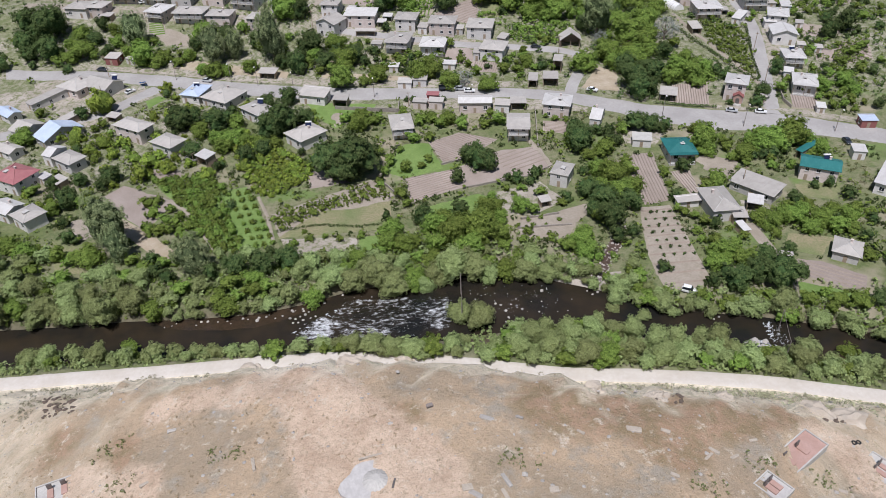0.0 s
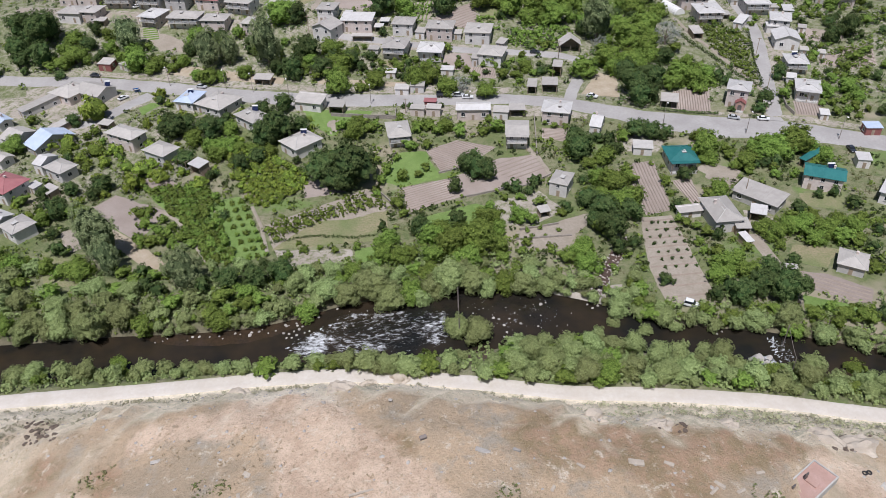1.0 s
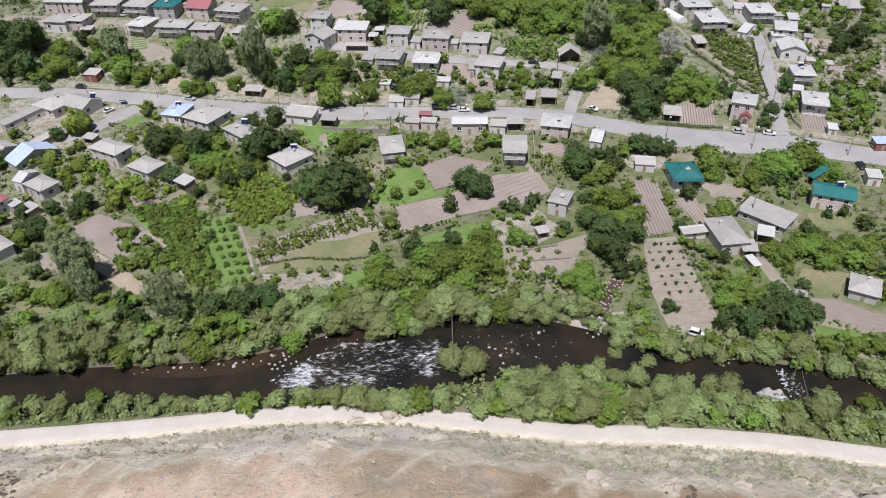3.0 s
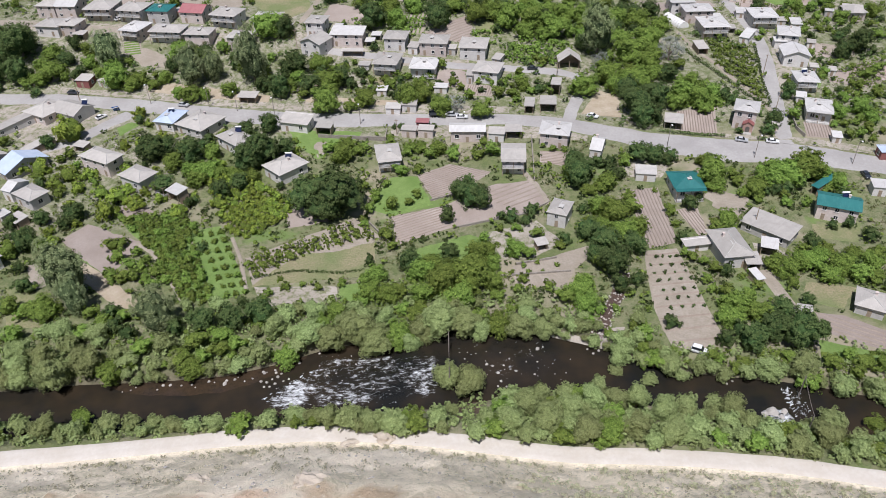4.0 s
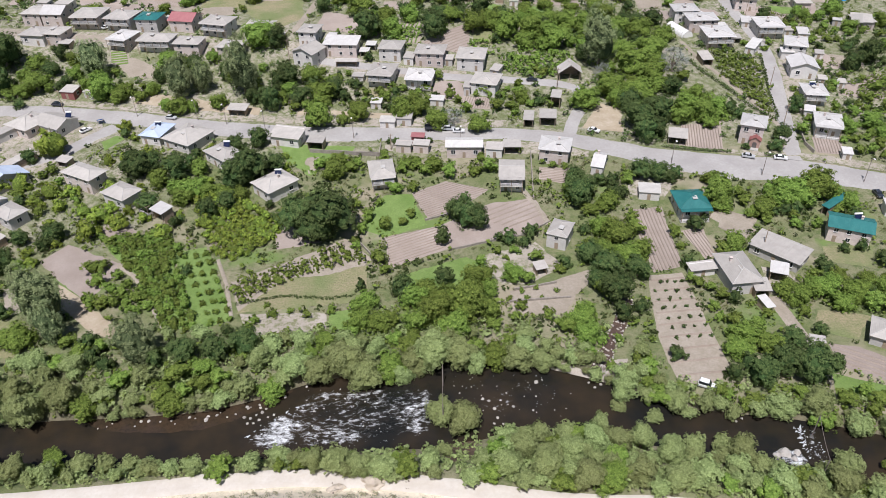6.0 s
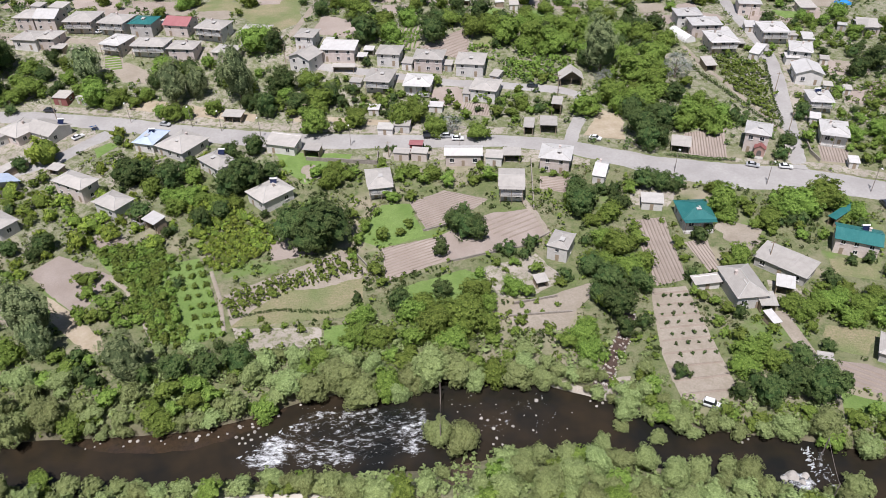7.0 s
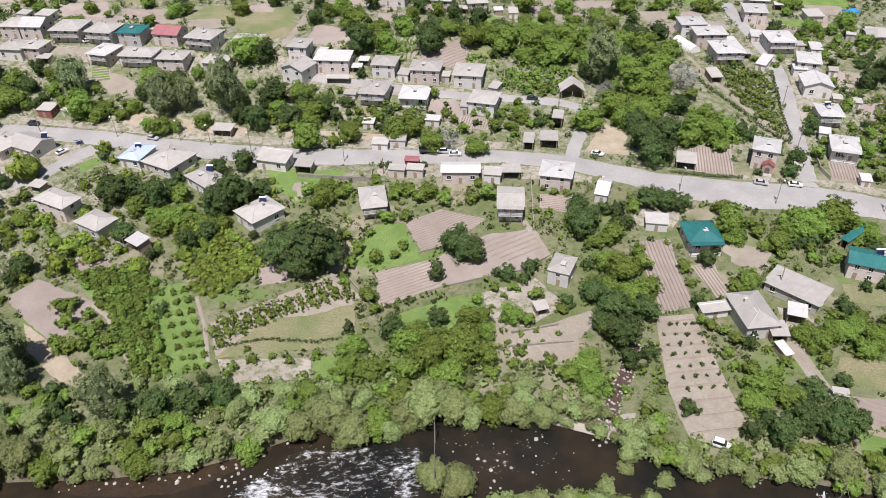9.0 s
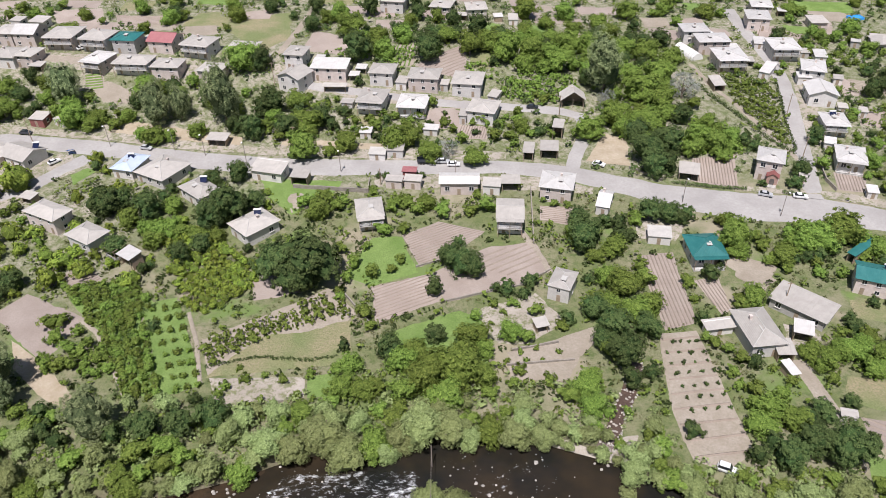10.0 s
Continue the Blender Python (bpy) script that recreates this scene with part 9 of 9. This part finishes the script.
fill([(x, along(NORTH_BANK, x) + 0.6) for x in range(-130, 131, 10)] + [(x, along(NORTH_BANK, x) + 4.0) for x in range(130, -131, -10)], 80, 0.9, 1.8, "wwf", 115)
fill([(-22, 318), (60, 318), (70, 345), (-22, 345)], 26, 1.6, 3.2, "fd", 116)
# West cluster is brown rock; the other dark stones imitate shadowed hollows.
rocks_and_shade([(-64.6, 80.7, 0.25), (-65.8, 87.3, 0.3), (-62.6, 84.9, 0.46), (-65.2, 84.1, 0.4), (-65.4, 81.8, 0.24), (-70.4, 89.8, 0.31), (-63.5, 80.7, 0.35), (-69.3, 87.2, 0.6), (-67.4, 83.8, 0.35), (-64.3, 84.6, 0.48), (-63.9, 82.3, 0.56), (-66.3, 87, 0.23), (-61.4, 82.5, 0.28), (-61, 81.7, 0.49), (-63, 84.5, 0.34), (-64, 86.1, 0.51), (-66.7, 83.1, 0.48), (-59.9, 79.8, 0.4), (-69.4, 88.2, 0.41), (-67.5, 88.1, 0.56), (-63.6, 81.9, 0.29), (-70.4, 89.9, 0.34), (-66.9, 85, 0.35), (-60.5, 79.7, 0.27), (-67.6, 87.3, 0.47), (-62.8, 85.1, 0.51), (-69.9, 89.7, 0.51), (-68.1, 87.5, 0.37), (-67.3, 85.2, 0.38), (-64.8, 83.1, 0.32), (-70.9, 89.4, 0.24), (-65.3, 84.8, 0.52), (-63.6, 81.9, 0.59), (-71.9, 90.6, 0.26), (-65.1, 83.3, 0.5), (-63.7, 80.4, 0.2), (-63.8, 85.4, 0.55), (-66, 81.2, 0.5), (-60.7, 81.6, 0.27), (-61.5, 82.8, 0.23), (-63.9, 83.3, 0.39), (-70.1, 88.7, 0.43), (-67.5, 87.6, 0.38), (-62, 81.2, 0.39), (-66.3, 85.2, 0.29), (-67.3, 85, 0.24), (62.9, 76.2, 0.44), (58.5, 76.5, 0.37), (57.2, 73.6, 0.5), (61.1, 75.7, 0.28), (59.6, 76.1, 0.5), (65.3, 80.5, 0.45), (64.3, 76.4, 0.57), (67.1, 79.8, 0.32), (60.6, 74.4, 0.35), (64.2, 75.9, 0.41), (61.3, 74.7, 0.51), (59.1, 74.5, 0.28), (59.3, 74.1, 0.54), (61.1, 77.6, 0.45), (64, 76.6, 0.57), (62.6, 75.6, 0.44), (61, 76.9, 0.4), (60.9, 75.1, 0.31), (57.7, 74.6, 0.31), (62.8, 79, 0.53), (60.8, 77.5, 0.52), (62.7, 78.2, 0.56), (61.6, 77.4, 0.59), (63.3, 76.1, 0.3), (64, 77, 0.53), (59.8, 75, 0.52), (60.4, 75.7, 0.51), (64.4, 75.7, 0.51), (58.6, 75.4, 0.47), (58.7, 76.1, 0.55), (63.7, 75.5, 0.24), (61.4, 75.1, 0.46), (62.3, 79.4, 0.57), (64.2, 76.8, 0.35), (63.4, 75.8, 0.49), (63.4, 78.1, 0.32), (30.3, 73.3, 0.3), (29.7, 72.6, 0.27), (30, 73.4, 0.28), (30.1, 72.6, 0.22), (30.1, 73.3, 0.24), (30.9, 73.7, 0.21), (30.3, 72.7, 0.37), (34, 74.1, 0.38), (34.2, 73.7, 0.31), (34, 72.5, 0.39), (33.3, 74, 0.28), (32.9, 72.9, 0.21), (34.3, 73.5, 0.32), (33.2, 72.5, 0.32), (34, 72.7, 0.34), (34.6, 73.8, 0.27), (-17, 117.2, 0.26), (-17.1, 117.3, 0.23), (-17, 117.2, 0.39), (-14.8, 102.8, 0.26), (-17.4, 117.2, 0.35), (-16.9, 116.1, 0.22), (-17.4, 118.7, 0.27), (-17, 117.7, 0.34), (-2.8, 118.7, 0.3), (-3.2, 118.6, 0.29), (-3.2, 117.1, 0.26), (-2.8, 117.1, 0.22)])

# ---- river: boulders, white water, brook, cables ----
boulders([(-24.4, 141.4, 0.52), (-22.3, 142.2, 0.39), (-17.9, 144.9, 0.39), (-19.9, 144.6, 0.33), (-26.5, 144.7, 0.33), (-13.3, 143.9, 0.33), (-6.4, 143.1, 0.26), (-3.5, 146.2, 0.26), (-15.8, 142.7, 0.26), (-20.7, 139.8, 0.32), (-28.8, 137.7, 0.38), (-24.3, 137.4, 0.38), (-27, 148.9, 0.4), (25.3, 148.5, 0.6), (12.9, 143.8, 0.52), (14.2, 143.2, 0.52), (15.3, 141, 0.52), (15.8, 138.4, 0.51), (19.5, 141.4, 0.52), (18.3, 145.4, 0.33), (16.8, 143.3, 0.39), (23.7, 140.2, 0.39), (29.9, 152.9, 0.55), (33.1, 151.4, 0.54), (7.8, 145.8, 0.26), (22.2, 144.3, 0.26), (24.8, 144.2, 0.33), (15, 136.8, 0.38), (16.9, 136.7, 0.32), (10.5, 147.5, 0.27)])
boulders([(-47.8, 140.1, 0.51), (-41.6, 141.3, 0.39), (-39.5, 140.3, 0.52), (-38.1, 140, 0.51), (-37, 140.9, 0.39), (-35.8, 141.6, 0.52), (-35.1, 142.6, 0.39), (-36.1, 139.5, 0.51), (-37.2, 138.6, 0.38), (-38.5, 138.6, 0.38), (-34.3, 140.2, 0.39), (-33.1, 140.8, 0.39), (-43.3, 140.5, 0.32), (67, 126.1, 0.36), (68.4, 126.5, 0.48), (66.6, 135.7, 0.38), (68.1, 136.5, 0.38), (41.1, 148.5, 0.67), (39.8, 147.3, 0.53), (42.5, 150.9, 0.54), (38.3, 146.4, 0.4), (43.7, 153.8, 0.41), (44.1, 149, 0.54), (37.2, 147.9, 0.4), (66.5, 124.6, 0.36)])
rapids([(-33, 140.2), (-27, 148.9), (-16.3, 150), (3.0, 149.4), (4.5, 138.0), (2.5, 132.4), (-8.0, 131.7), (-20, 129.8), (-26.6, 129.2), (-28.9, 134.2)], RAPIDS, 0.3, 3.4)  # rapids
rapids([(-39.6, 134.1), (-36.7, 139.5), (-33.4, 142.7), (-26.3, 143.1), (-25, 132.5), (-27.1, 129.9), (-33.1, 129.1), (-37.6, 130.5)], CHUTE, 0.35, 4.0)  # chute
rapids([(2.6, 153.1), (18.9, 152.5), (29.7, 146.8), (25.3, 137.8), (15, 136.8), (5, 142.7)], RIFFLE, 0.12, 3.0)  # riffle
rapids([(70.5, 128.1), (74.7, 128.9), (77.1, 127.8), (79.1, 124.7), (75.4, 122.9), (70.1, 124.6)], CHUTE, 0.6, 1.2)  # weir
rapids([(79.8, 134.8), (83.8, 134.7), (81.2, 127.2), (83.7, 123.1), (79.9, 122.3), (78.2, 126.3)], RAPIDS, 0.2, 1.5)  # weir tail
rapids([(-27.2, 129.9), (-25.9, 129.8), (-25.4, 126.3), (-26.8, 126.3)], CHUTE, 0.1, 0.6)  # outflow
boulders([(73.6, 127.2, 1.6), (76.2, 127.0, 1.3), (71.9, 126.6, 1.0), (75.0, 125.6, 0.9)])
white_water([(78, 134), (82, 134), (82, 126), (78, 125)], 150, 0.15, 0.6)  # weir spray
white_water([(4, 151), (26, 151), (30, 145), (24, 139), (8, 141)], 120, 0.07, 0.28)  # riffle spray
white_water([(-37.6, 135), (-35.3, 138.6), (-31.7, 140.2), (-28.3, 143.9), (-27.2, 140), (-27.5, 132.6), (-33.5, 131.2)], 260, 0.15, 0.9)  # chute spray
white_water([(-26.9, 148), (-16.2, 148.5), (-2.1, 145.2), (-0.7, 134.4), (-8.9, 132.3), (-20.1, 131.2)], 420, 0.08, 0.38)  # rapids spray
brook([(51.2, 174), (49, 168.3), (46.7, 162.9), (43.8, 158.8), (41.9, 153.8), (39.7, 150.8), (38.7, 148.3)])
cable((4.1, 148.2, 1.5), (4.0, 136.8, 1.5))
cable((80.8, 131.1, 1.5), (78.2, 120.5, 1.5))

RAPIDS_AREA = [(-36, 138), (-27, 147.5), (-16, 149), (-1, 146.5), (0, 138), (-9, 133), (-20, 133), (-31, 131.5)]
bed_luck = random.Random(61)
boulders([(x, y, bed_luck.uniform(0.12, 0.30)) for x, y in [(bed_luck.uniform(-36, 0), bed_luck.uniform(131, 149)) for _ in range(70)] if inside(x, y, RAPIDS_AREA)])
boulders([(bed_luck.uniform(6, 34), bed_luck.uniform(138, 150), bed_luck.uniform(0.13, 0.24)) for _ in range(26)])
boulders([(x, along(NORTH_BANK, x) - bed_luck.uniform(0.3, 2.0), bed_luck.uniform(0.2, 0.5)) for x in [bed_luck.uniform(-72, -26) for _ in range(24)]])

# ---- vehicles ----
car(62.5, 143.8, -28, CAR_WHITE, "jeep", "white off-road car parked on a sandy path")
car(57.6, 257.9, -29, CAR_WHITE, "car", "white car on the main road")
car(104.4, 239.7, -21, CAR_SILVER, "car", "silver car parked beside the road")
car(114.3, 238.3, -15, CAR_WHITE, "car", "white car parked beside the road")
car(8.2, 261.3, -3, CAR_SILVER, "jeep", "silver van parked beside the road")
car(11.4, 259.6, -3, CAR_WHITE, "car", "white car parked beside the road")
car(-135.5, 283.8, -9, CAR_DARK, "car", "dark car on the main road")
car(-91.1, 273.5, -15, CAR_SILVER, "car", "silver car on the main road")
car(-119.3, 266.6, 51, CAR_WHITE, "car", "white car parked in a dusty yard")
car(-131.5, 333.4, 38, CAR_WHITE, "car", "white parked car with dark windows")
car(40.0, 291.6, -11, CAR_DARK, "car", "dark car parked on the village lane")
car(136.0, 217.7, -89, CAR_DARK, "car", "dark car parked off the road")
car(116.6, 349.1, 41, CAR_WHITE, "car", "white parked car with dark windows")
car(121.0, 350.8, -58, CAR_WHITE, "car", "white parked car with dark windows")
truck(3.2, 261.6, 3)

# ---- lamp posts and poles ----
street_lamp(-24.6, 257.7, 8.0)
street_lamp(78.9, 237.4, 8.5)
street_lamp(105.4, 229.8, 8.5)
street_lamp(135.1, 224.8, 8.5)
street_lamp(-103.8, 275.5, 8.0)
street_lamp(-81.4, 272.4, 8.0)
street_lamp(-70.4, 269.0, 8.0)
street_lamp(11.8, 250.6, 8.0)
street_lamp(-55.8, 263.9, 8.0)
pole(-131.4, 279.0, 9)
pole(126.3, 282.8, 9)
pole(121.8, 256.9, 9)
pole(48.7, 286.6, 8)
pole(92.2, 192.3, 8)
pole(86.1, 216.7, 6)
pole(-11.5, 250.0, 6)
pole(-52.9, 307.5, 9)
pole(137.4, 344.2, 9)
pole(-41.2, 272.6, 8)

# ---- hedges, walls, tunnel, pool ----
hedge([(102.8, 306.8), (105.7, 294.6), (111.8, 282), (117.2, 269.1), (121.4, 262.4), (123.3, 265.5)], 1.3)
hedge([(123.3, 265.5), (125.1, 279.4), (129.3, 298.3), (132.2, 310.4)], 1.1)
hedge([(79, 247.2), (89.8, 244.5), (99.9, 243.3)], 1.3)
hedge([(110.5, 241), (116.4, 239)], 1.3)
hedge([(-66.6, 167.6), (-70.6, 193.2), (-66.5, 199.1)], 1.0)
hedge([(-48, 175.9), (-36.4, 178.5), (-24.1, 177), (-18.2, 178.2)], 1.0)
garden_wall([(66.9, 256), (75.5, 248.8)], 0.9)
garden_wall([(128, 259.7), (125.4, 246.7), (126.3, 241.3)], 1.2)
garden_wall([(-38.6, 249.5), (-15.2, 246.2)], 1.4)
garden_wall([(-15.2, 246.2), (-15.1, 252.7)], 1.4)
garden_wall([(34.6, 245.9), (32.7, 219.8)], 1.2)
garden_wall([(23, 178.8), (34.4, 181.3)], 0.7)
garden_wall([(21.5, 174.1), (37.3, 175.3)], 0.7)
garden_wall([(89.3, 161.2), (89.7, 152), (89.1, 142.6)], 1.2)
garden_wall([(-20, 203.5), (-11.1, 189.2)], 0.8)
garden_wall([(6.5, 196.8), (28.3, 203.3), (36.1, 209.1)], 0.6)
garden_wall([(0, 211.3), (12.2, 216.2)], 0.5)
garden_wall([(-41.3, 163.3), (-28.7, 164.9)], 0.5)
tunnel_greenhouse((104.7, 340.7), (108.6, 328.1))
pool(186.9, 365.3)
tarpaulin(-115.8, 271.9)

# ---- graves, pad and stones on the hill ----
grave(47.9, 64.1, 9.5, 3.3, 36, RED_STONE)
grave(62.2, 65.2, 3.8, 4.7, 37, CONCRETE)
grave(-55.0, 63.6, 5.6, 3.6, 24, CONCRETE)
grave(42.0, 57.9, 3.0, 3.6, 38, BLOCK)
fallen_slabs([(-40.8, 60.7, 1.2, 0.45, 40), (-25.7, 60.9, 2.2, 0.5, -72), (-25.4, 64.7, 1.1, 0.6, -30), (-39.6, 69.7, 1.3, 0.5, 20), (6.9, 55.9, 2.1, 0.5, -62), (5.1, 66.1, 2.0, 0.6, -20), (3.0, 54.0, 1.8, 0.7, -35), (6.6, 54.0, 1.6, 0.5, -65), (12.7, 54.8, 1.2, 0.8, 5), (2.0, 54.9, 1.3, 0.9, 10), (35.6, 63.0, 1.5, 0.5, -42), (34.5, 61.9, 1.6, 0.4, 40), (29.3, 65.0, 1.3, 0.5, -30), (24.9, 64.9, 2.0, 0.9, -10), (42.1, 65.6, 1.2, 0.4, 10), (38.3, 62.4, 1.4, 0.4, 25), (28.6, 57.8, 1.2, 0.5, -30), (53.1, 59.7, 1.2, 0.6, -20), (54.6, 58.9, 1.4, 0.5, -35), (13.5, 60.5, 0.9, 0.4, 60), (17.5, 64, 1.2, 0.4, -40), (9.5, 66, 1.0, 0.4, -25)])
for spot in ((59.8, 69.5), (60.7, 69.8)):
    old_tyre(*spot)
crate(-2.6, 68.1)
outcrop(30.6, 73.7, 1.3, 20)
outcrop(57.5, 76.0, 1.8, -30)
outcrop(62.4, 75.7, 2.0, 10)
outcrop(-16.8, 117.1, 1.2, 30)
outcrop(-9.6, 118.4, 1.8, 0)
outcrop(-31.5, 85.0, 1.3, -20)
outcrop(-6.0, 120.7, 1.2, 40)
outcrop(21.3, 75.2, 1.4, 0)
outcrop(42.0, 76.6, 1.2, 10)
outcrop(-14.9, 80.7, 1.6, -10)
old_footing(-9.3, 56.7)
hill_stones([(-17.5, 121, 0.65), (-20.3, 60.9, 0.29), (-7.9, 65.5, 0.38), (-29.1, 70, 0.24), (-25.5, 64.4, 0.23), (-59.3, 76.4, 0.26), (-31, 64.1, 0.23), (28.2, 57.2, 0.29), (34.3, 62.4, 0.3), (42.6, 79.5, 0.36), (8.5, 63.1, 0.22), (-2.6, 56.3, 0.21), (3.4, 64, 0.22), (-4.5, 64.3, 0.3), (24.7, 64.5, 0.23), (59.3, 68.8, 0.25), (-53.6, 81.5, 0.36), (-34.2, 78.7, 0.34), (-42.9, 73.4, 0.25), (-16, 62.6, 0.22), (9.3, 56.9, 0.42), (11.4, 56.1, 0.28), (-25.7, 61.3, 0.22), (51.8, 59.3, 0.38), (43, 58, 0.37), (32.3, 58.6, 0.29), (15.6, 65.2, 0.23), (22.2, 74.5, 0.25)])

# ---- undergrowth, scrub and tufts ----


def scatter(corners, count, low, high, seed, free=True, clump=0.0):
    """Random places in a stretch of the plan, off the roads, plots and houses."""
    r = random.Random(seed)
    xs, ys = [c[0] for c in corners], [c[1] for c in corners]
    out = []
    for _ in range(count * 4):
        x, y = r.uniform(min(xs), max(xs)), r.uniform(min(ys), max(ys))
        if not inside(x, y, corners) or (free and taken(x, y)):
            continue
        if clump and noise.noise((x * clump, y * clump, seed)) < r.uniform(-0.35, 0.25):
            continue
        out.append((x, y, r.uniform(low, high)))
        if len(out) >= count:
            break
    return out


def bank_line(line, off, a, b, step=8):
    return [(x, along(line, x) + off) for x in steps((a, b, step))]


NORTH_STRIP = bank_line(NORTH_BANK, 1.5, -130, 130) + bank_line(NORTH_BANK, 20, -130, 130)[::-1]
SOUTH_STRIP = bank_line(TRACK_LINE, 3.2, -130, 130) + bank_line(SOUTH_BANK, -1.0, -130, 130)[::-1]
thicket("riverside_scrub", LEAF_WILLOW, scatter(NORTH_STRIP, 900, 0.5, 1.3, 3), "grey-green scrub along the river bank", "scrub", 46, 0.26, 81)
thicket("bank_scrub", LEAF_WILLOW, scatter(SOUTH_STRIP, 900, 0.5, 1.5, 4), "grey-green scrub between river and track", "scrub", 46, 0.26, 82)
thicket("garden_undergrowth", LEAF_WEED, scatter([(-135, 160), (130, 155), (150, 238), (-150, 262)], 1500, 0.3, 0.9, 5, clump=0.07), "mixed green weeds and garden growth", "undergrowth", 40, 0.19, 83)
thicket("dark_undergrowth", LEAF_DARK, scatter([(-135, 160), (130, 155), (150, 238), (-150, 262)], 700, 0.5, 1.4, 6, clump=0.05), "dark green shrubs between the gardens", "undergrowth", 40, 0.3, 84)
thicket("village_undergrowth", LEAF_WEED, scatter([(-190, 262), (180, 245), (240, 420), (-240, 420)], 1500, 0.4, 1.1, 7, clump=0.06), "green garden growth between village houses", "undergrowth", 34, 0.20, 85)
thicket("village_shrubs", LEAF_DARK, scatter([(-190, 262), (180, 245), (240, 420), (-240, 420)], 1500, 0.6, 1.7, 17, clump=0.04), "dark shrubs between village houses", "undergrowth", 34, 0.32, 88)
thicket("village_green", LEAF_GREEN, scatter([(-190, 262), (180, 245), (240, 420), (-240, 420)], 1100, 0.5, 1.5, 27, clump=0.05), "bright green shrubs and beds between village houses", "undergrowth", 30, 0.3, 94)
thicket("garden_green", LEAF_GREEN, scatter([(-135, 160), (130, 155), (150, 238), (-150, 262)], 800, 0.5, 1.5, 28, clump=0.06), "bright green garden shrubs above the river", "undergrowth", 34, 0.3, 95)
thicket("riverside_green", LEAF_GREEN, scatter(NORTH_STRIP, 500, 0.5, 1.4, 13, clump=0.06), "green growth along the river bank", "scrub", 40, 0.28, 89)
TRACKSIDE = bank_line(TRACK_LINE, 2.9, -130, 130) + bank_line(TRACK_LINE, 4.6, -130, 130)[::-1]
thicket("trackside_scrub", LEAF_WILLOW, scatter(TRACKSIDE, 700, 0.5, 1.3, 24), "grey-green scrub along the edge of the track", "scrub", 44, 0.24, 90)
SCARP_FOOT = bank_line(TRACK_LINE, -3.4, -110, 110) + bank_line(TRACK_LINE, -9, -110, 110)[::-1]
thicket("scarp_foot_scrub", LEAF_SCRUB, scatter(SCARP_FOOT, 380, 0.25, 0.7, 25, clump=0.09), "grey dry scrub at the foot of the scarp", "scrub", 26, 0.3, 91)
SCARP = bank_line(TRACK_LINE, -3.2, -110, 110) + bank_line(TRACK_LINE, -34, -110, 110)[::-1]
thicket("scarp_scrub", LEAF_SCRUB, scatter(SCARP, 1700, 0.15, 0.45, 8, clump=0.12), "grey dry scrub on the pale scarp", "scrub", 22, 0.3, 86)
SCARP_EAST = bank_line(TRACK_LINE, -4.0, 14, 110) + bank_line(TRACK_LINE, -30, 14, 110)[::-1]
thicket("scarp_bushes", LEAF_SCRUB, scatter(SCARP_EAST, 800, 0.25, 0.65, 41, clump=0.15), "low grey-green scrub in patches on the pale scarp", "scrub", 26, 0.26, 96)
thicket("hill_tufts", LEAF_STRAW, scatter([(-78, 50), (78, 50), (78, 77), (-78, 82)], 2600, 0.06, 0.2, 9, clump=0.1), "dry straw-coloured grass tufts on the hilltop", "grass", 8, 0.42, 87)
thicket("hill_weeds", LEAF_WEED, [(x + random.Random(k).gauss(0, 1.4), y + random.Random(k + 500).gauss(0, 0.9), 0.16 + 0.25 * random.Random(k + 900).random()) for k in range(190) for x, y in (((-48.7, 68.7), (-30.2, 63.3), (8, 59.2), (33, 56.5), (42, 61.5), (51, 61), (-57, 62), (-46, 61))[k % 8],)], "green weeds growing in dry hilltop grass", "weeds", 12, 0.4, 97)

pebbles([(-80, 50), (80, 50), (80, 80), (-80, 84)], 1500, 31)
pebbles([(-100, 82), (100, 78), (100, 112), (-100, 114)], 1800, 32)
